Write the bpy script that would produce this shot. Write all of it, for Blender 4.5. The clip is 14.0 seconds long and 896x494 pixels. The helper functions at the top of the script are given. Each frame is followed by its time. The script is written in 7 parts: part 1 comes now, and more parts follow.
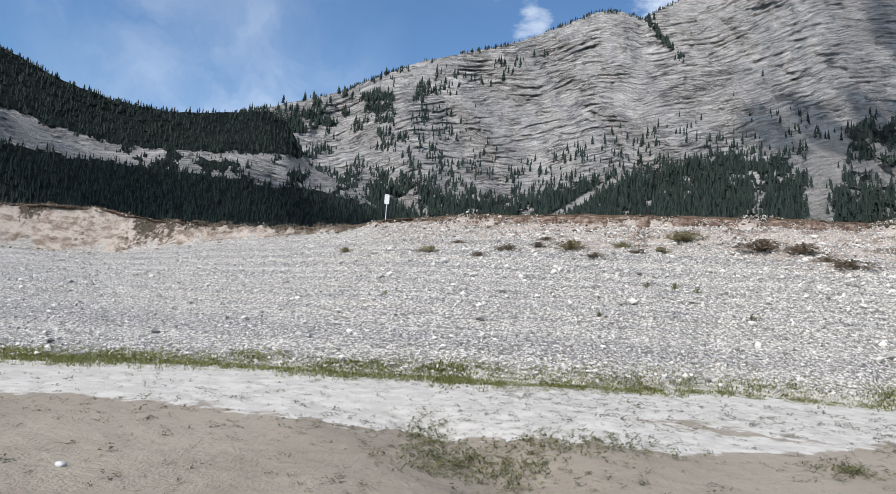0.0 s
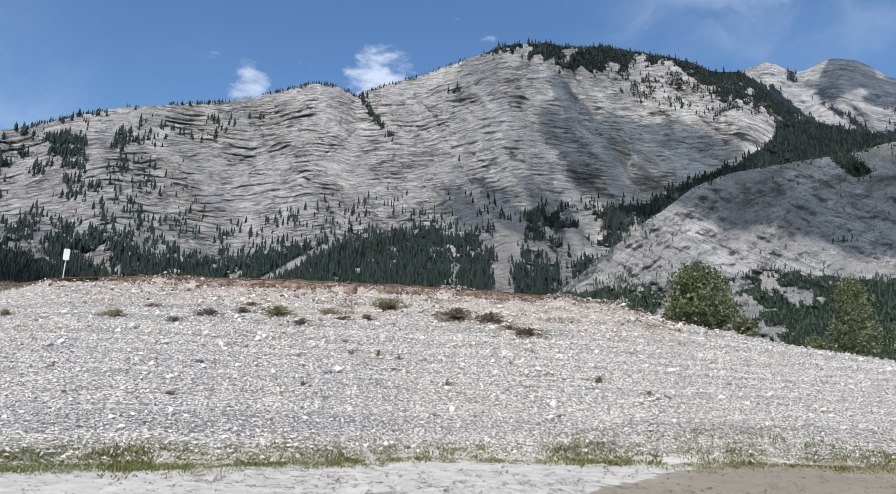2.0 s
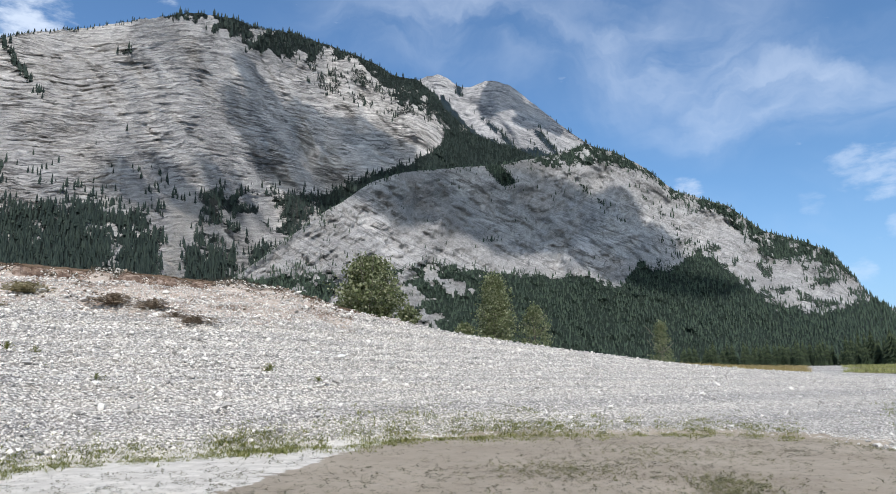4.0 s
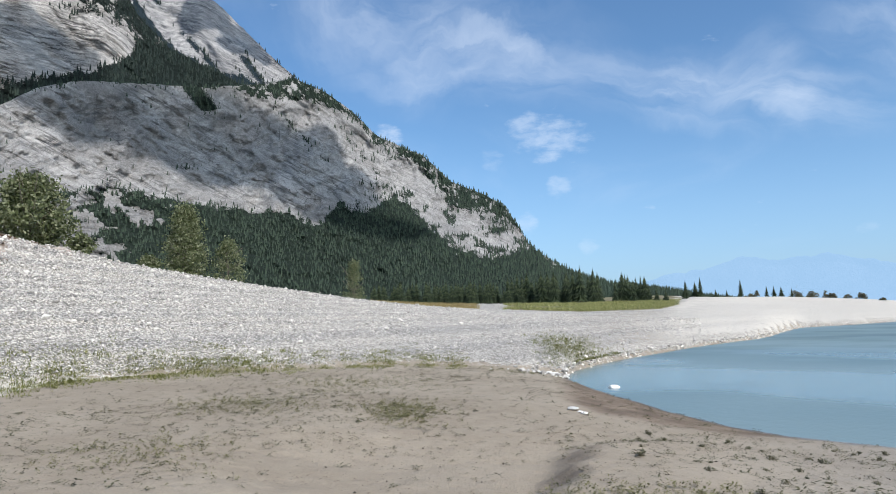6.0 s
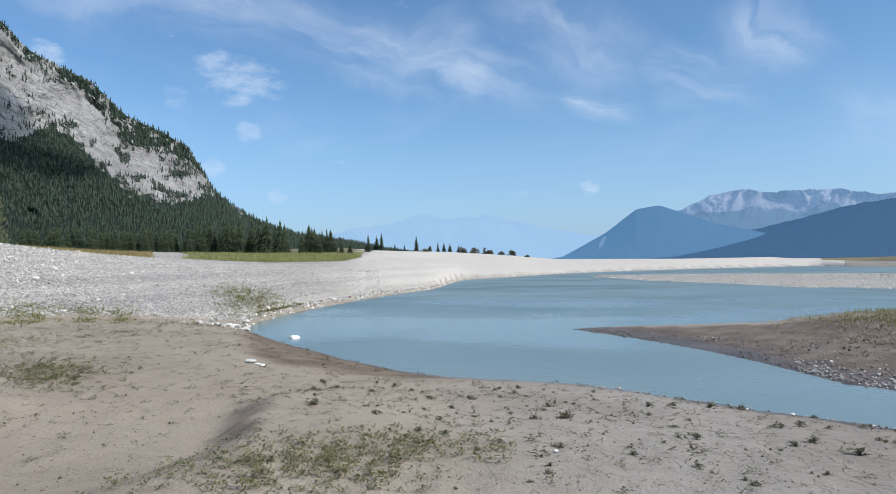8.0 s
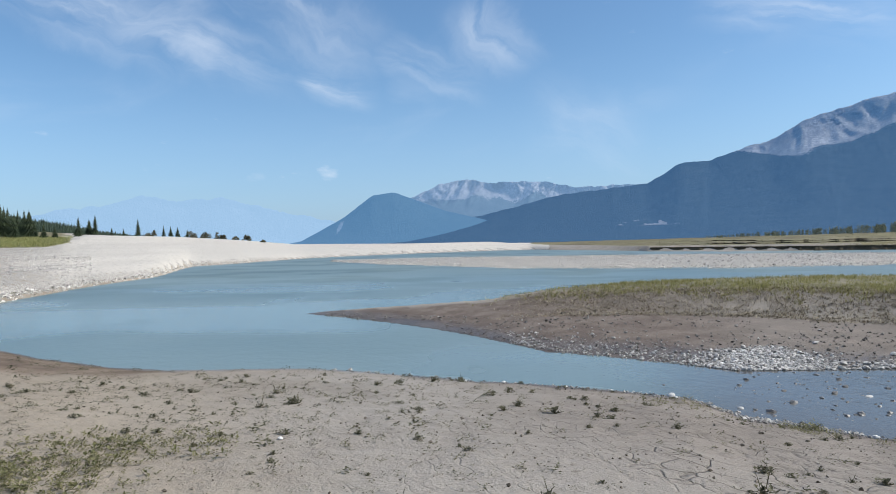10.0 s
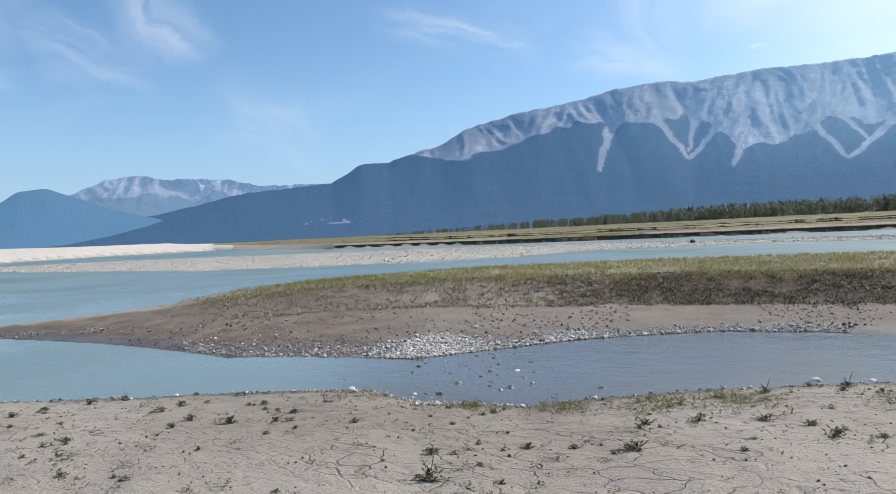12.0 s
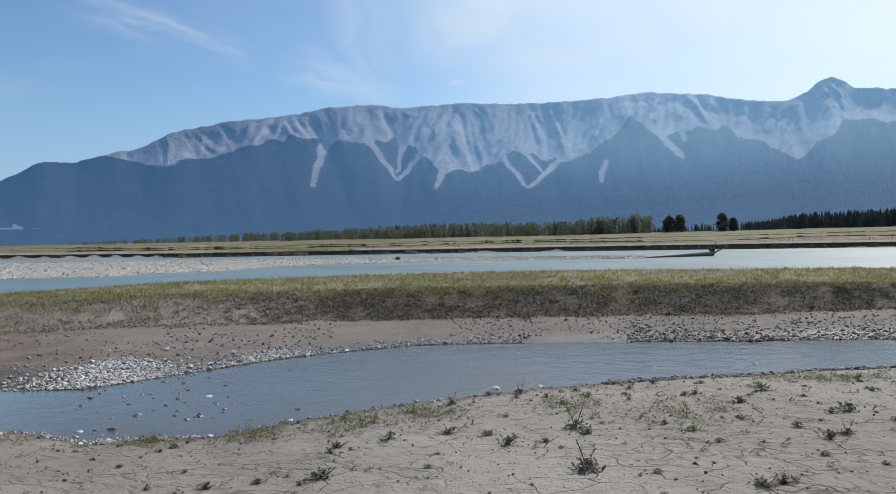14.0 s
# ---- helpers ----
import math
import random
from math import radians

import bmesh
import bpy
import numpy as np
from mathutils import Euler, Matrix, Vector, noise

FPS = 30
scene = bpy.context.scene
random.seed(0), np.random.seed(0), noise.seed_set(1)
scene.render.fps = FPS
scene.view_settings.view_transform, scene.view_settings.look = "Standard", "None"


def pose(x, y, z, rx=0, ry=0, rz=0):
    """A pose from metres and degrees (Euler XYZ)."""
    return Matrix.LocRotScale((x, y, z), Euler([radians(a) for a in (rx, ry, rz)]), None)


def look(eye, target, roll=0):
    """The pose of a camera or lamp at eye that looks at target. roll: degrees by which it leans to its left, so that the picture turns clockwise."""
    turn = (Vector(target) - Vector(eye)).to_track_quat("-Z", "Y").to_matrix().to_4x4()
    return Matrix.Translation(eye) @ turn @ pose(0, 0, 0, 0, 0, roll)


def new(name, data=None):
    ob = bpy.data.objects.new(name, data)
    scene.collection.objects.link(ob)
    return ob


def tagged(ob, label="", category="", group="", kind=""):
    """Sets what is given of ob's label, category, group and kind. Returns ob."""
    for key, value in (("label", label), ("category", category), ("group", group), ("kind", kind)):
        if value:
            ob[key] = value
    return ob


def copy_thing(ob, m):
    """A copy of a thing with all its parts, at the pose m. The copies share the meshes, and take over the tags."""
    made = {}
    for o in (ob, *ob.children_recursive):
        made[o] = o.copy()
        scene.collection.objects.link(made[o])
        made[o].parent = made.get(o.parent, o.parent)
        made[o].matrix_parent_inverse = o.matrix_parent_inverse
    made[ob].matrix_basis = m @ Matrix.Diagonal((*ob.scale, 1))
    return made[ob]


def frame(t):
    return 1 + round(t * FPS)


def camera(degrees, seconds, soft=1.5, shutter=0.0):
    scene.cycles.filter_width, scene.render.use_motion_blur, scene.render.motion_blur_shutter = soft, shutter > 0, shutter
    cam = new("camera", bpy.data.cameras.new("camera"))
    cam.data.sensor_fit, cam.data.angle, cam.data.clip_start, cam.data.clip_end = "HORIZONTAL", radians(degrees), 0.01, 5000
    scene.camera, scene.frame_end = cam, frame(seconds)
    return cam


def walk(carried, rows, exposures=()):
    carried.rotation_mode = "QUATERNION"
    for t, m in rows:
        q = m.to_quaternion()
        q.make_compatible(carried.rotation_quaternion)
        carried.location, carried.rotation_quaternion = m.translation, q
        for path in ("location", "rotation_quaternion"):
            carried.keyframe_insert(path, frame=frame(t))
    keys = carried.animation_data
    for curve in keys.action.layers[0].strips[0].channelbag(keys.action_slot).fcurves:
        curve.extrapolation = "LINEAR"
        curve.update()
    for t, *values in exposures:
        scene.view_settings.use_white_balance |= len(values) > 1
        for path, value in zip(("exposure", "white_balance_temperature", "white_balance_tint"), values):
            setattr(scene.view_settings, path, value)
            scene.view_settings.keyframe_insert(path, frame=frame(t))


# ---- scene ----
cam = camera(66.33, 14.0, soft=0.9)
# seconds, x, y, z, yaw, pitch, roll
PATH = [
    (0.0, 0.000, -0.000, 2.330, 0.00, 6.55, -3.81),
    (0.5, 0.052, 0.130, 2.401, -6.83, 8.52, -2.93),
    (1.0, 0.092, 0.235, 2.410, -12.50, 10.25, -2.92),
    (1.5, 0.120, 0.308, 2.416, -18.19, 12.04, -2.25),
    (2.0, 0.154, 0.352, 2.422, -23.83, 13.12, -1.63),
    (2.5, 0.232, 0.403, 2.432, -30.86, 13.05, -1.18),
    (3.0, 0.298, 0.465, 2.447, -38.24, 13.12, -0.11),
    (5.5, 0.268, 0.399, 2.421, -67.75, 8.04, 1.71),
    (6.0, 0.330, 0.381, 2.418, -75.12, 6.24, 1.78),
    (6.5, 0.388, 0.375, 2.419, -81.78, 4.50, 2.32),
    (7.0, 0.423, 0.354, 2.422, -88.76, 2.70, 2.07),
    (7.5, 0.427, 0.344, 2.431, -95.58, 1.97, 1.09),
    (8.0, 0.431, 0.310, 2.430, -100.87, 1.54, 1.00),
    (10.5, 0.532, 0.124, 2.389, -128.50, 0.08, 1.18),
    (11.0, 0.540, 0.086, 2.390, -134.76, 0.53, 1.26),
    (11.5, 0.563, 0.018, 2.375, -141.46, 0.07, 1.90),
    (12.0, 0.565, -0.064, 2.379, -148.31, -1.05, 2.40),
    (12.5, 0.538, -0.174, 2.382, -154.20, -0.99, 2.55),
    (13.0, 0.479, -0.276, 2.391, -159.83, 0.00, 1.00),
    (13.5, 0.468, -0.349, 2.389, -165.66, -0.51, 0.64),
    (14.0, 0.512, -0.409, 2.396, -172.03, -0.48, 0.82),
]
walk(cam, [(t, pose(x, y, z, 90 + pitch, roll, yaw)) for t, x, y, z, yaw, pitch, roll in PATH],
     exposures=((0.0, 0.18, 6290, 11), (3.0, 0.25, 6270, 11), (5.5, 0.28, 6370, 10), (6.5, 0.25, 6300, 10), (8.0, 0.17, 6300, 10), (11.0, 0.19, 6590, 10), (12.0, 0.29, 6640, 10), (13.0, 0.16, 6580, 10), (14.0, -0.03, 6520, 10)))

# ---- sky and sun: compass angles run clockwise from +y ----
SUN_A, SUN_EL = 216.0, 42.0


def compass(a, el=0.0):
    a, el = radians(a), radians(el)
    return Vector((math.sin(a) * math.cos(el), math.cos(a) * math.cos(el), math.sin(el)))


def make_world():
    w = bpy.data.worlds.new("sky")
    scene.world = w
    w.use_nodes = True
    nt = w.node_tree
    nt.nodes.clear()
    N, L = nt.nodes.new, nt.links.new
    out, bg = N("ShaderNodeOutputWorld"), N("ShaderNodeBackground")
    sky = N("ShaderNodeTexSky")
    sky.sky_type, sky.sun_disc = "NISHITA", False
    sky.sun_elevation, sky.sun_rotation = radians(SUN_EL), radians(SUN_A)
    sky.air_density, sky.dust_density, sky.ozone_density = 1.0, 1.2, 1.5
    bg.inputs["Strength"].default_value = 0.113
    co = N("ShaderNodeTexCoord")

    def math_node(op, a, b=0.0, c=0.0, clamp=False):
        n = N("ShaderNodeMath")
        n.operation, n.use_clamp = op, clamp
        for i, v in enumerate((a, b, c)):
            if isinstance(v, (int, float)):
                n.inputs[i].default_value = v
            else:
                L(v, n.inputs[i])
        return n.outputs[0]

    def smooth(v, a, b):
        n = N("ShaderNodeMapRange")
        n.interpolation_type = "SMOOTHSTEP"
        L(v, n.inputs["Value"])
        n.inputs["From Min"].default_value, n.inputs["From Max"].default_value = a, b
        return n.outputs["Result"]

    def noise_at(vec, scale, detail, rough, dist=0.0):
        n = N("ShaderNodeTexNoise")
        L(vec, n.inputs["Vector"])
        n.inputs["Scale"].default_value, n.inputs["Detail"].default_value = scale, detail
        n.inputs["Roughness"].default_value, n.inputs["Distortion"].default_value = rough, dist
        return n.outputs["Fac"]

    sep = N("ShaderNodeSeparateXYZ")
    L(co.outputs["Generated"], sep.inputs[0])
    x, y, z = sep.outputs
    # the sky as a flat sheet of high cloud: direction over height
    low = math_node("MAXIMUM", z, 0.02)
    comb = N("ShaderNodeCombineXYZ")
    L(math_node("DIVIDE", x, math_node("ADD", low, 0.12)), comb.inputs[0])
    L(math_node("DIVIDE", y, math_node("ADD", low, 0.12)), comb.inputs[1])
    turn = N("ShaderNodeMapping")
    turn.inputs["Rotation"].default_value = (0, 0, radians(-62))
    turn.inputs["Scale"].default_value = (0.75, 1.45, 1.0)
    L(comb.outputs[0], turn.inputs["Vector"])
    streak = noise_at(turn.outputs[0], 1.1, 8.0, 0.55, 0.6)
    broad = noise_at(comb.outputs[0], 0.55, 3.0, 0.5, 0.2)
    cirrus = math_node("MULTIPLY", smooth(streak, 0.46, 0.80), smooth(broad, 0.42, 0.64))
    cirrus = math_node("MULTIPLY", math_node("MULTIPLY", cirrus, smooth(z, 0.03, 0.22)), 0.2)
    fray = noise_at(co.outputs["Generated"], 5.0, 6.0, 0.55, 0.3)

    def dot(v):
        n = N("ShaderNodeVectorMath")
        n.operation = "DOT_PRODUCT"
        L(co.outputs["Generated"], n.inputs[0])
        n.inputs[1].default_value = v
        return n.outputs["Value"]

    # long wisps of high cloud: from one direction to another, half width in degrees, density
    for a0, e0, a1, e1, wide, dense in ((66, 23.8, 90, 18.2, 2.6, 0.50), (85, 18.8, 111, 13.0, 1.7, 0.62), (72, 20.3, 101, 16.2, 2.0, 0.34), (95, 16.2, 105, 18.4, 2.0, 0.36),
                                        (110, 13.3, 117, 12.3, 1.0, 0.5), (103, 21.0, 118, 15.3, 2.6, 0.36), (116, 16.2, 126.5, 13.2, 1.4, 0.40), (125.5, 20.5, 128.4, 13.5, 2.2, 0.42),
                                        (143, 18.0, 157, 14.5, 1.3, 0.52), (158, 14.9, 169, 12.2, 1.3, 0.46), (129, 9.8, 139, 8.2, 2.6, 0.26), (162.5, 20.5, 168.5, 12.2, 1.8, 0.36), (172, 21.0, 176.5, 14.8, 3.0, 0.50),
                                        (36, 31.5, 68, 26.2, 3.0, 0.40), (58, 30.5, 80, 23.5, 3.6, 0.46), (-19.5, 28.0, -18.0, 15.0, 4.5, 0.34), (-34, 16.5, -6, 18.5, 4.5, 0.52), (-40, 22.0, -8, 24.0, 5.0, 0.30), (174, 13.2, 200, 16.5, 3.6, 0.55), (184, 19.5, 208, 13.0, 4.5, 0.75)):
        p, q = compass(a0, e0), compass(a1, e1)
        mid, run = (p + q) / 2, q - p
        half, u = run.length / 2, run.normalized()
        v = mid.cross(u).normalized()
        U = math_node("DIVIDE", math_node("SUBTRACT", dot(u), mid.dot(u)), half * 1.2)
        V = math_node("DIVIDE", dot(v), radians(wide) * 1.9)
        V = math_node("ADD", V, math_node("MULTIPLY", math_node("SUBTRACT", fray, 0.5), 2.2))
        pair = N("ShaderNodeCombineXYZ")
        L(math_node("MULTIPLY", U, half * 7), pair.inputs[0])
        L(math_node("MULTIPLY", V, 1.3), pair.inputs[1])
        pair.inputs[2].default_value = a0 * 0.37
        m = math_node("MULTIPLY", smooth(math_node("ABSOLUTE", U), 1.0, 0.25), smooth(math_node("ABSOLUTE", V), 1.0, 0.0))
        m = math_node("MULTIPLY", math_node("MULTIPLY", m, smooth(noise_at(pair.outputs[0], 1.2, 5.0, 0.55, 0.3), 0.22, 0.78)), dense * 1.15)
        cirrus = math_node("MAXIMUM", cirrus, m)

    def near_dir(a, el, wide, tight):
        d = compass(a, el)
        n = N("ShaderNodeVectorMath")
        n.operation = "DOT_PRODUCT"
        L(co.outputs["Generated"], n.inputs[0])
        n.inputs[1].default_value = d
        return smooth(n.outputs["Value"], math.cos(radians(wide)), math.cos(radians(tight)))

    flat = N("ShaderNodeMapping")
    flat.inputs["Scale"].default_value = (1.0, 1.0, 2.4)
    L(co.outputs["Generated"], flat.inputs["Vector"])
    puff_noise = noise_at(flat.outputs[0], 19.0, 8.0, 0.60, 0.1)
    puffs = None
    for a, el, wide, dense in ((5.6, 24.9, 1.7, 0.8), (17.4, 27.0, 2.3, 1.0), (15.4, 26.6, 1.7, 1.0), (84.4, 14.9, 2.0, 0.50), (82.2, 15.3, 1.6, 0.45), (86.6, 14.3, 1.6, 0.50), (79.3, 13.4, 1.0, 0.25),
                               (84.8, 11.0, 1.0, 0.40), (82.0, 7.8, 1.0, 0.40), (87.0, 6.0, 0.8, 0.25), (112.8, 6.3, 0.9, 0.55), (107.0, 5.6, 0.8, 0.25), (70.6, 15.6, 1.0, 0.6)):
        m = smooth(math_node("ADD", puff_noise, math_node("MULTIPLY", near_dir(a, el, wide * 1.5, wide * 0.1), 0.30)), 0.64, 0.96)
        m = math_node("MULTIPLY", m, dense)
        puffs = m if puffs is None else math_node("MAXIMUM", puffs, m)
    glare = near_dir(SUN_A, SUN_EL, 55, 14)
    veil = math_node("MULTIPLY", glare, math_node("ADD", math_node("MULTIPLY", smooth(broad, 0.3, 0.65), 0.55), 0.66))
    haze = math_node("MULTIPLY", smooth(z, 0.30, -0.02), 0.47)
    cloud = math_node("MAXIMUM", math_node("MULTIPLY", cirrus, 0.85), math_node("MULTIPLY", puffs, 0.8))
    mix1, mix2, mix3 = (N("ShaderNodeMixRGB") for _ in range(3))
    L(haze, mix1.inputs[0])
    tint = N("ShaderNodeMixRGB")
    tint.blend_type = "MULTIPLY"
    tint.inputs[0].default_value = 1.0
    tint.inputs[2].default_value = (0.76, 1.0, 1.16, 1)
    L(sky.outputs[0], tint.inputs[1])
    L(tint.outputs[0], mix1.inputs[1])
    mix1.inputs[2].default_value = (3.25, 4.75, 7.5, 1)
    L(cloud, mix2.inputs[0])
    L(mix1.outputs[0], mix2.inputs[1])
    mix2.inputs[2].default_value = (6.2, 6.9, 7.9, 1)
    L(veil, mix3.inputs[0])
    L(mix2.outputs[0], mix3.inputs[1])
    mix3.inputs[2].default_value = (7.6, 8.6, 9.2, 1)
    L(mix3.outputs[0], bg.inputs[0])
    L(bg.outputs[0], out.inputs[0])


make_world()
sun_data = bpy.data.lights.new("sun", "SUN")
sun_data.energy, sun_data.angle, sun_data.color = 3.9, radians(0.6), (1.0, 0.95, 0.88)
sun = new("sun", sun_data)
sun.matrix_world = look(compass(SUN_A, SUN_EL) * 500, (0, 0, 0))

# ---- materials ----
class Nodes:
    """A small hand for building one material's nodes."""

    def __init__(self, name, rough=0.8, spec=0.3):
        self.mat = bpy.data.materials.new(name)
        self.mat.use_nodes = True
        self.nt = self.mat.node_tree
        self.bsdf = self.nt.nodes["Principled BSDF"]
        self.bsdf.inputs["Roughness"].default_value = rough
        self.bsdf.inputs["Specular IOR Level"].default_value = spec
        self.co = self.add("ShaderNodeTexCoord").outputs["Object"]

    def add(self, kind):
        return self.nt.nodes.new(kind)

    def link(self, a, b):
        self.nt.links.new(a, b)

    def put(self, socket, v):
        if isinstance(v, (int, float)):
            socket.default_value = v
        elif isinstance(v, tuple):
            socket.default_value = (*v, 1)[:4] if socket.type == "RGBA" else v
        else:
            self.link(v, socket)

    def noise(self, scale, detail=4.0, rough=0.55, vec=None, dist=0.0):
        n = self.add("ShaderNodeTexNoise")
        self.link(vec or self.co, n.inputs["Vector"])
        n.inputs["Scale"].default_value, n.inputs["Detail"].default_value = scale, detail
        n.inputs["Roughness"].default_value, n.inputs["Distortion"].default_value = rough, dist
        return n.outputs["Fac"]

    def voronoi(self, scale, feature="F1", vec=None, what="Distance", rand=1.0):
        n = self.add("ShaderNodeTexVoronoi")
        n.feature = feature
        self.link(vec or self.co, n.inputs["Vector"])
        n.inputs["Scale"].default_value, n.inputs["Randomness"].default_value = scale, rand
        return n.outputs[what]

    def scaled(self, sx, sy, sz, rot=0.0):
        n = self.add("ShaderNodeMapping")
        self.link(self.co, n.inputs["Vector"])
        n.inputs["Scale"].default_value = (sx, sy, sz)
        n.inputs["Rotation"].default_value = (0, 0, radians(rot))
        return n.outputs[0]

    def attr(self, name):
        n = self.add("ShaderNodeAttribute")
        n.attribute_name = name
        return n.outputs["Fac"]

    def calc(self, op, a, b=0.0, clamp=False):
        n = self.add("ShaderNodeMath")
        n.operation, n.use_clamp = op, clamp
        self.put(n.inputs[0], a)
        self.put(n.inputs[1], b)
        return n.outputs[0]

    def step(self, v, a, b, lo=0.0, hi=1.0):
        n = self.add("ShaderNodeMapRange")
        n.interpolation_type = "SMOOTHSTEP"
        self.put(n.inputs["Value"], v)
        for k, q in (("From Min", a), ("From Max", b), ("To Min", lo), ("To Max", hi)):
            n.inputs[k].default_value = q
        return n.outputs["Result"]

    def mix(self, fac, a, b, how="MIX"):
        n = self.add("ShaderNodeMixRGB")
        n.blend_type = how
        for s, v in zip(n.inputs, (fac, a, b)):
            self.put(s, v)
        return n.outputs[0]

    def ramp(self, v, *stops):
        n = self.add("ShaderNodeValToRGB")
        self.put(n.inputs[0], v)
        e = n.color_ramp.elements
        while len(e) < len(stops):
            e.new(0.5)
        for q, (at, c) in zip(e, stops):
            q.position, q.color = at, (*c, 1)
        return n.outputs[0]

    def random(self):
        return self.add("ShaderNodeObjectInfo").outputs["Random"]

    def island(self):
        return self.add("ShaderNodeNewGeometry").outputs["Random Per Island"]

    def bump(self, height, dist, strength=1.0, below=None):
        n = self.add("ShaderNodeBump")
        n.inputs["Distance"].default_value, n.inputs["Strength"].default_value = dist, strength
        self.put(n.inputs["Height"], height)
        if below is not None:
            self.link(below, n.inputs["Normal"])
        return n.outputs[0]

    def done(self, colour, normal=None, rough=None):
        self.put(self.bsdf.inputs["Base Color"], colour)
        if normal is not None:
            self.link(normal, self.bsdf.inputs["Normal"])
        if rough is not None:
            self.put(self.bsdf.inputs["Roughness"], rough)
        return self.mat


def ground_material():
    m = Nodes("shore_ground", 0.9, 0.2)
    big, mid, fine = m.noise(0.35, 4), m.noise(3.0, 5, 0.6), m.noise(38, 3, 0.6)
    mud = m.mix(m.step(big, 0.3, 0.7), (0.248, 0.220, 0.192), (0.322, 0.292, 0.260))
    mud = m.mix(m.step(mid, 0.35, 0.75, 0.0, 0.5), mud, (0.335, 0.306, 0.268))
    mud = m.mix(m.step(fine, 0.45, 0.8, 0.0, 0.45), mud, (0.19, 0.165, 0.135))
    silt = m.mix(m.step(mid, 0.35, 0.7), (0.49, 0.455, 0.41), (0.64, 0.60, 0.545))
    silt = m.mix(m.step(fine, 0.5, 0.75, 0.0, 0.5), silt, (0.36, 0.33, 0.29))
    debris = m.calc("MULTIPLY", m.step(m.noise(11, 4, 0.7), 0.60, 0.68), m.step(m.noise(0.8, 3), 0.42, 0.62))
    mud = m.mix(m.calc("MULTIPLY", debris, 0.7), mud, (0.075, 0.06, 0.045))
    # gravel: cells of several sizes, each stone of its own grey
    v1, v2, v3 = m.voronoi(11.0), m.voronoi(21.0), m.voronoi(40.0)
    c1, c2 = m.voronoi(11.0, what="Color"), m.voronoi(21.0, what="Color")
    tone = m.calc("ADD", m.calc("MULTIPLY", c1, 0.5), m.calc("MULTIPLY", c2, 0.5))
    stone = m.ramp(tone, (0.18, (0.38, 0.35, 0.318)), (0.36, (0.64, 0.60, 0.55)), (0.54, (0.78, 0.735, 0.68)), (0.8, (0.84, 0.80, 0.75)))
    gap = m.calc("MAXIMUM", m.step(v1, 0.40, 0.62), m.calc("MULTIPLY", m.step(v2, 0.42, 0.62), 0.6))
    # gaps between stones darkened: their shade is put into the colour
    gravel = m.mix(m.calc("MULTIPLY", gap, 0.74), stone, (0.10, 0.093, 0.083))
    zed = m.add("ShaderNodeSeparateXYZ")
    m.link(m.co, zed.inputs[0])
    bands = m.add("ShaderNodeTexNoise")
    bands.noise_dimensions = "1D"
    m.link(m.calc("ADD", zed.outputs[2], m.calc("MULTIPLY", big, 0.25)), bands.inputs["W"])
    bands.inputs["Scale"].default_value, bands.inputs["Detail"].default_value = 2.6, 3.0
    gravel = m.mix(1.0, gravel, m.mix(m.step(bands.outputs["Fac"], 0.36, 0.64), (0.84, 0.84, 0.86), (1.06, 1.05, 1.03)), "MULTIPLY")
    bench = m.step(m.calc("ABSOLUTE", m.calc("SUBTRACT", bands.outputs["Fac"], 0.55)), 0.0, 0.018, 0.28, 0.0)
    gravel = m.mix(bench, gravel, (0.74, 0.72, 0.68))
    gravel = m.mix(m.step(m.noise(0.13, 3), 0.42, 0.70, 0.0, 0.14), gravel, (0.46, 0.42, 0.375))
    soil = m.ramp(m.noise(0.9, 6, 0.65, m.scaled(0.9, 0.9, 1.7)), (0.28, (0.095, 0.070, 0.054)), (0.42, (0.26, 0.20, 0.16)),
                  (0.55, (0.50, 0.43, 0.375)), (0.66, (0.40, 0.325, 0.27)), (0.80, (0.24, 0.185, 0.145)))
    soil = m.mix(m.calc("MULTIPLY", m.step(v1, 0.18, 0.42, 0.8, 0.0), m.step(c2, 0.45, 0.62)), soil, (0.62, 0.56, 0.50))
    grass = m.ramp(m.noise(0.22, 6, 0.7), (0.3, (0.085, 0.085, 0.035)), (0.5, (0.165, 0.150, 0.078)), (0.7, (0.25, 0.215, 0.13)))
    grass = m.mix(m.step(m.noise(1.0, 5, 0.65, m.scaled(0.012, 0.10, 1.0)), 0.50, 0.62, 0.0, 0.4), grass, (0.30, 0.265, 0.19))
    grass = m.mix(m.step(m.noise(0.035, 5, 0.65), 0.46, 0.62, 0.0, 0.8), grass, (0.105, 0.085, 0.06))
    damp_dark = m.mix(m.step(m.noise(1.3, 5, 0.65), 0.35, 0.68), (0.125, 0.098, 0.082), (0.205, 0.168, 0.142))
    mud = m.mix(m.attr("damp_dark"), mud, damp_dark)
    mud = m.mix(m.attr("tan"), mud, m.mix(1.0, mud, (1.06, 1.0, 0.90), "MULTIPLY"))
    edge = m.step(mid, 0.3, 0.7, -0.35, 0.35)
    col = m.mix(m.step(m.calc("ADD", m.attr("silt"), edge), 0.35, 0.65), mud, silt)
    gw = m.step(m.calc("ADD", m.attr("gravel"), m.calc("MULTIPLY", edge, 0.9)), 0.35, 0.65)
    col = m.mix(gw, col, gravel)
    col = m.mix(m.step(m.calc("ADD", m.attr("grass"), edge), 0.3, 0.8), col, grass)
    col = m.mix(m.step(m.calc("ADD", m.attr("soil"), edge), 0.3, 0.8), col, soil)
    peat = m.mix(m.step(m.noise(7, 5, 0.75), 0.42, 0.62), (0.040, 0.036, 0.026), (0.15, 0.118, 0.088))
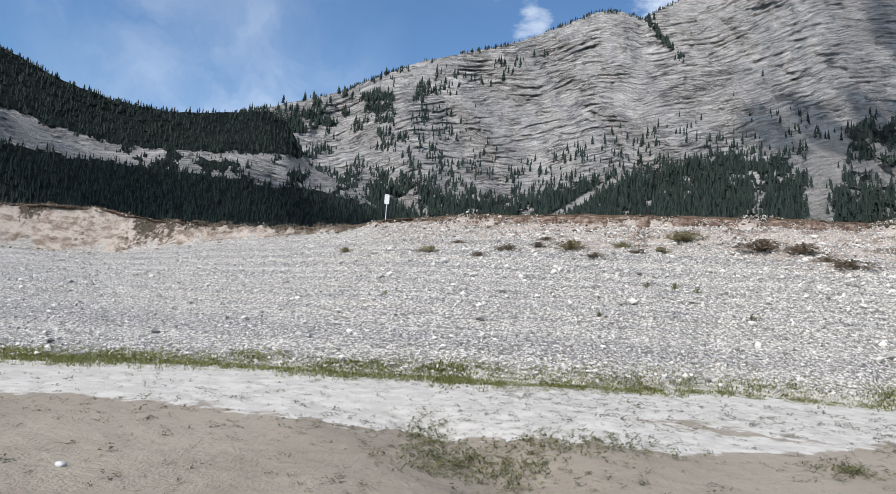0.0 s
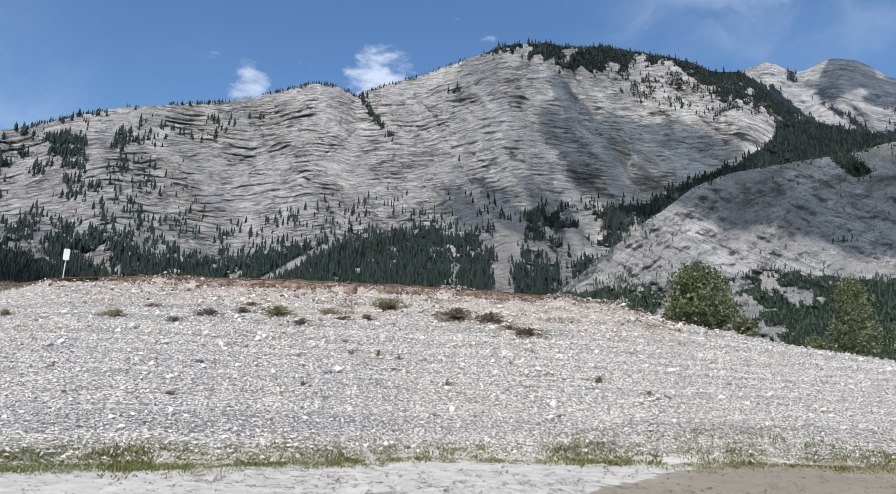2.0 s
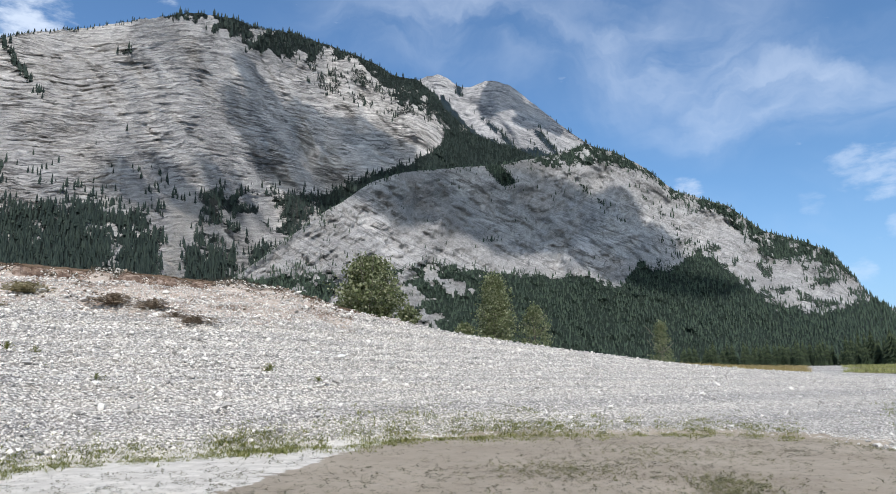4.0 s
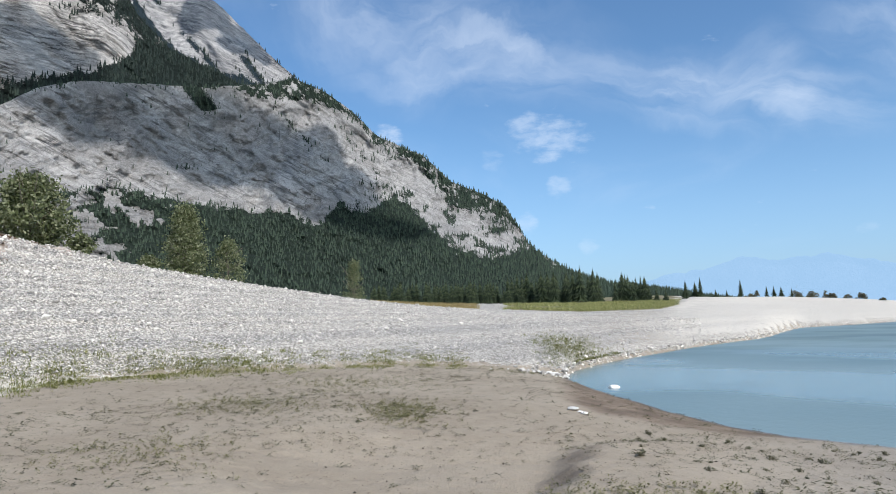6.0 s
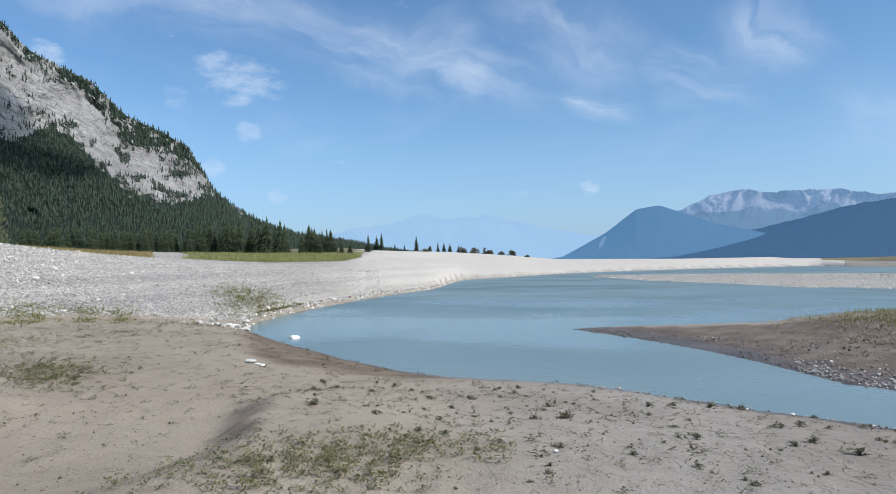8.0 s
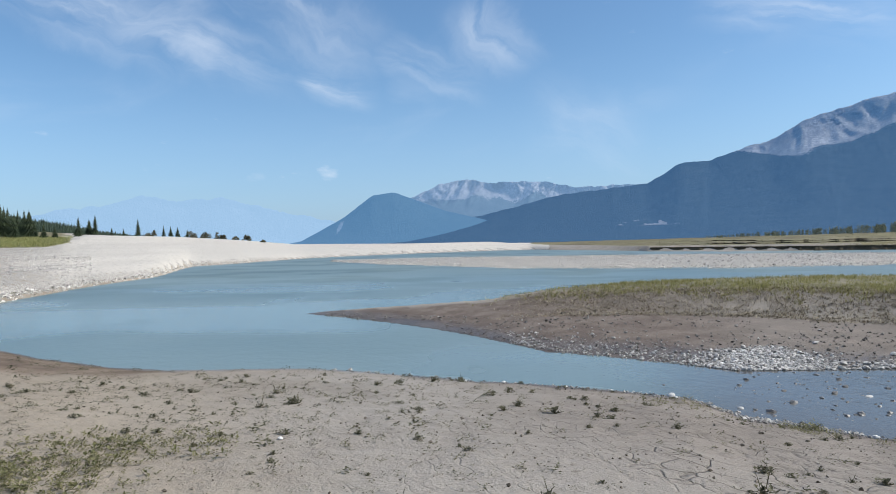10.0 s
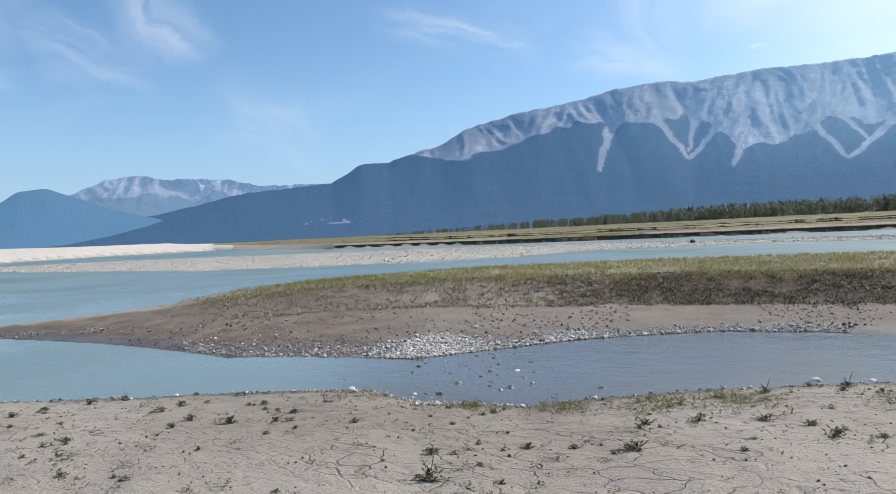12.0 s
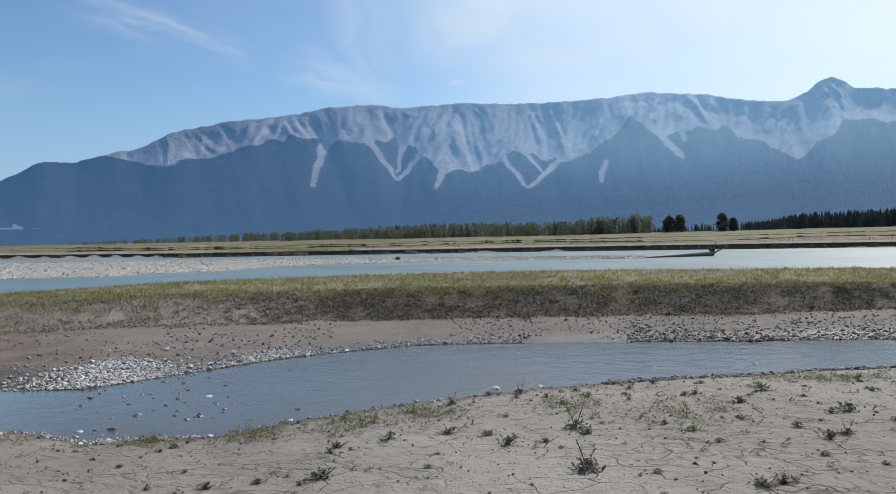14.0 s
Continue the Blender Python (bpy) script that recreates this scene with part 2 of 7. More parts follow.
    col = m.mix(m.step(m.calc("ADD", m.attr("peat"), edge), 0.3, 0.7), col, peat)
    crack = m.attr("crack")
    bent = m.add("ShaderNodeVectorMath")
    bent.operation = "ADD"
    shift = m.add("ShaderNodeTexNoise")
    m.link(m.co, shift.inputs["Vector"])
    shift.inputs["Scale"].default_value = 2.2
    m.link(m.scaled(0.8, 1.25, 1.0), bent.inputs[0])
    small = m.add("ShaderNodeVectorMath")
    small.operation = "SCALE"
    small.inputs["Scale"].default_value = 0.42
    m.link(shift.outputs["Color"], small.inputs[0])
    m.link(small.outputs[0], bent.inputs[1])
    hair = m.step(m.voronoi(2.5, "DISTANCE_TO_EDGE", bent.outputs[0]), 0.0, 0.030, 1.0, 0.0)
    hair = m.calc("MULTIPLY", m.calc("MULTIPLY", hair, m.step(m.noise(1.1, 3), 0.32, 0.52)), m.attr("plates"))
    crack = m.calc("MAXIMUM", crack, m.calc("MULTIPLY", hair, 0.55))
    # cracks also darkened in the colour, for the shade inside them
    col = m.mix(m.calc("MULTIPLY", crack, 0.9), col, (0.085, 0.07, 0.055))
    wet = m.attr("wet")
    col = m.mix(m.calc("MULTIPLY", wet, 0.55), col, m.mix(1.0, col, (0.42, 0.38, 0.36), "MULTIPLY"))
    h_mud = m.calc("ADD", m.calc("MULTIPLY", mid, 0.6), m.calc("MULTIPLY", fine, 0.25))
    h_mud = m.calc("ADD", h_mud, m.calc("MULTIPLY", m.noise(9, 5, 0.7), 0.45))
    h_mud = m.calc("SUBTRACT", h_mud, m.calc("MULTIPLY", crack, 0.5))
    b = m.bump(h_mud, 0.06, 0.9)
    h_gr = m.calc("SUBTRACT", 1.0, m.calc("ADD", v1, m.calc("MULTIPLY", v3, 0.3)))
    b2 = m.add("ShaderNodeBump")
    b2.inputs["Distance"].default_value = 0.07
    m.link(m.calc("MULTIPLY", gw, 0.9), b2.inputs["Strength"])
    m.link(h_gr, b2.inputs["Height"])
    m.link(b, b2.inputs["Normal"])
    return m.done(col, b2.outputs[0], m.step(wet, 0.0, 1.0, 0.92, 0.35))


def water_material():
    m = Nodes("silty_water", 0.06, 0.5)
    x, y = m.scaled(0.8, 1.0, 1.0, 25), m.scaled(0.05, 0.05, 1, 0)
    deep = m.mix(m.step(m.noise(1.0, 3, 0.5, y), 0.4, 0.62), (0.118, 0.172, 0.176), (0.162, 0.218, 0.216))
    col = m.mix(m.attr("shallow"), deep, (0.092, 0.079, 0.072))
    rip = m.calc("ADD", m.noise(2.2, 3, 0.6, x), m.calc("MULTIPLY", m.noise(9.0, 2, 0.5, x), 0.3))
    gloss = m.calc("ADD", m.step(m.noise(1.6, 3, 0.5, y), 0.46, 0.62, 0.20, 0.32), m.calc("SUBTRACT", m.calc("MULTIPLY", m.attr("open"), 0.20), m.calc("MULTIPLY", m.attr("shallow"), 0.05)))
    return m.done(col, m.bump(rip, 0.05, 0.28), gloss)


def rock_material(name, light, dark, forest_a, forest_b, glow=None, strength=0.0, scale=1.0, bands=True, seams=1.0, cross=0.0, weight=0.55, hazy=False, run=0.28):
    m = Nodes(name, 0.92, 0.15)
    fine, grain = m.noise(0.05 * scale, 8, 0.78), m.noise(0.22 * scale, 5, 0.75)
    broad = m.noise(0.006 * scale, 4, 0.6)
    tone = m.calc("ADD", m.calc("MULTIPLY", fine, 0.30), m.calc("ADD", m.calc("MULTIPLY", broad, 0.40), m.calc("MULTIPLY", grain, 0.30)))
    relief = m.calc("MULTIPLY", fine, 0.5)
    if bands:
        # thin weathered partings between the layers, broken and wavy
        lay = m.add("ShaderNodeCombineXYZ")
        wave = m.calc("ADD", m.calc("MULTIPLY", m.noise(0.014, 6, 0.68), 0.6), m.calc("MULTIPLY", m.noise(0.09, 4, 0.7), 0.16))
        m.link(m.calc("MULTIPLY", m.calc("ADD", m.attr("strata"), wave), 3.0), lay.inputs[2])
        m.link(m.calc("MULTIPLY", m.attr("along"), run), lay.inputs[0])
        layers = m.noise(2.6, 6, 0.70, lay.outputs[0])
        tone = m.calc("ADD", m.calc("MULTIPLY", layers, weight), m.calc("MULTIPLY", tone, 1 - weight))
        near = lambda v, w: m.step(m.calc("ABSOLUTE", m.calc("SUBTRACT", v, 0.5)), 0.0, w, 1.0, 0.0)
        s1, s2 = near(m.noise(0.85, 2, 0.6, lay.outputs[0]), 0.044), near(m.noise(2.1, 2, 0.6, lay.outputs[0]), 0.042)
        s1 = m.calc("MULTIPLY", s1, m.step(m.noise(0.010, 5, 0.7), 0.38, 0.60))
        s2 = m.calc("MULTIPLY", s2, m.step(m.noise(0.013, 5, 0.7), 0.62, 0.40))
        seam = m.calc("MAXIMUM", m.calc("MULTIPLY", s1, 0.85), m.calc("MULTIPLY", s2, 0.55))
        if cross:
            lay2 = m.add("ShaderNodeCombineXYZ")
            m.link(m.calc("ADD", m.calc("MULTIPLY", m.attr("along"), 0.55), m.calc("MULTIPLY", m.attr("height"), 1.1)), lay2.inputs[0])
            m.link(m.calc("MULTIPLY", m.attr("along"), 0.10), lay2.inputs[1])
            s3 = near(m.noise(0.8, 4, 0.65, lay2.outputs[0]), 0.03)
            block = m.step(m.voronoi(0.034, "DISTANCE_TO_EDGE", m.scaled(1.0, 1.0, 1.7)), 0.0, 0.05, 0.65, 0.0)
            block = m.calc("MULTIPLY", block, m.step(m.noise(0.02, 4, 0.7), 0.45, 0.6))
            seam = m.calc("MAXIMUM", m.calc("MAXIMUM", m.calc("MULTIPLY", seam, 0.45), block), m.calc("MULTIPLY", m.calc("MULTIPLY", s3, m.step(broad, 0.40, 0.58)), cross))
        relief = m.calc("SUBTRACT", m.calc("ADD", relief, m.calc("MULTIPLY", layers, 1.6 * weight)), m.calc("MULTIPLY", seam, 0.5))
    col = m.ramp(tone, (0.35, dark), (0.44, tuple(0.4 * a + 0.6 * b for a, b in zip(dark, light))), (0.51, light), (0.60, tuple(min(0.75, 1.55 * v) for v in light)))
    if bands:
        col = m.mix(m.calc("MULTIPLY", seam, seams), col, tuple(0.55 * v for v in dark))
    wood = m.ramp(m.noise(0.05 * scale, 5, 0.75), (0.3, forest_a), (0.7, forest_b))
    col = m.mix(m.step(m.calc("ADD", m.attr("forest"), m.step(grain, 0.3, 0.7, -0.24, 0.24)), 0.58, 0.74), col, wood)
    col = m.mix(m.attr("scree"), col, m.mix(m.step(grain, 0.4, 0.6), (0.30, 0.285, 0.265), (0.44, 0.415, 0.385)))
    b = m.bump(m.calc("ADD", m.calc("MULTIPLY", relief, 0.6), m.calc("MULTIPLY", grain, 0.35)), 14.0 / scale, 1.0)
    m.done(col, b)
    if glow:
        # air between the eye and a range kilometres away, painted in as emission
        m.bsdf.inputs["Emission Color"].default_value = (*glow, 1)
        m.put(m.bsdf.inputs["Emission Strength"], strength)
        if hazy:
            # the painted haze is brighter towards the sun, most of all up the slope
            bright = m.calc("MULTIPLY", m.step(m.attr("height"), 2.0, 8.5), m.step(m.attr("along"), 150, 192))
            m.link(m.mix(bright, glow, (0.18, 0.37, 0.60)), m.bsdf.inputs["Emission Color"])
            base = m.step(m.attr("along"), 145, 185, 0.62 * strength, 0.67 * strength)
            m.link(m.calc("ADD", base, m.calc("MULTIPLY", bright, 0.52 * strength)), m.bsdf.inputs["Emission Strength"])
    return m.mat


def plain(name, a, b, scale, rough=0.8, spec=0.3, bump=0.0, per="object"):
    m = Nodes(name, rough, spec)
    n = m.noise(scale, 5, 0.65)
    r = m.random() if per == "object" else m.island()
    t = m.calc("ADD", m.calc("MULTIPLY", n, 0.5), m.calc("MULTIPLY", r, 0.5))
    return m.done(m.mix(m.step(t, 0.2, 0.8), a, b), m.bump(n, bump, 0.8) if bump else None)


def leaf_material(name, a, b, c, rough=0.6, thin=0.4):
    m = Nodes(name, rough, 0.25)
    col = m.ramp(m.island(), (0.0, a), (0.5, b), (1.0, c))
    m.done(col)
    if thin:
        through_leaf, both = m.add("ShaderNodeBsdfTranslucent"), m.add("ShaderNodeMixShader")
        m.link(col, through_leaf.inputs["Color"])
        both.inputs[0].default_value = thin
        m.link(m.bsdf.outputs[0], both.inputs[1])
        m.link(through_leaf.outputs[0], both.inputs[2])
        m.link(both.outputs[0], m.nt.nodes["Material Output"].inputs["Surface"])
    return m.mat


GROUND, WATER = ground_material(), water_material()
ROCK = rock_material("folded_limestone", (0.445, 0.424, 0.408), (0.118, 0.116, 0.120), (0.007, 0.012, 0.011), (0.016, 0.023, 0.020))
# the peak carries a faint blue haze as emission
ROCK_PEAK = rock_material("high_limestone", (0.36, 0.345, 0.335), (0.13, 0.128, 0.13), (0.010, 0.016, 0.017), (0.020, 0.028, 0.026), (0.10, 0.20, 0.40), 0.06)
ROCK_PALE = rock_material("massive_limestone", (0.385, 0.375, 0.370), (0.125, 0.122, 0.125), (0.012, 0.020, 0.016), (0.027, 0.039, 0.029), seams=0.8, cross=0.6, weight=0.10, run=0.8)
# far ranges: haze painted in as blue emission, stronger with distance
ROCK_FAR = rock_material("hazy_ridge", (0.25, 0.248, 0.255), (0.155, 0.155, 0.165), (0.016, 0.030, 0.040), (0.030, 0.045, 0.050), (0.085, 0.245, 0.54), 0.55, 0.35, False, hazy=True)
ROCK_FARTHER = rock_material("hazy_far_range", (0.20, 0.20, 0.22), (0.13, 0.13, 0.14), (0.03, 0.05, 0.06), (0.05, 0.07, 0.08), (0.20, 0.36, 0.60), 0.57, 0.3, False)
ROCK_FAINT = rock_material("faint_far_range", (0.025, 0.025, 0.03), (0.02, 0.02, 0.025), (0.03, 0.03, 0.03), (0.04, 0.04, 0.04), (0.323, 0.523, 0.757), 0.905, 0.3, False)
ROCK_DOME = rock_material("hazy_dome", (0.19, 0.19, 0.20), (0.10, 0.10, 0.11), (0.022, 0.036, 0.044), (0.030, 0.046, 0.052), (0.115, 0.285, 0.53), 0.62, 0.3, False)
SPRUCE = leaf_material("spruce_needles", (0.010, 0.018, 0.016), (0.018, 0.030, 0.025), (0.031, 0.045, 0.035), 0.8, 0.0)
# copy of the spruce needles, lightened to paint in sun and haze
SPRUCE_LIT = leaf_material("sunlit_spruce_needles", (0.031, 0.050, 0.037), (0.043, 0.065, 0.046), (0.060, 0.085, 0.057), 0.8, 0.0)
# far needles made paler, with the haze painted into their colour
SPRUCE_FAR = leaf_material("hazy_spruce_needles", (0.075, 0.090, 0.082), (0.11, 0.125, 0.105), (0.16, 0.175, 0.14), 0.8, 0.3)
LEAF = leaf_material("willow_leaf", (0.070, 0.090, 0.033), (0.155, 0.178, 0.085), (0.33, 0.345, 0.22))
BLADE = leaf_material("shore_grass_blade", (0.10, 0.118, 0.028), (0.19, 0.20, 0.060), (0.33, 0.31, 0.13))
ROW_GREEN = leaf_material("meadow_spruce_needles", (0.015, 0.025, 0.012), (0.028, 0.042, 0.019), (0.056, 0.070, 0.032), 0.8, 0.0)
DRY_BLADE = leaf_material("dry_grass_blade", (0.12, 0.125, 0.040), (0.25, 0.24, 0.085), (0.40, 0.36, 0.17))
WEED = leaf_material("mud_weed_leaf", (0.068, 0.068, 0.042), (0.130, 0.126, 0.076), (0.22, 0.205, 0.135))
BARK = plain("grey_bark", (0.10, 0.085, 0.07), (0.20, 0.175, 0.15), 14, 0.9, 0.2, 0.02)
STONE = plain("pale_river_stone", (0.31, 0.292, 0.272), (0.76, 0.72, 0.67), 9, 0.85, 0.2, 0.01, "island")
STONE_GREY = plain("grey_shore_pebble", (0.16, 0.15, 0.14), (0.50, 0.48, 0.45), 9, 0.7, 0.4, 0.01, "island")
STONE_BROWN = plain("brown_grey_pebble", (0.075, 0.068, 0.062), (0.34, 0.315, 0.29), 9, 0.75, 0.3, 0.01, "island")
STONE_WHITE = plain("white_pebble", (0.22, 0.205, 0.19), (0.62, 0.60, 0.57), 9, 0.8, 0.3, 0.01, "island")
PALE_SHRUB = leaf_material("pale_shrub_leaf", (0.17, 0.15, 0.075), (0.33, 0.29, 0.165), (0.52, 0.47, 0.32))
DEAD_SHRUB = leaf_material("dead_shrub_twig", (0.12, 0.090, 0.064), (0.27, 0.215, 0.16), (0.46, 0.39, 0.30), 0.8, 0.2)
STONE_ONE = plain("white_boulder_stone", (0.50, 0.49, 0.47), (0.72, 0.71, 0.69), 6, 0.8, 0.3, 0.02)
STONE_DARK = plain("wet_dark_stone", (0.045, 0.045, 0.045), (0.20, 0.19, 0.18), 9, 0.45, 0.5, 0.01)
SIGN_WHITE = plain("painted_sign_sheet", (0.72, 0.72, 0.71), (0.80, 0.80, 0.79), 12, 0.45, 0.4)
STEEL = plain("galvanised_post", (0.42, 0.43, 0.44), (0.55, 0.56, 0.57), 20, 0.45, 0.5)
DRIFTWOOD = plain("bleached_driftwood", (0.07, 0.06, 0.05), (0.20, 0.175, 0.15), 6, 0.85, 0.2, 0.02)

# ---- numeric helpers ----
rng = np.random.default_rng(7)
_perm = rng.random((256, 256))


def vnoise(x, y):
    """Smooth value noise from 0 to 1, one cell a unit."""
    xi, yi = np.floor(x).astype(int), np.floor(y).astype(int)
    fx, fy = x - xi, y - yi
    fx, fy = fx * fx * (3 - 2 * fx), fy * fy * (3 - 2 * fy)
    g = lambda i, j: _perm[(xi + i) & 255, (yi + j) & 255]
    return (g(0, 0) * (1 - fx) + g(1, 0) * fx) * (1 - fy) + (g(0, 1) * (1 - fx) + g(1, 1) * fx) * fy


def fbm(x, y, n=4, gain=0.5):
    out, amp, tot = 0.0, 1.0, 0.0
    for k in range(n):
        out, tot = out + amp * vnoise(x * 2 ** k + 17 * k, y * 2 ** k - 31 * k), tot + amp
        amp *= gain
    return out / tot


def sstep(a, b, v):
    t = np.clip((v - a) / (b - a), 0, 1)
    return t * t * (3 - 2 * t)


def band(v, lo, hi, soft):
    return sstep(lo - soft, lo + soft, v) * sstep(hi + soft, hi - soft, v)


def grid_object(name, P, material, attrs=None, parent=None):
    """One mesh from a grid of points, smooth shaded, with named float attributes."""
    n, k = P.shape[:2]
    me = bpy.data.meshes.new(name)
    me.vertices.add(n * k)
    me.vertices.foreach_set("co", P.reshape(-1).astype(np.float32))
    i = np.arange(n * k).reshape(n, k)
    q = np.stack([i[:-1, :-1], i[:-1, 1:], i[1:, 1:], i[1:, :-1]], -1).reshape(-1)
    me.loops.add(len(q))
    me.loops.foreach_set("vertex_index", q.astype(np.int32))
    me.polygons.add(len(q) // 4)
    me.polygons.foreach_set("loop_start", np.arange(0, len(q), 4, dtype=np.int32))
    me.polygons.foreach_set("use_smooth", np.ones(len(q) // 4, dtype=bool))
    for key, v in (attrs or {}).items():
        a = me.attributes.new(key, "FLOAT", "POINT")
        a.data.foreach_set("value", np.clip(v, -400, 400).reshape(-1).astype(np.float32))
    me.update(calc_edges=True)
    me.validate()
    me.materials.append(material)
    ob = new(name, me)
    ob.parent = parent
    return ob


def mesh_object(name, V, F, material, smooth=False, parent=None):
    """One mesh from arrays of points and equal-sided faces."""
    me = bpy.data.meshes.new(name)
    V, F = np.asarray(V, np.float32), np.asarray(F, np.int32)
    me.vertices.add(len(V))
    me.vertices.foreach_set("co", V.reshape(-1))
    me.loops.add(F.size)
    me.loops.foreach_set("vertex_index", F.reshape(-1))
    me.polygons.add(len(F))
    me.polygons.foreach_set("loop_start", np.arange(0, F.size, F.shape[1], dtype=np.int32))
    me.polygons.foreach_set("use_smooth", np.full(len(F), smooth))
    me.update(calc_edges=True)
    me.materials.append(material)
    ob = new(name, me)
    ob.parent = parent
    return ob


def spread(V, F, place, size, turn, lift=None):
    """Many copies of one small shape joined: places (n,3), sizes (n,3), turns (n,)."""
    c, s = np.cos(turn)[:, None], np.sin(turn)[:, None]
    X = V[None] * size[:, None, :]
    out = np.stack([X[..., 0] * c - X[..., 1] * s, X[..., 0] * s + X[..., 1] * c, X[..., 2]], -1) + place[:, None, :]
    faces = F[None] + (np.arange(len(place)) * len(V))[:, None, None]
    return out.reshape(-1, 3), faces.reshape(-1, F.shape[1])


# ---- the ground: one sheet, by compass angle and distance from the middle of the walk ----
OX, OY = 0.4, 0.1


def along(table, A):
    """A table's columns at the compass angles A; its first column is the angle."""
    t = np.array(table, float)
    return [np.interp(A, t[:, 0], t[:, i]) for i in range(1, t.shape[1])]


# near edge of the flat: foot of the gravel bank, or the waterline (angle, distance, height)
NEAR_EDGE = [(-75, 18, 1.3), (-45, 14.5, 1.3), (-32, 14.0, 1.3), (-21, 14.2, 1.3), (-8, 13.2, 1.3), (10, 13.7, 1.3), (21, 16.0, 1.28), (30, 16.8, 1.25),
             (40, 18.7, 1.2), (48, 21.5, 1.15), (57, 23.3, 1.08), (63, 24.5, 0.98), (70, 27.5, 0.8), (78, 29.0, 0.5), (82.6, 29.0, 0.18), (84.0, 28.4, 0.0),
             (85.7, 24.7, 0.0), (87.6, 22.0, 0.0), (91.4, 18.5, 0.0), (96, 16.0, 0.0), (100, 15.0, 0.0), (104, 14.6, 0.0), (110, 14.1, 0.0), (118.5, 12.8, 0.0)]
NEAR_EDGE += [(124, 12.1, 0), (131.6, 11.6, 0), (140.8, 11.0, 0), (145, 10.0, 0), (153.5, 9.55, 0), (160, 10.0, 0), (172.6, 11.0, 0), (182, 11.9, 0),
              (195, 13.5, 0), (205, 15.4, 0), (225, 21, 0), (250, 34, 0), (262, 30, 0.5), (285, 18, 1.3)]
# far edge of the water (or the same foot of the bank), then the bank's shoulder and its top (elevations seen from the eye)
FAR_EDGE = [(-75, 18.2, 1.32), (-45, 14.7, 1.32), (57, 23.6, 1.1), (70, 27.8, 0.82), (78, 29.6, 0.52), (82.6, 29.6, 0.2), (84, 29.2, 0.0), (84.9, 32.6, 0), (88.1, 39.2, 0), (91.9, 47.0, 0), (96.3, 60, 0), (99, 69, 0), (100, 77, 0),
            (102, 112, 0), (105.8, 128, 0), (110.8, 168, 0), (119, 215, 0), (127, 262, 0), (129.6, 268, 0), (131, 236, 0), (138.8, 162, 0), (144.3, 142, 0),
            (150, 138, 0), (158, 148, 0), (168, 134, 0), (182, 142, 0), (205, 157, 0), (235, 175, 0), (255, 120, 0), (262, 60, 0.5), (285, 18.2, 1.32)]
# top of the bank: angle, distance, elevation of the top, elevation of the scarp's foot, depth of the scarp
BANK_TOP = [(-75, 75, 6.2, 3.2, 3.0), (-34, 72, 6.4, 3.3, 3.0), (-28, 70, 6.9, 3.5, 3.0), (-24, 68, 6.45, 4.3, 2.6), (-20, 64, 6.6, 5.3, 2.0), (-14, 58, 6.95, 6.4, 1.6),
            (-9, 46, 7.6, 7.2, 1.2), (-6, 42, 8.35, 7.9, 1.0), (0, 40, 9.15, 8.5, 1.1), (10, 37, 9.7, 8.75, 1.2), (19, 35, 9.75, 8.8, 1.2), (27, 34, 9.45, 8.6, 1.2)]
BANK_TOP += [(33, 34, 8.95, 8.4, 1.0), (37, 35, 8.45, 8.1, 1.0), (41.4, 37, 7.1, 6.9, 1.0), (46, 39, 6.0, 5.8, 1.0), (50.8, 42, 4.9, 4.7, 1.5), (59.5, 48, 3.4, 3.2, 2),
             (67.4, 56, 2.1, 1.9, 3), (73, 66, 1.4, 1.25, 4), (78, 82, 0.95, 0.75, 6), (86, 98, 0.46, 0.2, 14), (92, 112, 0.46, 0.1, 22), (93.4, 130, 0.7, 0.3, 30), (94.6, 190, 1.35, 0.7, 35)]
BANK_TOP += [(101, 220, 1.12, 0.55, 35), (106, 225, 0.75, 0.25, 30), (110.5, 235, 0.30, 0.0, 22), (119, 255, 0.22, -0.1, 20), (126, 290, 0.22, -0.15, 16), (129.2, 290, -0.05, -0.3, 12),
             (131, 262, -0.15, -0.3, 14), (138.8, 166, -0.42, -0.75, 1.6), (150, 141, -0.5, -0.9, 1.2), (170, 138, -0.5, -0.95, 1.5), (190, 148, -0.42, -0.85, 2), (205, 162, -0.36, -0.75, 3),
             (235, 190, -0.2, -0.5, 7), (262, 90, 1.5, 1.2, 8), (285, 75, 6.2, 3.2, 3)]
# lie of the land behind: elevation at 480 m
BEHIND = [(-75, 3.0), (40, 2.6), (60, 1.7), (75, 1.55), (92, 1.6), (95, 1.4), (105, 0.45), (130, 0.05), (150, 0.2), (175, 0.35), (205, 0.6), (235, 1.0), (285, 3.0)]
EYE_Z = 2.4


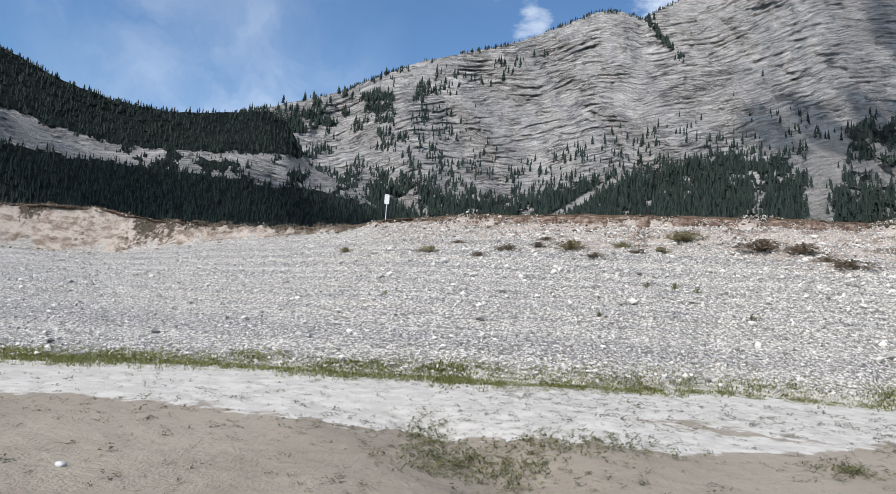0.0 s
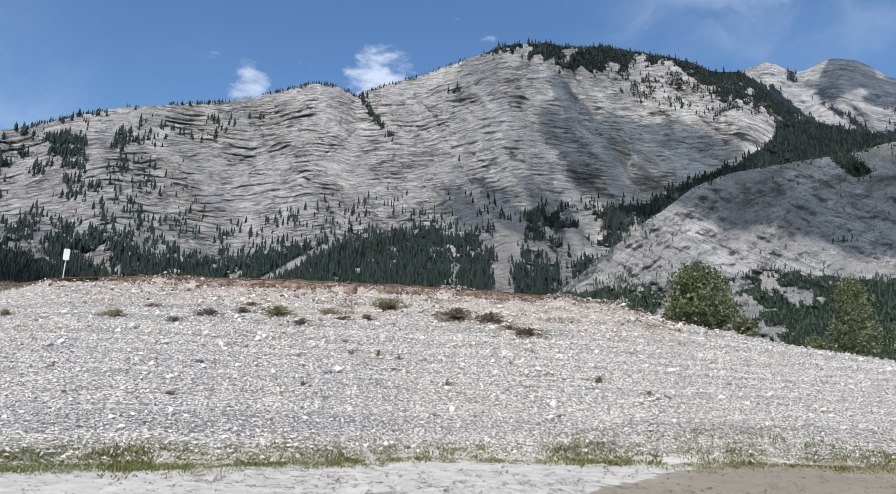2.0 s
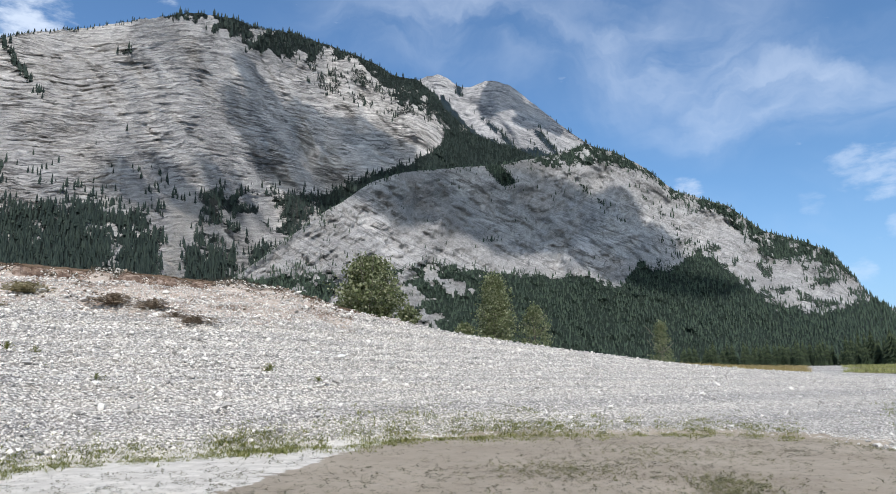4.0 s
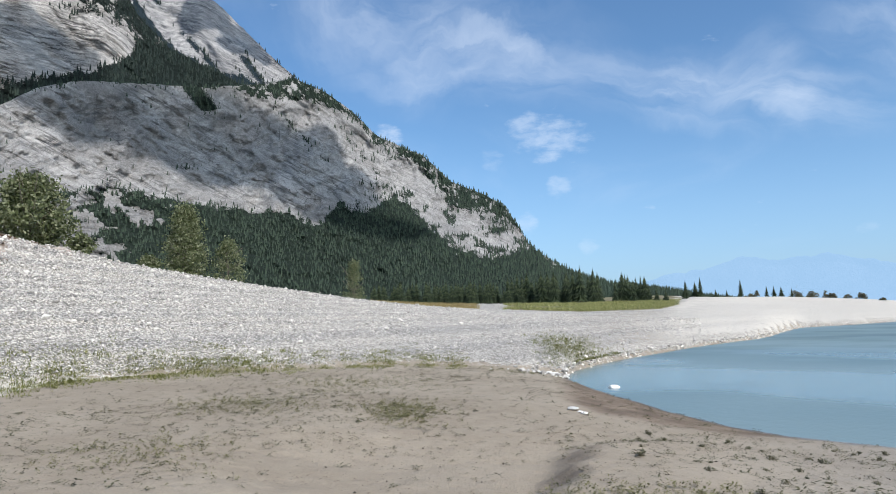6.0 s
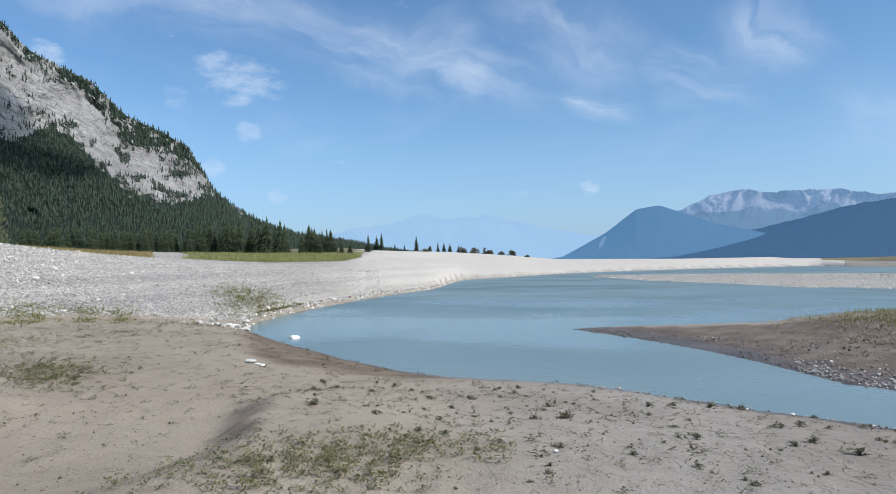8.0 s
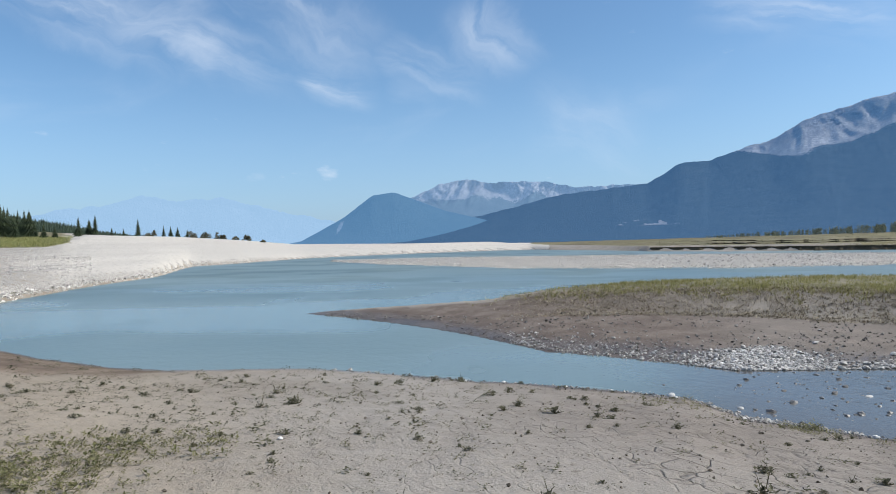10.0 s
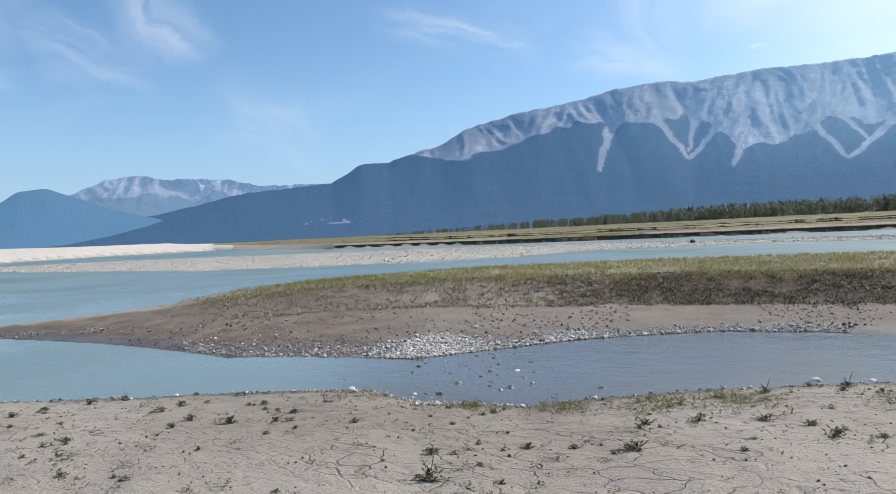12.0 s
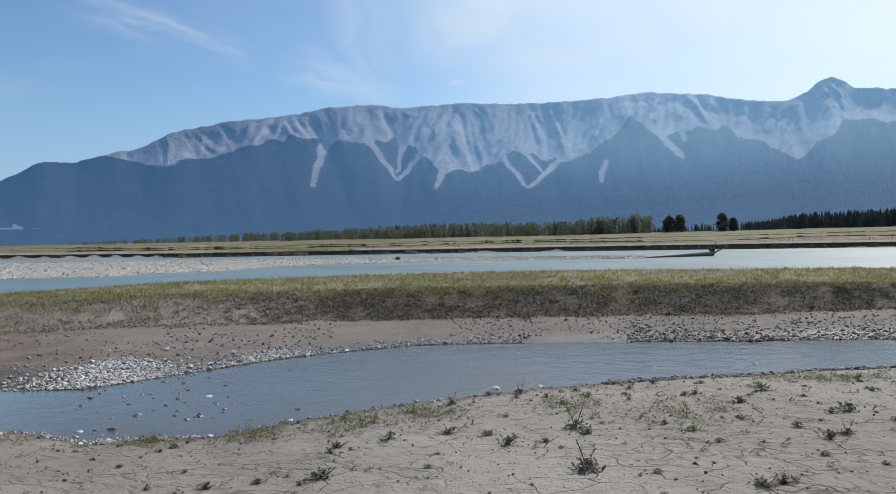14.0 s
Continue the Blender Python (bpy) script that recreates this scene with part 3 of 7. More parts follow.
def spit_height(A, r):
    """The low island across the channel: its mud foot, steeper bank and grassy top."""
    near, far, foot, top, ztop = along([(109.6, 26.0, 26.05, 26.02, 26.03, 0.0), (114, 23.4, 26.4, 24.8, 25.6, 0.10), (119.1, 20.5, 26.8, 22.6, 24.5, 0.22), (125.9, 17, 27.6, 20.5, 23.8, 0.40),
                                        (130, 15.2, 30.6, 20.4, 24.0, 0.62), (138, 14.2, 35, 20.4, 23.4, 0.78), (144.7, 13.5, 38, 20.2, 23.5, 0.80), (151.5, 14.1, 41, 19.8, 23.4, 0.82),
                                        (158, 15.1, 43, 19.6, 23.0, 0.82), (170, 16.4, 46, 19.4, 22.8, 0.84), (182, 16.6, 48, 19.8, 23.3, 0.86), (195, 17.6, 50, 21.0, 24.3, 0.88), (205, 19.3, 52, 24.0, 26.2, 0.88),
                                        (240, 30, 70, 40, 45, 0.9)], A)
    zf = np.minimum(0.30, ztop * 0.45)
    z = np.where(r < foot, zf * (r - near) / np.maximum(foot - near, 0.01), zf + (ztop - zf) * sstep(0, 1, (r - foot) / np.maximum(top - foot, 0.01)))
    z = np.where(r > top, ztop * (1 - np.clip((r - top) / np.maximum(far - top, 0.05), 0, 2) ** 2.6) + 0.07 * np.clip((r - top) / 10, 0, 1), z)
    z = np.where(r < near, -0.2 * (near - r) - 0.01, np.where(r > far, -0.2 * (r - far) - 0.01, z))
    return np.where((A > 109.6) & (A < 240), z, -9.0), near, far, foot, top


def bar_height(A, r):
    """The long low gravel bar lying in the middle of the water."""
    a, b = along([(112.5, 120, 121), (117, 92, 132), (122.2, 78, 138), (128, 66, 132), (136.5, 62, 127), (144.9, 60, 121), (154, 65, 116), (160, 76, 114), (168, 80, 96), (180, 83, 91), (188.5, 85.5, 86.2)], A)
    t = (r - a) / np.maximum(b - a, 0.1)
    z = 0.34 * np.clip(1 - (2 * t - 1) ** 2, -1, 1) + 0.10 * (fbm(A * 0.5, r * 0.15) - 0.5) - 0.03
    return np.where((A > 112.5) & (A < 188.5) & (t > -0.2) & (t < 1.2), z, -9.0)


def crackle(x, y):
    """Mud cracks: closeness to the border between drying plates, 0 to 1."""
    s = 2.7
    px, py = x * s * 0.72 + 2.1 * (fbm(x * 1.7, y * 1.7, 4) - 0.5), y * s * 1.3 + 2.1 * (fbm(x * 1.7 + 9, y * 1.7 + 4, 4) - 0.5)
    ix, iy = np.floor(px).astype(int), np.floor(py).astype(int)
    d1, d2 = np.full(px.shape, 9.0), np.full(px.shape, 9.0)
    for i in (-1, 0, 1):
        for j in (-1, 0, 1):
            a, b = ix + i, iy + j
            cx, cy = a + 0.1 + 0.8 * _perm[a & 255, b & 255], b + 0.1 + 0.8 * _perm[(b + 91) & 255, (a + 37) & 255]
            d = np.hypot(px - cx, py - cy)
            d2 = np.minimum(d2, np.maximum(d, d1))
            d1 = np.minimum(d1, d)
    return 1 - np.clip((d2 - d1) / 0.10, 0, 1)


def ground_at(A, r, detail=True):
    """Height of the ground and the weights of its surfaces at compass angles A and distances r."""
    x, y = OX + r * np.sin(np.radians(A)), OY + r * np.cos(np.radians(A))
    r1, z1 = along(NEAR_EDGE, A)
    r4, z4 = along(FAR_EDGE, A)
    r4, z4 = np.where(A < 84, r1 + 0.25, r4), np.where(A < 84, z1 + 0.02, z4)
    r6, e6, e5, dp = along(BANK_TOP, A)
    e7, = along(BEHIND, A)
    wob = 1 + 0.05 * (fbm(A * 0.35, r * 0 + 3, 3) - 0.5) * (A < 84)
    r1, r4 = r1 * wob, r4 * wob
    r5 = np.maximum(r6 - dp, r4 + 0.5)
    z6, z5 = EYE_Z + r6 * np.tan(np.radians(e6)), EYE_Z + r5 * np.tan(np.radians(e5))
    gap = np.clip((r4 - r1 - 0.5) / 3, 0, 1)
    r7, z7 = 480.0, EYE_Z + 480 * np.tan(np.radians(e7))
    t = np.clip(r / r1, 0, 1)
    flat = 0.86 + (z1 - 0.86) * np.where(z1 < 0.86, t ** 2.1, t ** 1.3)
    mid = -0.5 * gap * np.minimum(np.clip((r - r1) / 2.5, 0, 1), np.clip((r4 - r) / 2.5, 0, 1)) + z1 + (z4 - z1) * np.clip((r - r1) / np.maximum(r4 - r1, 0.01), 0, 1)
    tb = np.clip((r - r4) / np.maximum(r5 - r4, 0.1), 0, 1)
    steep = along([(-75, 1.0), (40, 1.0), (70, 0.8), (85, 0.55), (110, 0.6), (285, 1.0)], A)[0]
    bank = z4 + (z5 - z4) * tb ** steep
    scarp = z5 + (z6 - z5) * sstep(0, 1, (r - r5) / np.maximum(r6 - r5, 0.1))
    dip = np.exp(-((r - r6) / (0.6 * r6)) ** 2)
    back = z6 + (z7 - z6) * np.clip((r - r6) / (r7 - r6), 0, 1) - 0.012 * (r - r6) * dip * (A < 80)
    z = np.where(r < r1, flat, np.where(r < r4, mid, np.where(r < r5, bank, np.where(r < r6, scarp, back))))
    on_bank = (r > r4) & (r < r5)
    land = A < 110
    # swale and its undercut lip on the way down to the water
    lip = np.interp(r, [4.4, 5.2, 6.1, 6.9, 7.5, 8.2, 9.6, 10.5, 11.0, 14.0], [40, 58, 72.5, 78.4, 81, 82.3, 83.4, 86.5, 90, 96]) + 3 * (fbm(r * 1.1, r * 0, 3) - 0.5)
    soft = np.interp(r, [4.6, 6.0, 7.0, 7.8, 9.4, 10.4, 13], [16, 9, 4.5, 2.6, 2.6, 4.5, 9])
    swale = np.interp(r, [6.0, 7.8, 9.4, 11], [0.20, 0.32, 0.32, 0.22]) * sstep(lip + soft, lip - soft, A) * sstep(lip - 34, lip - 14, A) * sstep(4.0, 6.3, r) * sstep(15, 8.5, r)
    swale2 = 0.16 * np.exp(-((A - 1 - (r - 7) * -2.5) / 7) ** 2) * sstep(4.5, 6, r) * sstep(10.5, 8, r)
    z = z - swale - swale2
    # bench lines left on the bank by falling water
    lev = z * 1.15 + 0.3 * (fbm(A * 0.07, r * 0.02) - 0.5)
    z = z + np.where(on_bank & land & (A < 102), (0.05 * np.sin(lev * 2 * np.pi) + 0.02 * np.sin(lev * 5.1 * np.pi)) * np.clip(tb * 6, 0, 1) * (1 + 1.2 * sstep(82, 90, A)), 0)
    sp, sn, sf, foot, top = spit_height(A, r)
    z = np.maximum(z, sp)
    bar = bar_height(A, r)
    z = np.maximum(z, bar)
    shoal = -0.07 + 0.15 * (fbm(x * 1.6, y * 1.6, 5, 0.6) - 0.46) - 0.25 * (1 - np.exp(-((A - 152) / 8.5) ** 4)) - 0.2 * (np.abs(r - 11.6) > 2.4)
    z = np.where((r > r1) & (A > 136) & (A < 168) & (r < 15), np.maximum(z, shoal), z)
    on_spit = (sp > -0.1) & (np.abs(z - sp) < 1e-6)
    on_bar = (bar > -0.12) & (np.abs(z - bar) < 1e-6)
    near_mud = r < r1
    far_calm = np.clip(38 / np.maximum(r, 1), 0, 1) ** 1.5
    rough = far_calm * np.where(near_mud, 0.05, np.where(on_bank & land, 0.13, np.where(on_spit, 0.07, 0.04)))
    z = z + rough * (fbm(x * 0.9, y * 0.9, 4) - 0.5) * np.clip(r / 2, 0, 1) * np.clip(0.15 + np.abs(z) * 3, 0, 1)
    up = (r > r5) & (r < r6 + 0.3) & (A < 46)
    upper = on_bank & (A > -12) & (A < 42) & (tb > 0.62)
    z = z + np.where(up, np.where(A < -12, 1.5, 0.7) * (fbm(x * 0.7, y * 0.7, 5, 0.6) - 0.5), 0) + np.where(upper, 0.5 * (fbm(x * 0.5 + 40, y * 0.5, 4) - 0.45) * sstep(0.62, 0.8, tb), 0)
    z = z + np.where((r > r6) & (r < r6 + 12) & (A < 46), 0.3 * (fbm(x * 0.6, y * 0.6, 3) - 0.5), 0)
    z = z + np.where(near_mud, 0.03 * (fbm(x * 3.1 + 8, y * 3.1, 3) - 0.5) * np.clip(r / 3, 0, 1), 0)
    far_bench = (A > 129.3) & (r > r4)
    z = z + np.where(far_bench, 0.9 * (fbm(x * 0.03, y * 0.05, 4) - 0.5) * np.clip((r - r6) / 25, 0, 1), 0)
    w = {}
    edge_r, = along([(-75, 11), (-32, 10.4), (-23, 9.7), (-15, 8.9), (-4, 8.6), (8, 8.5), (15, 8.1), (23, 9.2), (28, 10.3), (32.5, 12), (38, 15), (46, 21), (285, 30)], A)
    wav = 1.3 * (fbm(x * 0.55, y * 0.55, 4) - 0.5)
    patch = np.exp(-((A - 20) / 7) ** 2 - ((r - 10.6) / 0.6) ** 2)
    w["silt"] = sstep(-0.6, 0.6, r - edge_r + wav) * sstep(2.2, 1.0, r - r1) * (A < 60) * sstep(60, 36, A) - 0.7 * patch
    gl = sstep(-0.2, 1.2, r - r4) * (A < 131)
    gl = np.where((A > 129.3) & (A < 131), gl * (131 - A) / 1.7, gl)
    w["gravel"] = np.clip(gl + on_bar * 1.0, 0, 1)
    far_gravel = sstep(78, 99, A + 6 * (fbm(x * 0.05, y * 0.05, 3) - 0.5)) * (A < 131) * (r > r4 + 3) + 0.25 * on_bar * sstep(60, 75, r)
    w["silt"] = np.maximum(w["silt"], np.clip(far_gravel, 0, 1))
    w["gravel"] = w["gravel"] * (1 - 0.65 * np.clip(far_gravel, 0, 1))
    w["soil"] = np.where(up, 1.0, 0) + np.where(upper, 0.95 * sstep(0.60, 0.86, tb + 0.35 * (fbm(x * 0.3, y * 0.3, 3) - 0.5)) * sstep(-12, -2, A), 0)
    face = on_spit * sstep(foot - 0.6, foot + 0.3, r) * sstep(top + 0.4, top - 0.5, r) * sstep(126, 136, A)
    w["grass"] = on_spit * sstep(-1.6, 0.2, r - top) * sstep(124, 134, A) * 0.75 + far_bench * sstep(r6 - 1, r6 + 6, r)
    w["grass"] = w["grass"] + (r > r6 + 3) * ((A < 46) * 0.8 + 1.0 * band(A + 3 * (fbm(A * 0.8, r * 0.03, 3) - 0.5), 69, 76.5, 0.5) + 1.0 * band(A + 2 * (fbm(A * 0.8, r * 0.03, 3) - 0.5), 80.0, 93.6, 0.4))
    w["gravel"] = w["gravel"] * (1 - np.clip(w["grass"], 0, 1))
    w["wet"] = sstep(0.16, 0.02, z) * (r < 60) * (1 - 0.6 * gl) 
    w["peat"] = face * (0.12 + 0.88 * sstep(148, 168, A)) * sstep(0.25, 0.5, fbm(x * 0.5, y * 0.5, 3) + 0.25) + 0.9 * (A < 42) * (r > r6 - 0.42) * (r < r6 + 0.15) * sstep(0.30, 0.45, fbm(A * 0.9, r * 0 + 2, 3))
    w["peat"] = w["peat"] + 0.5 * up * sstep(-8, -13, A) * sstep(0.34, 0.62, fbm(x * 0.22 + 3, y * 0.22, 4))
    w["damp_dark"] = np.clip(on_spit * (r < top) * sstep(150, 128, A) + 0.6 * on_spit * (r < foot) + 0.85 * near_mud * (A > 118) * sstep(0.14, 0.02, z), 0, 1)
    w["tan"] = sstep(118, 92, A) * sstep(-75, -45, A)
    wedge = sstep(0, 1.0, r - along([(82, 15.5), (84, 14.2), (86, 13.4), (90.5, 12.9), (99, 13.2), (104, 14.3)], A)[0] + 0.8 * (fbm(x * 0.8, y * 0.8, 3) - 0.5)) * sstep(82.5, 85, A) * sstep(103, 97, A)
    steep_lip = 0.6 * np.exp(-((A - lip - 0.5) / 1.7) ** 2) * sstep(7.2, 7.9, r) * sstep(10.2, 9.4, r)
    # mud also darker brown on the steep lip and from 116 to 168 degrees
    w["damp_dark"] = np.clip(w["damp_dark"] + (0.25 * swale + 1.0 * wedge + 0.8 * steep_lip + 0.45 * sstep(116, 136, A) * sstep(168, 156, A) * sstep(3.5, 8.0, r)) * near_mud, 0, 1)
    w["wet"] = np.maximum(w["wet"], 0.9 * np.exp(-((A - 79.5) / 2.2) ** 2 - ((r - 6.9) / 0.3) ** 2))
    ck, plates = np.zeros_like(z), np.zeros_like(z)
    if detail:
        area = sstep(100, 128, A) * sstep(1.2, 0.2, -(r1 - r) + 1.2) * (r < 11.5) * sstep(2.0, 3.0, r) * sstep(0.08, 0.3, z)
        area = area * sstep(0.20, 0.46, fbm(x * 0.9 + 5, y * 0.9, 4)) * (0.45 + 0.55 * sstep(125, 145, A))
        c = crackle(x, y)
        ck = np.clip(c * area * 0.4 * sstep(0.34, 0.60, fbm(x * 1.3 + 2, y * 1.3 + 7, 3)), 0, 1) * near_mud
        plates = area * near_mud
        z = z - 0.02 * ck + 0.012 * area * (fbm(x * 6, y * 6, 2) - 0.5) * near_mud
    w["crack"], w["plates"] = ck, plates
    return x, y, z, w


def build_ground():
    cols = np.concatenate([np.arange(-46, 118, 0.45), np.arange(118, 207, 0.25), np.arange(207, 314.1, 2.0)])
    cols[-1] = 314.0
    rings = np.concatenate([[0.0, 0.6, 1.2], np.arange(1.7, 9.8, 0.054), np.arange(9.8, 12.5, 0.09)])
    far = 12.5 * 1.022 ** np.arange(1, 185)
    rings = np.concatenate([rings, far[far < 620], [700, 900, 1300, 2000, 3200, 4900]])
    fold = np.where(cols > 285, cols - 360, cols)
    A, r = np.meshgrid(fold, rings, indexing="ij")
    x, y, z, w = ground_at(A, r)
    z = np.where(r > 600, np.minimum(z, 12.0), z)
    ob = grid_object("ground", np.stack([x, y, z], -1)[:, ::-1], GROUND, {k: v[:, ::-1] for k, v in w.items()})
    return tagged(ob, "grey-brown cracked mud flat, white dry silt and pale gravel bank", "ground", kind="structure")


def build_water():
    cols, rings = np.arange(0, 360.1, 1.5), np.concatenate([[0.0], 6 * 1.06 ** np.arange(0, 70)])
    A, r = np.meshgrid(cols, rings, indexing="ij")
    x, y = OX + r * np.sin(np.radians(A)), OY + r * np.cos(np.radians(A))
    shallow = sstep(132, 146, A) * sstep(26, 18, r) * (0.75 + 0.25 * vnoise(x * 0.4, y * 0.4))
    ob = grid_object("water", np.stack([x, y, np.zeros_like(x)], -1)[:, ::-1], WATER, {"shallow": shallow[:, ::-1], "open": sstep(28, 70, r)[:, ::-1]})
    return tagged(ob, "still milky turquoise lake water with a shallow grey channel", "water", kind="structure")


build_ground()
build_water()


def on_ground(a, r):
    """The point of the ground at a compass angle and distance."""
    x, y, z, _ = ground_at(np.array([float(a)]), np.array([float(r)]), False)
    return float(x[0]), float(y[0]), float(z[0])

# ---- mountains ----
def ridge_line(table, A, jag=0.0, freq=1.0):
    el, = along(table, A)
    k = np.ones(3) / 3
    if len(A) > 30:
        pad = np.pad(el, 1, mode="edge")
        el = np.convolve(pad, k, "valid")
    return el + jag * (fbm(A * freq, A * 0 + 1.3, 4) - 0.5)


def mountain(name, a0, a1, step, rows, table, foot_el, foot_r, top_r, material, label, relief=60.0, ledge=0.0, jag=0.25, masks=None, lay=0.0, bulge=0.8, crag=0.0, down=False, slant=38):
    """A mountain face from its foot to its ridge, with a short back slope. masks(A, e, k) gives forest and scree."""
    cols = np.arange(a0, a1 + 1e-6, step)
    ridge, spike = ridge_line(table, cols), jag * (fbm(cols * 2.1, cols * 0 + 1.3, 5, 0.6) - 0.5)
    s = np.linspace(0, 1, rows)
    A, S = np.meshgrid(cols, s, indexing="ij")
    R1 = np.broadcast_to(ridge[:, None], A.shape)
    e = foot_el + (R1 - foot_el) * S + spike[:, None] * S ** 10
    r0 = along(foot_r, cols)[0][:, None] if isinstance(foot_r, list) else foot_r
    r9 = along(top_r, cols)[0][:, None] if isinstance(top_r, list) else top_r
    r = r0 + (r9 - r0) * S ** bulge
    relief = relief * r9 / 1250 if isinstance(top_r, list) else relief
    forest, scree = masks(A, e, R1) if masks else (np.zeros_like(A), np.zeros_like(A))
    # the ground under the woods is evener, with no step at their edge
    calm = forest
    for _ in range(3):
        wide = np.pad(calm, 4, mode="edge")
        calm = sum(wide[i:i + A.shape[0], 4:-4] for i in range(9)) / 9
        wide = np.pad(calm, 4, mode="edge")
        calm = sum(wide[4:-4, i:i + A.shape[1]] for i in range(9)) / 9
    # ribs and gullies run down the face, folds bend the layers
    fold = lay * (R1 - 22) + 0.4 * np.sin(A * 0.33 + 0.15 * e) + 1.8 * (fbm(A * 0.11, e * 0.10 + 3, 3) - 0.5)
    u = e - fold
    env = np.clip(S * 4, 0, 1) * np.clip((1 - S) * 8, 0, 1)
    c, s2 = math.cos(radians(slant)), math.sin(radians(slant))
    p, q = A * c + e * s2, e * c - A * s2
    warp = 2.5 * (fbm(A * 0.13 + 3, e * 0.13, 3) - 0.5)
    rib = np.abs(fbm((p + warp) * 0.17, q * 0.055 + 7, 3, 0.55) - 0.5) * 2
    rib2 = fbm((p + warp) * 0.42, q * 0.20 + 2, 4, 0.55) - 0.5
    disp = relief * ((0.45 - rib) * 1.1 - 0.55 * rib2) * env * (1 - 0.5 * calm)
    if ledge:
        ph = u * 1.9 + 3.4 * fbm(u * 0.8, A * 0.16, 4)
        ph2 = u * 4.2 + 4.0 * fbm(u * 1.3 + 5, A * 0.38, 4)
        saw, saw2 = (ph - np.floor(ph)) ** 1.6, (ph2 - np.floor(ph2)) ** 1.3
        amp = sstep(0.36, 0.70, fbm(A * 0.55 + 11, u * 0.8, 4))
        amp2 = sstep(0.34, 0.66, fbm(A * 0.9 + 31, u * 1.1 + 4, 4))
        bare = np.clip((1 - S) * 14, 0, 1) * (1 - 0.7 * calm)
        disp = disp + ledge * (1.3 * amp * (saw - 0.3) + 0.8 * amp2 * (saw2 - 0.4)) * bare
    if crag:
        if down:
            # spurs part upwards from each gully, like the arms of a V
            arm = np.abs((A * 0.15 + 0.55 * fbm(A * 0.12, e * 0.1 + 3, 3)) % 1 - 0.5) * 2
            turn = arm * 3.0 - e * 0.42 + 0.8 * (fbm(A * 0.7, e * 0.7, 4) - 0.5)
            big, small = np.abs(fbm(turn * 1.5, A * 0.22 + 2, 4, 0.55) - 0.5) * 2, fbm(A * 2.2 + turn, e * 0.9, 4, 0.6) - 0.5
            big, small = 0.25 + (big - 0.25) * (1 - 0.93 * calm), small * (1 - 0.9 * calm)
        else:
            big = np.abs(fbm(A * 0.5 + 0.45 * e, e * 0.42 - 0.2 * A + 2, 6, 0.6) - 0.5) * 2
            small = np.abs(fbm(A * 1.3 - 0.9 * e, e * 1.1 + 0.5 * A, 5, 0.62) - 0.5) * -2 + 0.4
        disp = disp + crag * (1.4 * (0.35 - big) + 0.75 * small) * np.clip((1 - S) * 14, 0, 1)
    r = r + disp
    x, y, z = OX + r * np.sin(np.radians(A)), OY + r * np.cos(np.radians(A)), EYE_Z + r * np.tan(np.radians(e))
    P = np.stack([x, y, z], -1)
    # foot below the ground and a back slope behind the ridge
    foot, back = P[:, :1].copy(), P[:, -1:].copy()
    foot[..., 2] = -20
    out = np.stack([np.sin(np.radians(cols)), np.cos(np.radians(cols)), -0.9 + 0 * cols], -1)[:, None]
    back = back + out * 300
    P2 = np.concatenate([foot, P, back], 1)
    padded = lambda v: np.concatenate([v[:, :1], v, v[:, -1:]], 1)
    ob = grid_object(name, P2[:, ::-1], material, {k: padded(v)[:, ::-1] for k, v in (("forest", forest), ("scree", scree), ("strata", u), ("along", A), ("height", e))})
    tagged(ob, label, "mountain", kind="structure")
    return dict(P=P, A=A, e=e, top=R1, S=S, forest=forest)


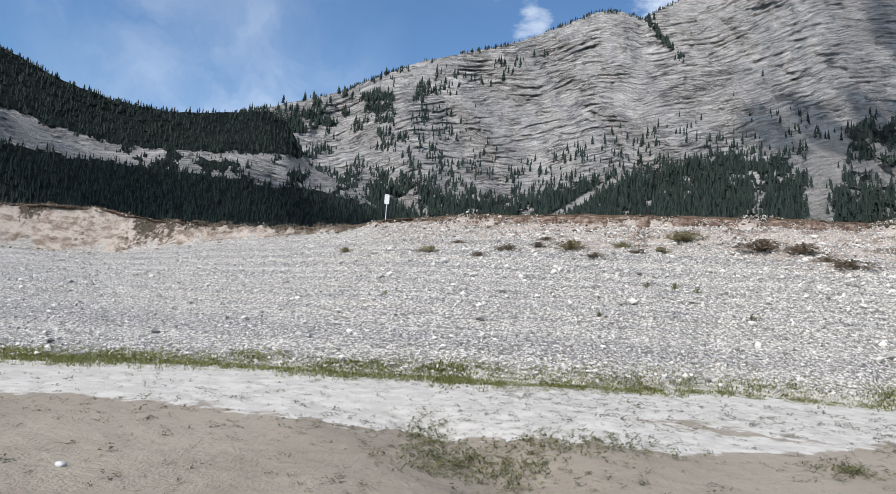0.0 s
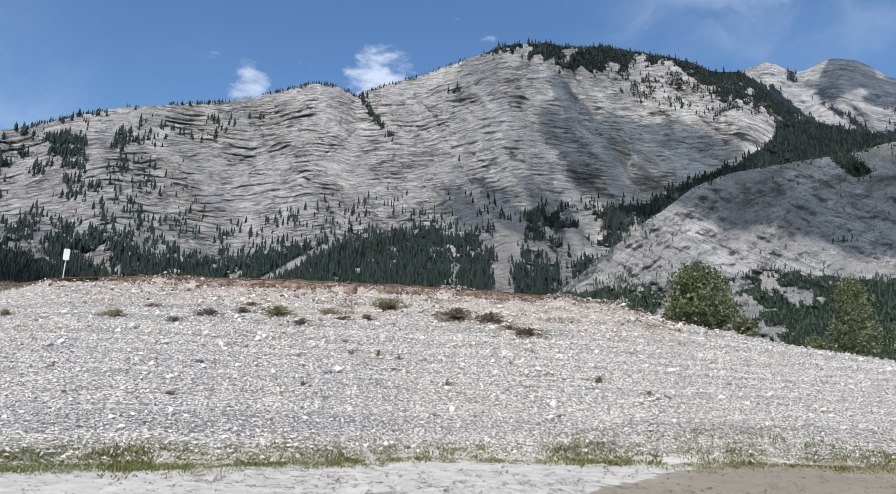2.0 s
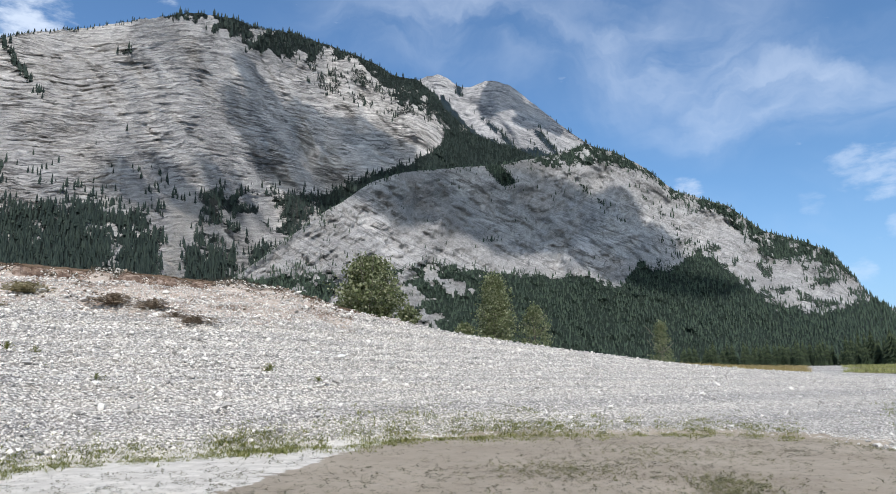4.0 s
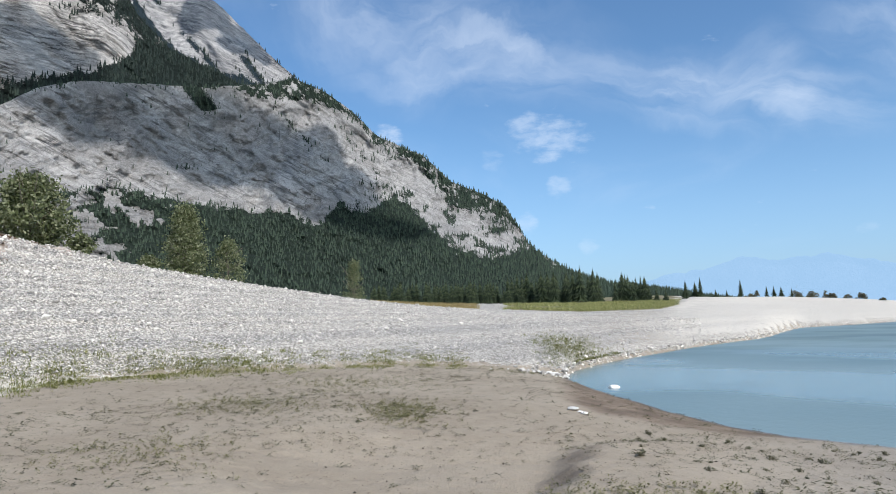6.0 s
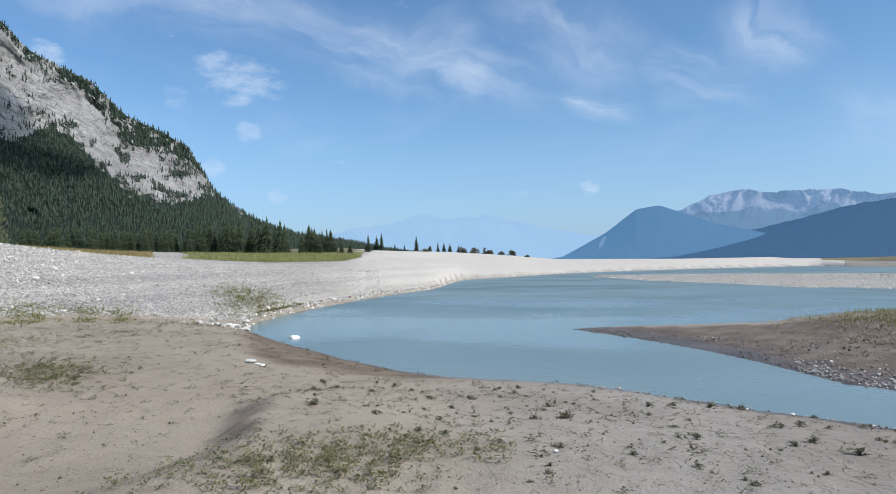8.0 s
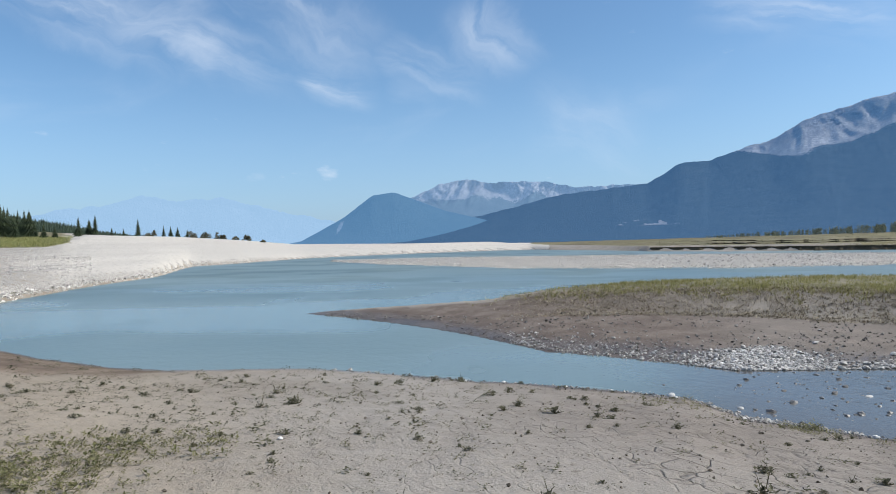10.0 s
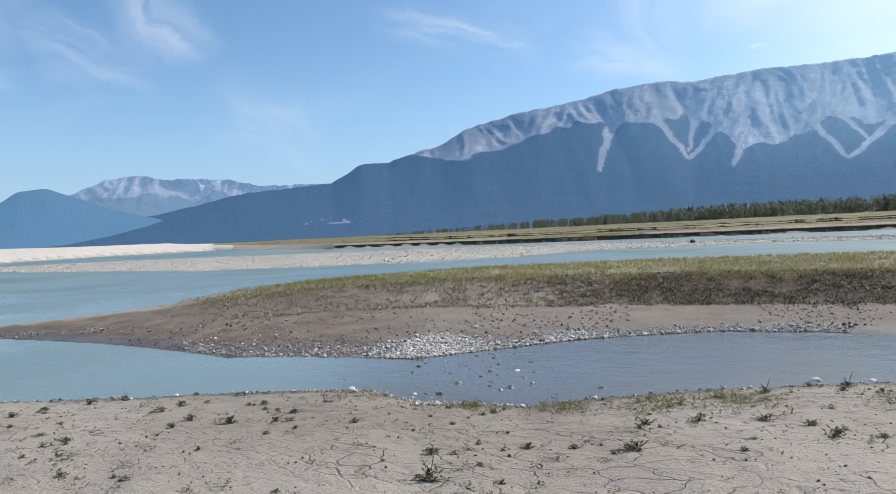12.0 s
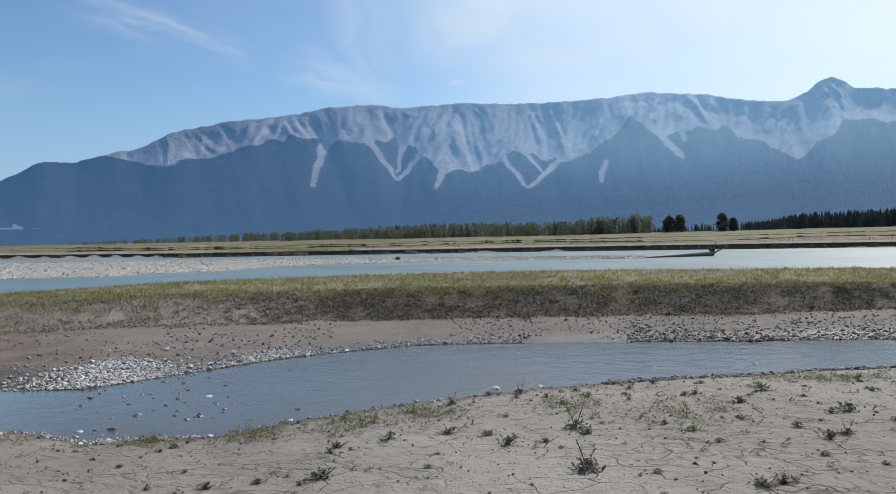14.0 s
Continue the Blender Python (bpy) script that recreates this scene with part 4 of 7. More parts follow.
def main_masks(A, e, top):
    line, = along([(-24, 11.5), (-11.5, 11.3), (-5, 11.8), (0, 10.9), (5, 10.6), (9.5, 12.4), (16.4, 13.8), (22, 14.6), (27, 14.4), (29, 12.5), (33, 11.5), (38, 12.5), (60, 12)], A)
    n, m2 = fbm(A * 0.5, e * 0.7, 4), fbm(A * 0.8 + 60, e * 1.2, 5)
    base = sstep(1.2, -0.8, e - line + 3.2 * (n - 0.5)) * sstep(0.28, 0.45, n + 0.10 * sstep(1, -4, e - line) + 0.45 * (m2 - 0.5) + 0.5 * (fbm(A * 3.1, e * 3.4, 3) - 0.5))
    sparse = 0.33 * band(e, line - 5, line + 3.2, 1.2) * sstep(0.42, 0.60, m2 + 0.5 * (fbm(A * 3.1, e * 3.4, 3) - 0.5)) + 0.003
    west = 0.55 * sstep(6, -10, A + 0.9 * (e - 17)) * sstep(0.46, 0.62, m2 + 0.3 * (fbm(A * 3.1, e * 3.4, 3) - 0.5)) + 0.45 * band(top - e, 1.4, 3.0, 0.5) * sstep(9, 3, A) * sstep(0.45, 0.58, m2)
    deep, = along([(26, 0.0), (28.3, 0.3), (30, 0.8), (33, 1.0), (36, 1.2), (40, 1.0), (45, 1.0), (48, 1.3), (50, 1.3), (52, 0.6), (56, 0.3), (64, 0.3)], A)
    f3 = fbm(A * 2.6, e * 3.0, 4)
    crown = 0.9 * sstep(0.25, -0.25, top - e - deep * (0.35 + 1.5 * sstep(0.32, 0.62, m2)) + 1.6 * (f3 - 0.5)) * (deep > 0.02)
    arms = 0.7 * sstep(33, 40, A) * sstep(0.46, 0.54, fbm(A * 0.8 + 0.6 * e, e * 0.8 - 0.4 * A + 30, 5, 0.6) + 0.5 * (f3 - 0.5)) * sstep(22.0, 23.6, e - 0.28 * (46 - A)) * sstep(5.6, 4.0, top - e)
    lower, upper = along([(38, 15.2, 15.6), (40, 15.2, 16.6), (41.8, 16.0, 17.5), (44, 17.4, 18.4), (47, 18.2, 19.2), (49.4, 18.3, 20.2), (51, 18.3, 22.2), (53, 18, 21.5), (64, 16, 21)], A)
    east = band(e + 0.9 * (f3 - 0.5), lower - 0.6, upper, 0.25) * sstep(38.6, 40.0, A)
    east = np.maximum(east, 0.9 * np.exp(-((A - 37.6) / 1.5) ** 4) * band(e + 0.8 * (f3 - 0.5), 14.2, 16.6, 0.3))
    gully = 0.8 * np.exp(-((A - 14.8 - (25.5 - e) * 0.9) / 0.45) ** 2) * band(e, 21.8, 25.4, 0.5) * (n > 0.45) + 0.8 * np.exp(-((A - 23.6) / 0.8) ** 2 - ((e - 25.9) / 0.3) ** 2)
    chute = np.exp(-((A - 28.3 - 0.25 * np.sin(e)) / 0.75) ** 2) * sstep(15.8, 14.4, e)
    chute2 = np.exp(-((A - 10.5 - (e - 11) * 1.5) / 0.5) ** 2) * sstep(13.6, 12.8, e)
    fan = band(A, 26, 39, 1.5) * band(e, 13.6, 16.2, 0.7) * sstep(0.38, 0.55, fbm(A * 0.6, e * 0.2 + 8, 3))
    scree = np.clip(chute + 0.7 * chute2 + 0.9 * fan, 0, 1)
    talus = 0.9 * sstep(0.50, 0.60, m2 + 0.3 * (fbm(A * 1.9, e * 1.6 + 7, 3) - 0.5)) * band(A, 29.5, 45, 1.0) * band(e, 8, 16.8, 0.8)
    forest = np.clip(np.maximum.reduce([talus, base, sparse, west, crown, arms, east, gully]), 0, 1) * (1 - np.clip(chute * 1.5 + chute2, 0, 1))
    return forest, scree * (1 - forest)


def slab_masks(A, e, top):
    line, = along([(30, 10.0), (33.7, 9.8), (42, 10.5), (46.7, 10.6), (48.6, 11.0), (51.4, 10.5), (55.4, 10.0), (60.1, 9.4), (62.6, 9.1), (64.8, 8.4), (66.1, 10.0), (68.8, 9.4), (70.2, 10.4), (71.0, 11.0),
                   (71.8, 10.2), (72.6, 9.2), (74.2, 7.8), (76, 5.9), (78.4, 5.5), (80.8, 5.7), (82.3, 6.2), (84, 4.6), (97, 3)], A)
    n, fine = fbm(A * 0.55 + 4, e * 0.8, 4), fbm(A * 2.9, e * 3.2, 4)
    base = sstep(0.4, -0.4, e - line + 1.0 * (n - 0.5) + 1.3 * (fine - 0.5))
    # broken talus shows between the trees below the western foot
    base = base * np.where(A < 56, sstep(0.40, 0.56, n + 0.40 * sstep(45, 55, A) + 0.7 * (fine - 0.5) - 0.20 * np.exp(-((A - 50.5) / 2.4) ** 2 - ((e - 8.6) / 1.6) ** 2)), 1)
    thick, = along([(34, 0.0), (50, 0.15), (54, 0.35), (57, 0.7), (60.5, 1.5), (63, 1.7), (66, 1.0), (69.5, 0.8), (72.5, 1.0), (74.6, 1.9), (77.5, 2.3), (79.3, 1.5), (80.6, 0.7), (82, 0.3), (99, 0.5)], A)
    crest = sstep(0.3, -0.3, top - e - thick * (0.45 + 0.9 * n) + 1.8 * (fine - 0.5)) * (0.45 + 0.55 * sstep(0.36, 0.50, fine + 0.35 * (n - 0.5)))
    tongue = np.exp(-((A - 55.6 - 0.9 * (17.6 - e)) / 1.0) ** 4) * sstep(16.6, 17.3, e + 0.8 * (fine - 0.5))
    line2 = 0.75 * np.exp(-((A - 61.0 - 0.95 * (17.9 - e)) / 0.45) ** 2) * band(e, 13.4, 18.2, 0.6) * (fine > 0.46)
    line3 = 0.7 * np.exp(-((A - 66.5 - 0.85 * (16.0 - e)) / 0.4) ** 2) * band(e, 11.0, 16.5, 0.5) * (fine > 0.50)
    spots = 0.75 * sstep(0.56, 0.66, fbm(A * 0.9 + 30, e * 1.4, 3) + 0.5 * (fine - 0.5)) * sstep(66, 72, A) * (e > line)
    patch = 0.9 * np.exp(-((A - 79.6) / 1.3) ** 2 - ((e - 7.5) / 0.45) ** 2) + 0.8 * np.exp(-((A - 54.2) / 0.8) ** 2 - ((e - 12.6) / 0.25) ** 2)
    lone = 0.012 * (e > line) * sstep(0.45, 0.6, n)
    west = 0.40 * sstep(0.50, 0.62, n + 0.5 * (fine - 0.5)) * sstep(46, 38, A) * (e > line)
    return np.clip(np.maximum.reduce([base, crest, tongue, line2, line3, spots, patch, lone, west]), 0, 1), np.zeros_like(A)


def hill_masks(A, e, top):
    lo, hi = along([(-48, 11.2, 13.6), (-34, 10.7, 12.9), (-28, 10.6, 11.8), (-24, 10.6, 12.0), (-20.3, 10.55, 12.4), (-16.5, 10.45, 12.7), (-13, 10.4, 12.9), (-9, 10.0, 12.5), (0, 8, 9)], A)
    n, fine = fbm(A * 0.6 + 9, e * 0.8, 4), fbm(A * 2.6, e * 3.0, 4)
    return 1 - band(e + 0.7 * (n - 0.5) + 0.7 * (fine - 0.5), lo, hi, 0.22) * sstep(0.36, 0.46, n + 0.4 * (fine - 0.42)), np.zeros_like(A)


def peak_masks(A, e, top):
    n, fine = fbm(A * 0.6 + 19, e * 0.8, 4), fbm(A * 2.6, e * 2.8, 4)
    line, = along([(44, 27), (49, 25.2), (50.5, 24.4), (51.4, 23.6), (52.3, 22.4), (53.6, 21.3), (55.2, 20.6), (57, 20.0), (58.5, 20.1), (59.6, 19.6), (61, 19.5), (62.5, 20.0), (66, 18.5), (72, 14)], A)
    low = sstep(0.3, -0.3, e - line + 1.0 * (fine - 0.5))
    rib = 0.9 * np.exp(-((A - 54.2 - 1.05 * (22.4 - e)) / 0.55) ** 2) * band(e, 20.0, 22.9, 0.3) * (fine > 0.42) + 0.9 * np.exp(-((A - 58.6 - 0.8 * (21.3 - e)) / 0.6) ** 2) * band(e, 19.5, 21.6, 0.3)
    edge = 0.7 * sstep(0.4, 0.1, top - e) * sstep(59, 61.5, A)
    saddle = 0.9 * np.exp(-((A - 51.8) / 0.5) ** 2) * sstep(1.3, 0.5, top - e)
    return np.clip(np.maximum.reduce([low, rib, edge, saddle]), 0, 1), np.zeros_like(A)


def ridge_masks(A, e, top):
    line, = along([(110, 9), (138, 6.4), (146.2, 6.7), (148.4, 6.2), (151.4, 6.3), (156.2, 7.8), (159.3, 8.7), (162.5, 7.8), (164.4, 8.6), (167.7, 8.9), (170.3, 7.6), (171.4, 6.0), (175.7, 6.2), (177.7, 8.0),
                   (181.6, 6.5), (184.2, 7.8), (187.3, 10.0), (189.5, 8.9), (191.9, 8.9), (195.4, 7.8), (199.1, 6.2), (200.4, 7.2), (202.9, 8.4), (215, 8.4)], A)
    n = fbm(A * 0.35 + 50, e * 0.6, 4)
    saw = np.abs((A * 0.15 + 0.55 * fbm(A * 0.12, e * 0.1 + 3, 3)) % 1 - 0.5) * 2
    saw = 0.6 * saw + 0.4 * np.abs((A * 0.52 + 0.8 * fbm(A * 0.3, e * 0.2, 3)) % 1 - 0.5) * 2
    f = sstep(0.35, -0.35, e - line + 1.4 * (n - 0.5) + 1.7 * (saw - 0.35) * 0.5 * sstep(150, 160, A))
    # pale chutes of broken rock run down into the woods and meet in Vs
    streak = np.zeros_like(A)
    for a0, e0, a1, e1, wide in ((162.0, 8.4, 160.9, 4.6, 0.26), (165.2, 8.9, 168.0, 5.1, 0.24), (170.6, 8.2, 168.0, 5.1, 0.24), (168.4, 8.6, 167.9, 5.6, 0.16), (171.8, 6.0, 171.1, 4.3, 0.2),
                                 (174.6, 9.4, 178.8, 4.3, 0.26), (182.0, 7.0, 178.9, 4.3, 0.26), (176.5, 9.3, 180.0, 5.6, 0.24), (179.0, 9.0, 179.9, 6.6, 0.22), (187.2, 10.4, 191.0, 6.3, 0.36),
                                 (190.8, 10.1, 191.1, 7.6, 0.26), (185.1, 6.4, 184.6, 4.6, 0.2), (196.6, 7.8, 199.1, 6.1, 0.4), (200.2, 7.8, 199.1, 6.1, 0.35)):
        k = np.clip((e - e1) / (e0 - e1), 0, 1)
        off = (A - a1 - (a0 - a1) * k + 0.5 * (fbm(A * 0.9, e * 1.3, 3) - 0.5)) / (wide * (0.7 + 0.9 * k))
        streak = np.maximum(streak, np.exp(-off ** 2) * band(e, e1, e0, 0.25))
    pale = band(A, 136.5, 141, 1) * band(e, 1.3, 1.7, 0.1) * (fbm(A * 1.5, e * 4, 3) > 0.55)
    return np.clip(f - 0.85 * streak - pale, 0, 1), np.clip(0.22 * streak, 0, 1)


def crest_masks(A, e, top):
    n = fbm(A * 0.5 + 70, e * 0.9, 4)
    return sstep(0.5, -0.5, e - 4.0 + 1.6 * (n - 0.5)), np.zeros_like(A)


def dome_masks(A, e, top):
    return 1 - 0.9 * np.exp(-((A - 113.6 - 0.5 * (e - 1.7)) / 0.16) ** 2 - ((e - 1.7) / 0.5) ** 2), np.zeros_like(A)


MAIN = mountain("mountain_main", -24, 64, 0.15, 325,
                [(-24, 14.0), (-20, 15.2), (-15, 16.9), (-10.3, 18.5), (-7.6, 19.9), (-3.7, 21.5), (0, 22.4), (4.9, 23.6), (9, 25.0), (11, 25.7), (13.2, 25.7), (14.8, 25.0), (17, 26.0),
                 (21, 27.2), (25, 28.6), (28.5, 29.6), (31.6, 29.7), (33.8, 29.2), (37.4, 29.0), (41.6, 28.0), (44.2, 27.2), (46, 26.2), (48, 25.9), (49.5, 24.8), (51, 23.1), (53, 21.4), (56, 20.3), (64, 17)],
                2.0, [(-24, 420), (26, 430), (30, 560), (35, 1000), (64, 1150)], [(-24, 1150), (24, 1300), (33, 1700), (40, 2050), (64, 2100)], ROCK, "pale grey folded limestone mountain face with dark ledges and spruces", 115, 6.5, 0.30, main_masks, 0.5, crag=9)
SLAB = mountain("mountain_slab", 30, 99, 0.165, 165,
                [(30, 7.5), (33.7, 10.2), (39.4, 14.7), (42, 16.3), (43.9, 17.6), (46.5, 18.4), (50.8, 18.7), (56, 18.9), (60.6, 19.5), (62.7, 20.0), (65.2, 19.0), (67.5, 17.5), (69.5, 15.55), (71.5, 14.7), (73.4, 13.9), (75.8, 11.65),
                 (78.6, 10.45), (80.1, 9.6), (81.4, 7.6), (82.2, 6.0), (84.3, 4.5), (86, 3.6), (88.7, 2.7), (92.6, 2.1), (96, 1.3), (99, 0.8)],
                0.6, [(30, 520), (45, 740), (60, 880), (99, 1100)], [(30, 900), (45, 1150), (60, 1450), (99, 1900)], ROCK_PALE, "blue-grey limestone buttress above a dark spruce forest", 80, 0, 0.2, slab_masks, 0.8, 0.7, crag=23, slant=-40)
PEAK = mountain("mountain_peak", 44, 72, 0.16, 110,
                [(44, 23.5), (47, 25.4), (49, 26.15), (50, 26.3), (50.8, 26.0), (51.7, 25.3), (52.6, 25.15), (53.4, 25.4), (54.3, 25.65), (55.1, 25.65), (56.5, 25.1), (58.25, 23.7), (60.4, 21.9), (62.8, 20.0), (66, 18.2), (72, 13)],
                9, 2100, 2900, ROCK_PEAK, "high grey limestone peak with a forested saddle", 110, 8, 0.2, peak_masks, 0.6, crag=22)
HILL = mountain("forested_hill", -48, -3, 0.16, 150,
                [(-48, 20.5), (-41, 18.9), (-35, 17.0), (-31.6, 15.8), (-27.7, 15.0), (-23.6, 14.9), (-19.3, 15.6), (-16, 16.2), (-14.6, 15.4), (-13.2, 13.4), (-12, 12.0), (-9, 10.8), (-5, 8.5), (-3, 5)],
                2.0, 360, 760, ROCK, "dark spruce-covered hill with a band of pale cliff", 30, 5, 0.2, hill_masks, 0.0, crag=6)
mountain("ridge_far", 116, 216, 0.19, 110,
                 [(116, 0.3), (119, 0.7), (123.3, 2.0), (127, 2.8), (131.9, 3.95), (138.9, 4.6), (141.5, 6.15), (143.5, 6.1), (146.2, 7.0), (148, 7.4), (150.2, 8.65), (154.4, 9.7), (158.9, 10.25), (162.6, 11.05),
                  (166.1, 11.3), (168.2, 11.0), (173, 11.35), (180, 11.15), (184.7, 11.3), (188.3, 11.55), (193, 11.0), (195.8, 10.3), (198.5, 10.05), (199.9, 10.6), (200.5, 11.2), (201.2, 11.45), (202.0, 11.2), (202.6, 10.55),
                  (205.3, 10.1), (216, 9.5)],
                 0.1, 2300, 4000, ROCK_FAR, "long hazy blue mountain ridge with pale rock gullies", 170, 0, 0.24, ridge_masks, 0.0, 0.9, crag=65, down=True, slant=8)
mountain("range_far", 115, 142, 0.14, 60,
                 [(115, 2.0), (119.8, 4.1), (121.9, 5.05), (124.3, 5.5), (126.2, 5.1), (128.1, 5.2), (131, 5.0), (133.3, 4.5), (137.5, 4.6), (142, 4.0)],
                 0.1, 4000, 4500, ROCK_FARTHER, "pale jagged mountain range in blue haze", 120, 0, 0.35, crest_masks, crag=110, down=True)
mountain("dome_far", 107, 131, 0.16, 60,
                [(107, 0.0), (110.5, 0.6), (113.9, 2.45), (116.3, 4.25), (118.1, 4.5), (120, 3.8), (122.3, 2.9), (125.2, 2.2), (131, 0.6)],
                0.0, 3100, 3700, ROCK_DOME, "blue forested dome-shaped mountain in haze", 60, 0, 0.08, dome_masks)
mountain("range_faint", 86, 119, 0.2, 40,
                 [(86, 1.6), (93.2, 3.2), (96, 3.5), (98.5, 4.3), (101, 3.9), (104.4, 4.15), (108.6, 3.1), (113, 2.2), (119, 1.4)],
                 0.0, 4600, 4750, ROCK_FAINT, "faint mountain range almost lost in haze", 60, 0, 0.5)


# ---- cumulus clouds high over the valley, unseen, added to shade the mountains ----
CLOUD_BASE = 2400.0


def cumulus_cloud(seed, puffs, label, mat):
    """One cloud of rounded, billowing puffs. Each puff: how far across and along the sun's way its shadow falls, half width, half length."""
    g = np.random.default_rng(seed)
    across, ahead = compass(SUN_A - 90), compass(SUN_A + 180)
    n, k = 28, 15
    th, ph = np.meshgrid(np.linspace(0, 2 * math.pi, n, endpoint=False), np.linspace(0.04, math.pi - 0.04, k), indexing="ij")
    unit = np.stack([np.sin(ph) * np.cos(th), np.sin(ph) * np.sin(th), np.cos(ph)], -1)
    i = np.arange(n * k).reshape(n, k)
    j = np.roll(i, -1, 0)
    Q = np.stack([i[:, :-1], i[:, 1:], j[:, 1:], j[:, :-1]], -1).reshape(-1, 4)
    Vs, Fs = [], []
    for c, l, rc, rl in puffs:
        back = l - CLOUD_BASE / math.tan(radians(SUN_EL))
        mid = across * c + ahead * back
        lump = 0.86 + 0.55 * (fbm(unit[..., 0] * 1.9 + g.uniform(3, 90), unit[..., 1] * 1.9 + unit[..., 2] * 1.3 + 7, 4, 0.6) - 0.4)
        W = unit * lump[..., None]
        up = np.where(W[..., 2] < 0, 0.18, 0.35) * min(rc, rl) * W[..., 2]
        P = [mid[d] + across[d] * rc * W[..., 0] + ahead[d] * rl * W[..., 1] for d in (0, 1)]
        Fs.append(Q + len(Vs) * n * k)
        Vs.append(np.stack([P[0], P[1], CLOUD_BASE + up], -1).reshape(-1, 3))
    ob = mesh_object("cumulus_cloud", np.concatenate(Vs), np.concatenate(Fs), mat, True)
    return tagged(ob, label, "cloud", kind="structure")


def cloud_material(name, clear):
    m = Nodes(name, 1.0, 0.0)
    m.done(m.mix(m.noise(0.004, 4), (0.84, 0.84, 0.85), (0.90, 0.90, 0.90)))
    thin, both = m.add("ShaderNodeBsdfTransparent"), m.add("ShaderNodeMixShader")
    both.inputs[0].default_value = clear
    m.link(m.bsdf.outputs[0], both.inputs[1])
    m.link(thin.outputs[0], both.inputs[2])
    m.link(both.outputs[0], m.nt.nodes["Material Output"].inputs["Surface"])
    return m.mat


# how much sun each cloud lets through sets the depth of its shade
CLOUD, CLOUD_THIN = cloud_material("cloud_vapour", 0.34), cloud_material("thin_cloud_vapour", 0.42)
CLOUD_WISP = cloud_material("wispy_cloud_vapour", 0.66)
cumulus_cloud(1, ((180, 1500, 100, 62), (290, 1575, 125, 115), (410, 1610, 140, 150), (530, 1630, 145, 190), (640, 1600, 120, 175), (715, 1520, 105, 130), (640, 1420, 110, 100), (740, 1325, 140, 62)), "long white cumulus cloud out of view, added to shade the buttress", CLOUD)
cumulus_cloud(2, ((-10, 2480, 100, 180), (130, 2640, 140, 160), (290, 2650, 125, 115), (60, 2270, 110, 120), (200, 2430, 130, 120), (310, 2510, 100, 100), (330, 2720, 90, 100), (240, 2790, 110, 90), (-70, 2250, 55, 120)), "white cumulus cloud out of view, added to shade the mountain's upper face", CLOUD_THIN)
cumulus_cloud(3, ((-200, 1330, 46, 85), (-150, 1520, 52, 130), (-100, 1740, 44, 100), (-62, 1900, 34, 70)), "narrow ragged white cloud out of view, added to shade the rock face", CLOUD_THIN)
cumulus_cloud(4, ((965, 4150, 105, 160), (1090, 3980, 100, 115), (1050, 3890, 85, 75), (1150, 3890, 75, 80)), "small white cumulus cloud out of view, added to shade the high peak", CLOUD)

cumulus_cloud(5, ((-470, 420, 115, 140), (-560, 330, 95, 120), (-430, 560, 75, 90), (-640, 250, 100, 100)), "white cumulus cloud out of view, added to shade the forested hill", CLOUD_WISP)

# ---- spruce woods on the slopes ----
def spruce_shape(sides=6, tiers=3):
    """A narrow spruce, 1 high: ragged skirts, one above another."""
    V, F = [], []
    for k in range(tiers):
        z0, z1, w = 0.06 + 0.27 * k, 0.50 + 0.25 * k, 0.19 * (1 - 0.27 * k)
        b = len(V)
        V.append((0, 0, min(z1, 1.0)))
        for i in range(sides):
            a = 2 * math.pi * (i + 0.5 * (k % 2)) / sides
            q = w * (1.0 if i % 2 else 0.72)
            V.append((q * math.cos(a), q * math.sin(a), z0 + (0.0 if i % 2 else 0.05)))
        for i in range(sides):
            F.append((b, b + 1 + i, b + 1 + (i + 1) % sides))
    return np.array(V), np.array(F)


SPRUCE_V, SPRUCE_F = spruce_shape()
SMALL_V, SMALL_F = spruce_shape(5, 2)
SMALL_V[:, 2] = np.where(SMALL_V[:, 2] > 0.7, 1.0, SMALL_V[:, 2])


def woods(name, face, count, tall, label, material, power=1.0, crest=0, crest_table=None, near=700.0):
    """A wood scattered over a face where its forest mask lies, with a broken line of trees on the crest."""
    dist = np.linalg.norm(face["P"][..., :2], axis=-1)
    p = (face["forest"] ** power) * np.clip(dist / 700, 0.3, 3) ** -0.4
    p = (p / p.sum()).reshape(-1)
    pick = rng.choice(p.size, count, p=p)
    place = face["P"].reshape(-1, 3)[pick].copy()
    place[:, :2] += rng.normal(0, 1.6, (count, 2))
    h = tall * rng.uniform(0.5, 1.3, count) * np.clip(dist.reshape(-1)[pick] / near, 1, 1.9)
    if crest:
        A = face["A"][:, -1]
        q = (0.03 + sstep(0.38, 0.55, fbm(A * 0.45 + 3, A * 0, 4))) * along(crest_table, A)[0]
        k = rng.choice(len(A), crest, p=q / q.sum())
        top = face["P"][k, rng.choice([-1, -1, -2, -3], crest)].copy()
        top[:, :2] += rng.normal(0, 1.5, (crest, 2))
        place, h = np.concatenate([place, top]), np.concatenate([h, 0.9 * tall * rng.uniform(0.45, 1.15, crest)])
    n = len(h)
    place[:, 2] -= 0.12 * h
    w = h * rng.uniform(0.8, 1.25, n)
    V, F = spread(SMALL_V, SMALL_F, place, np.stack([w, w, h], -1), rng.uniform(0, 6.28, n))
    return tagged(mesh_object(name, V, F, material), label, "trees", kind="stuff")


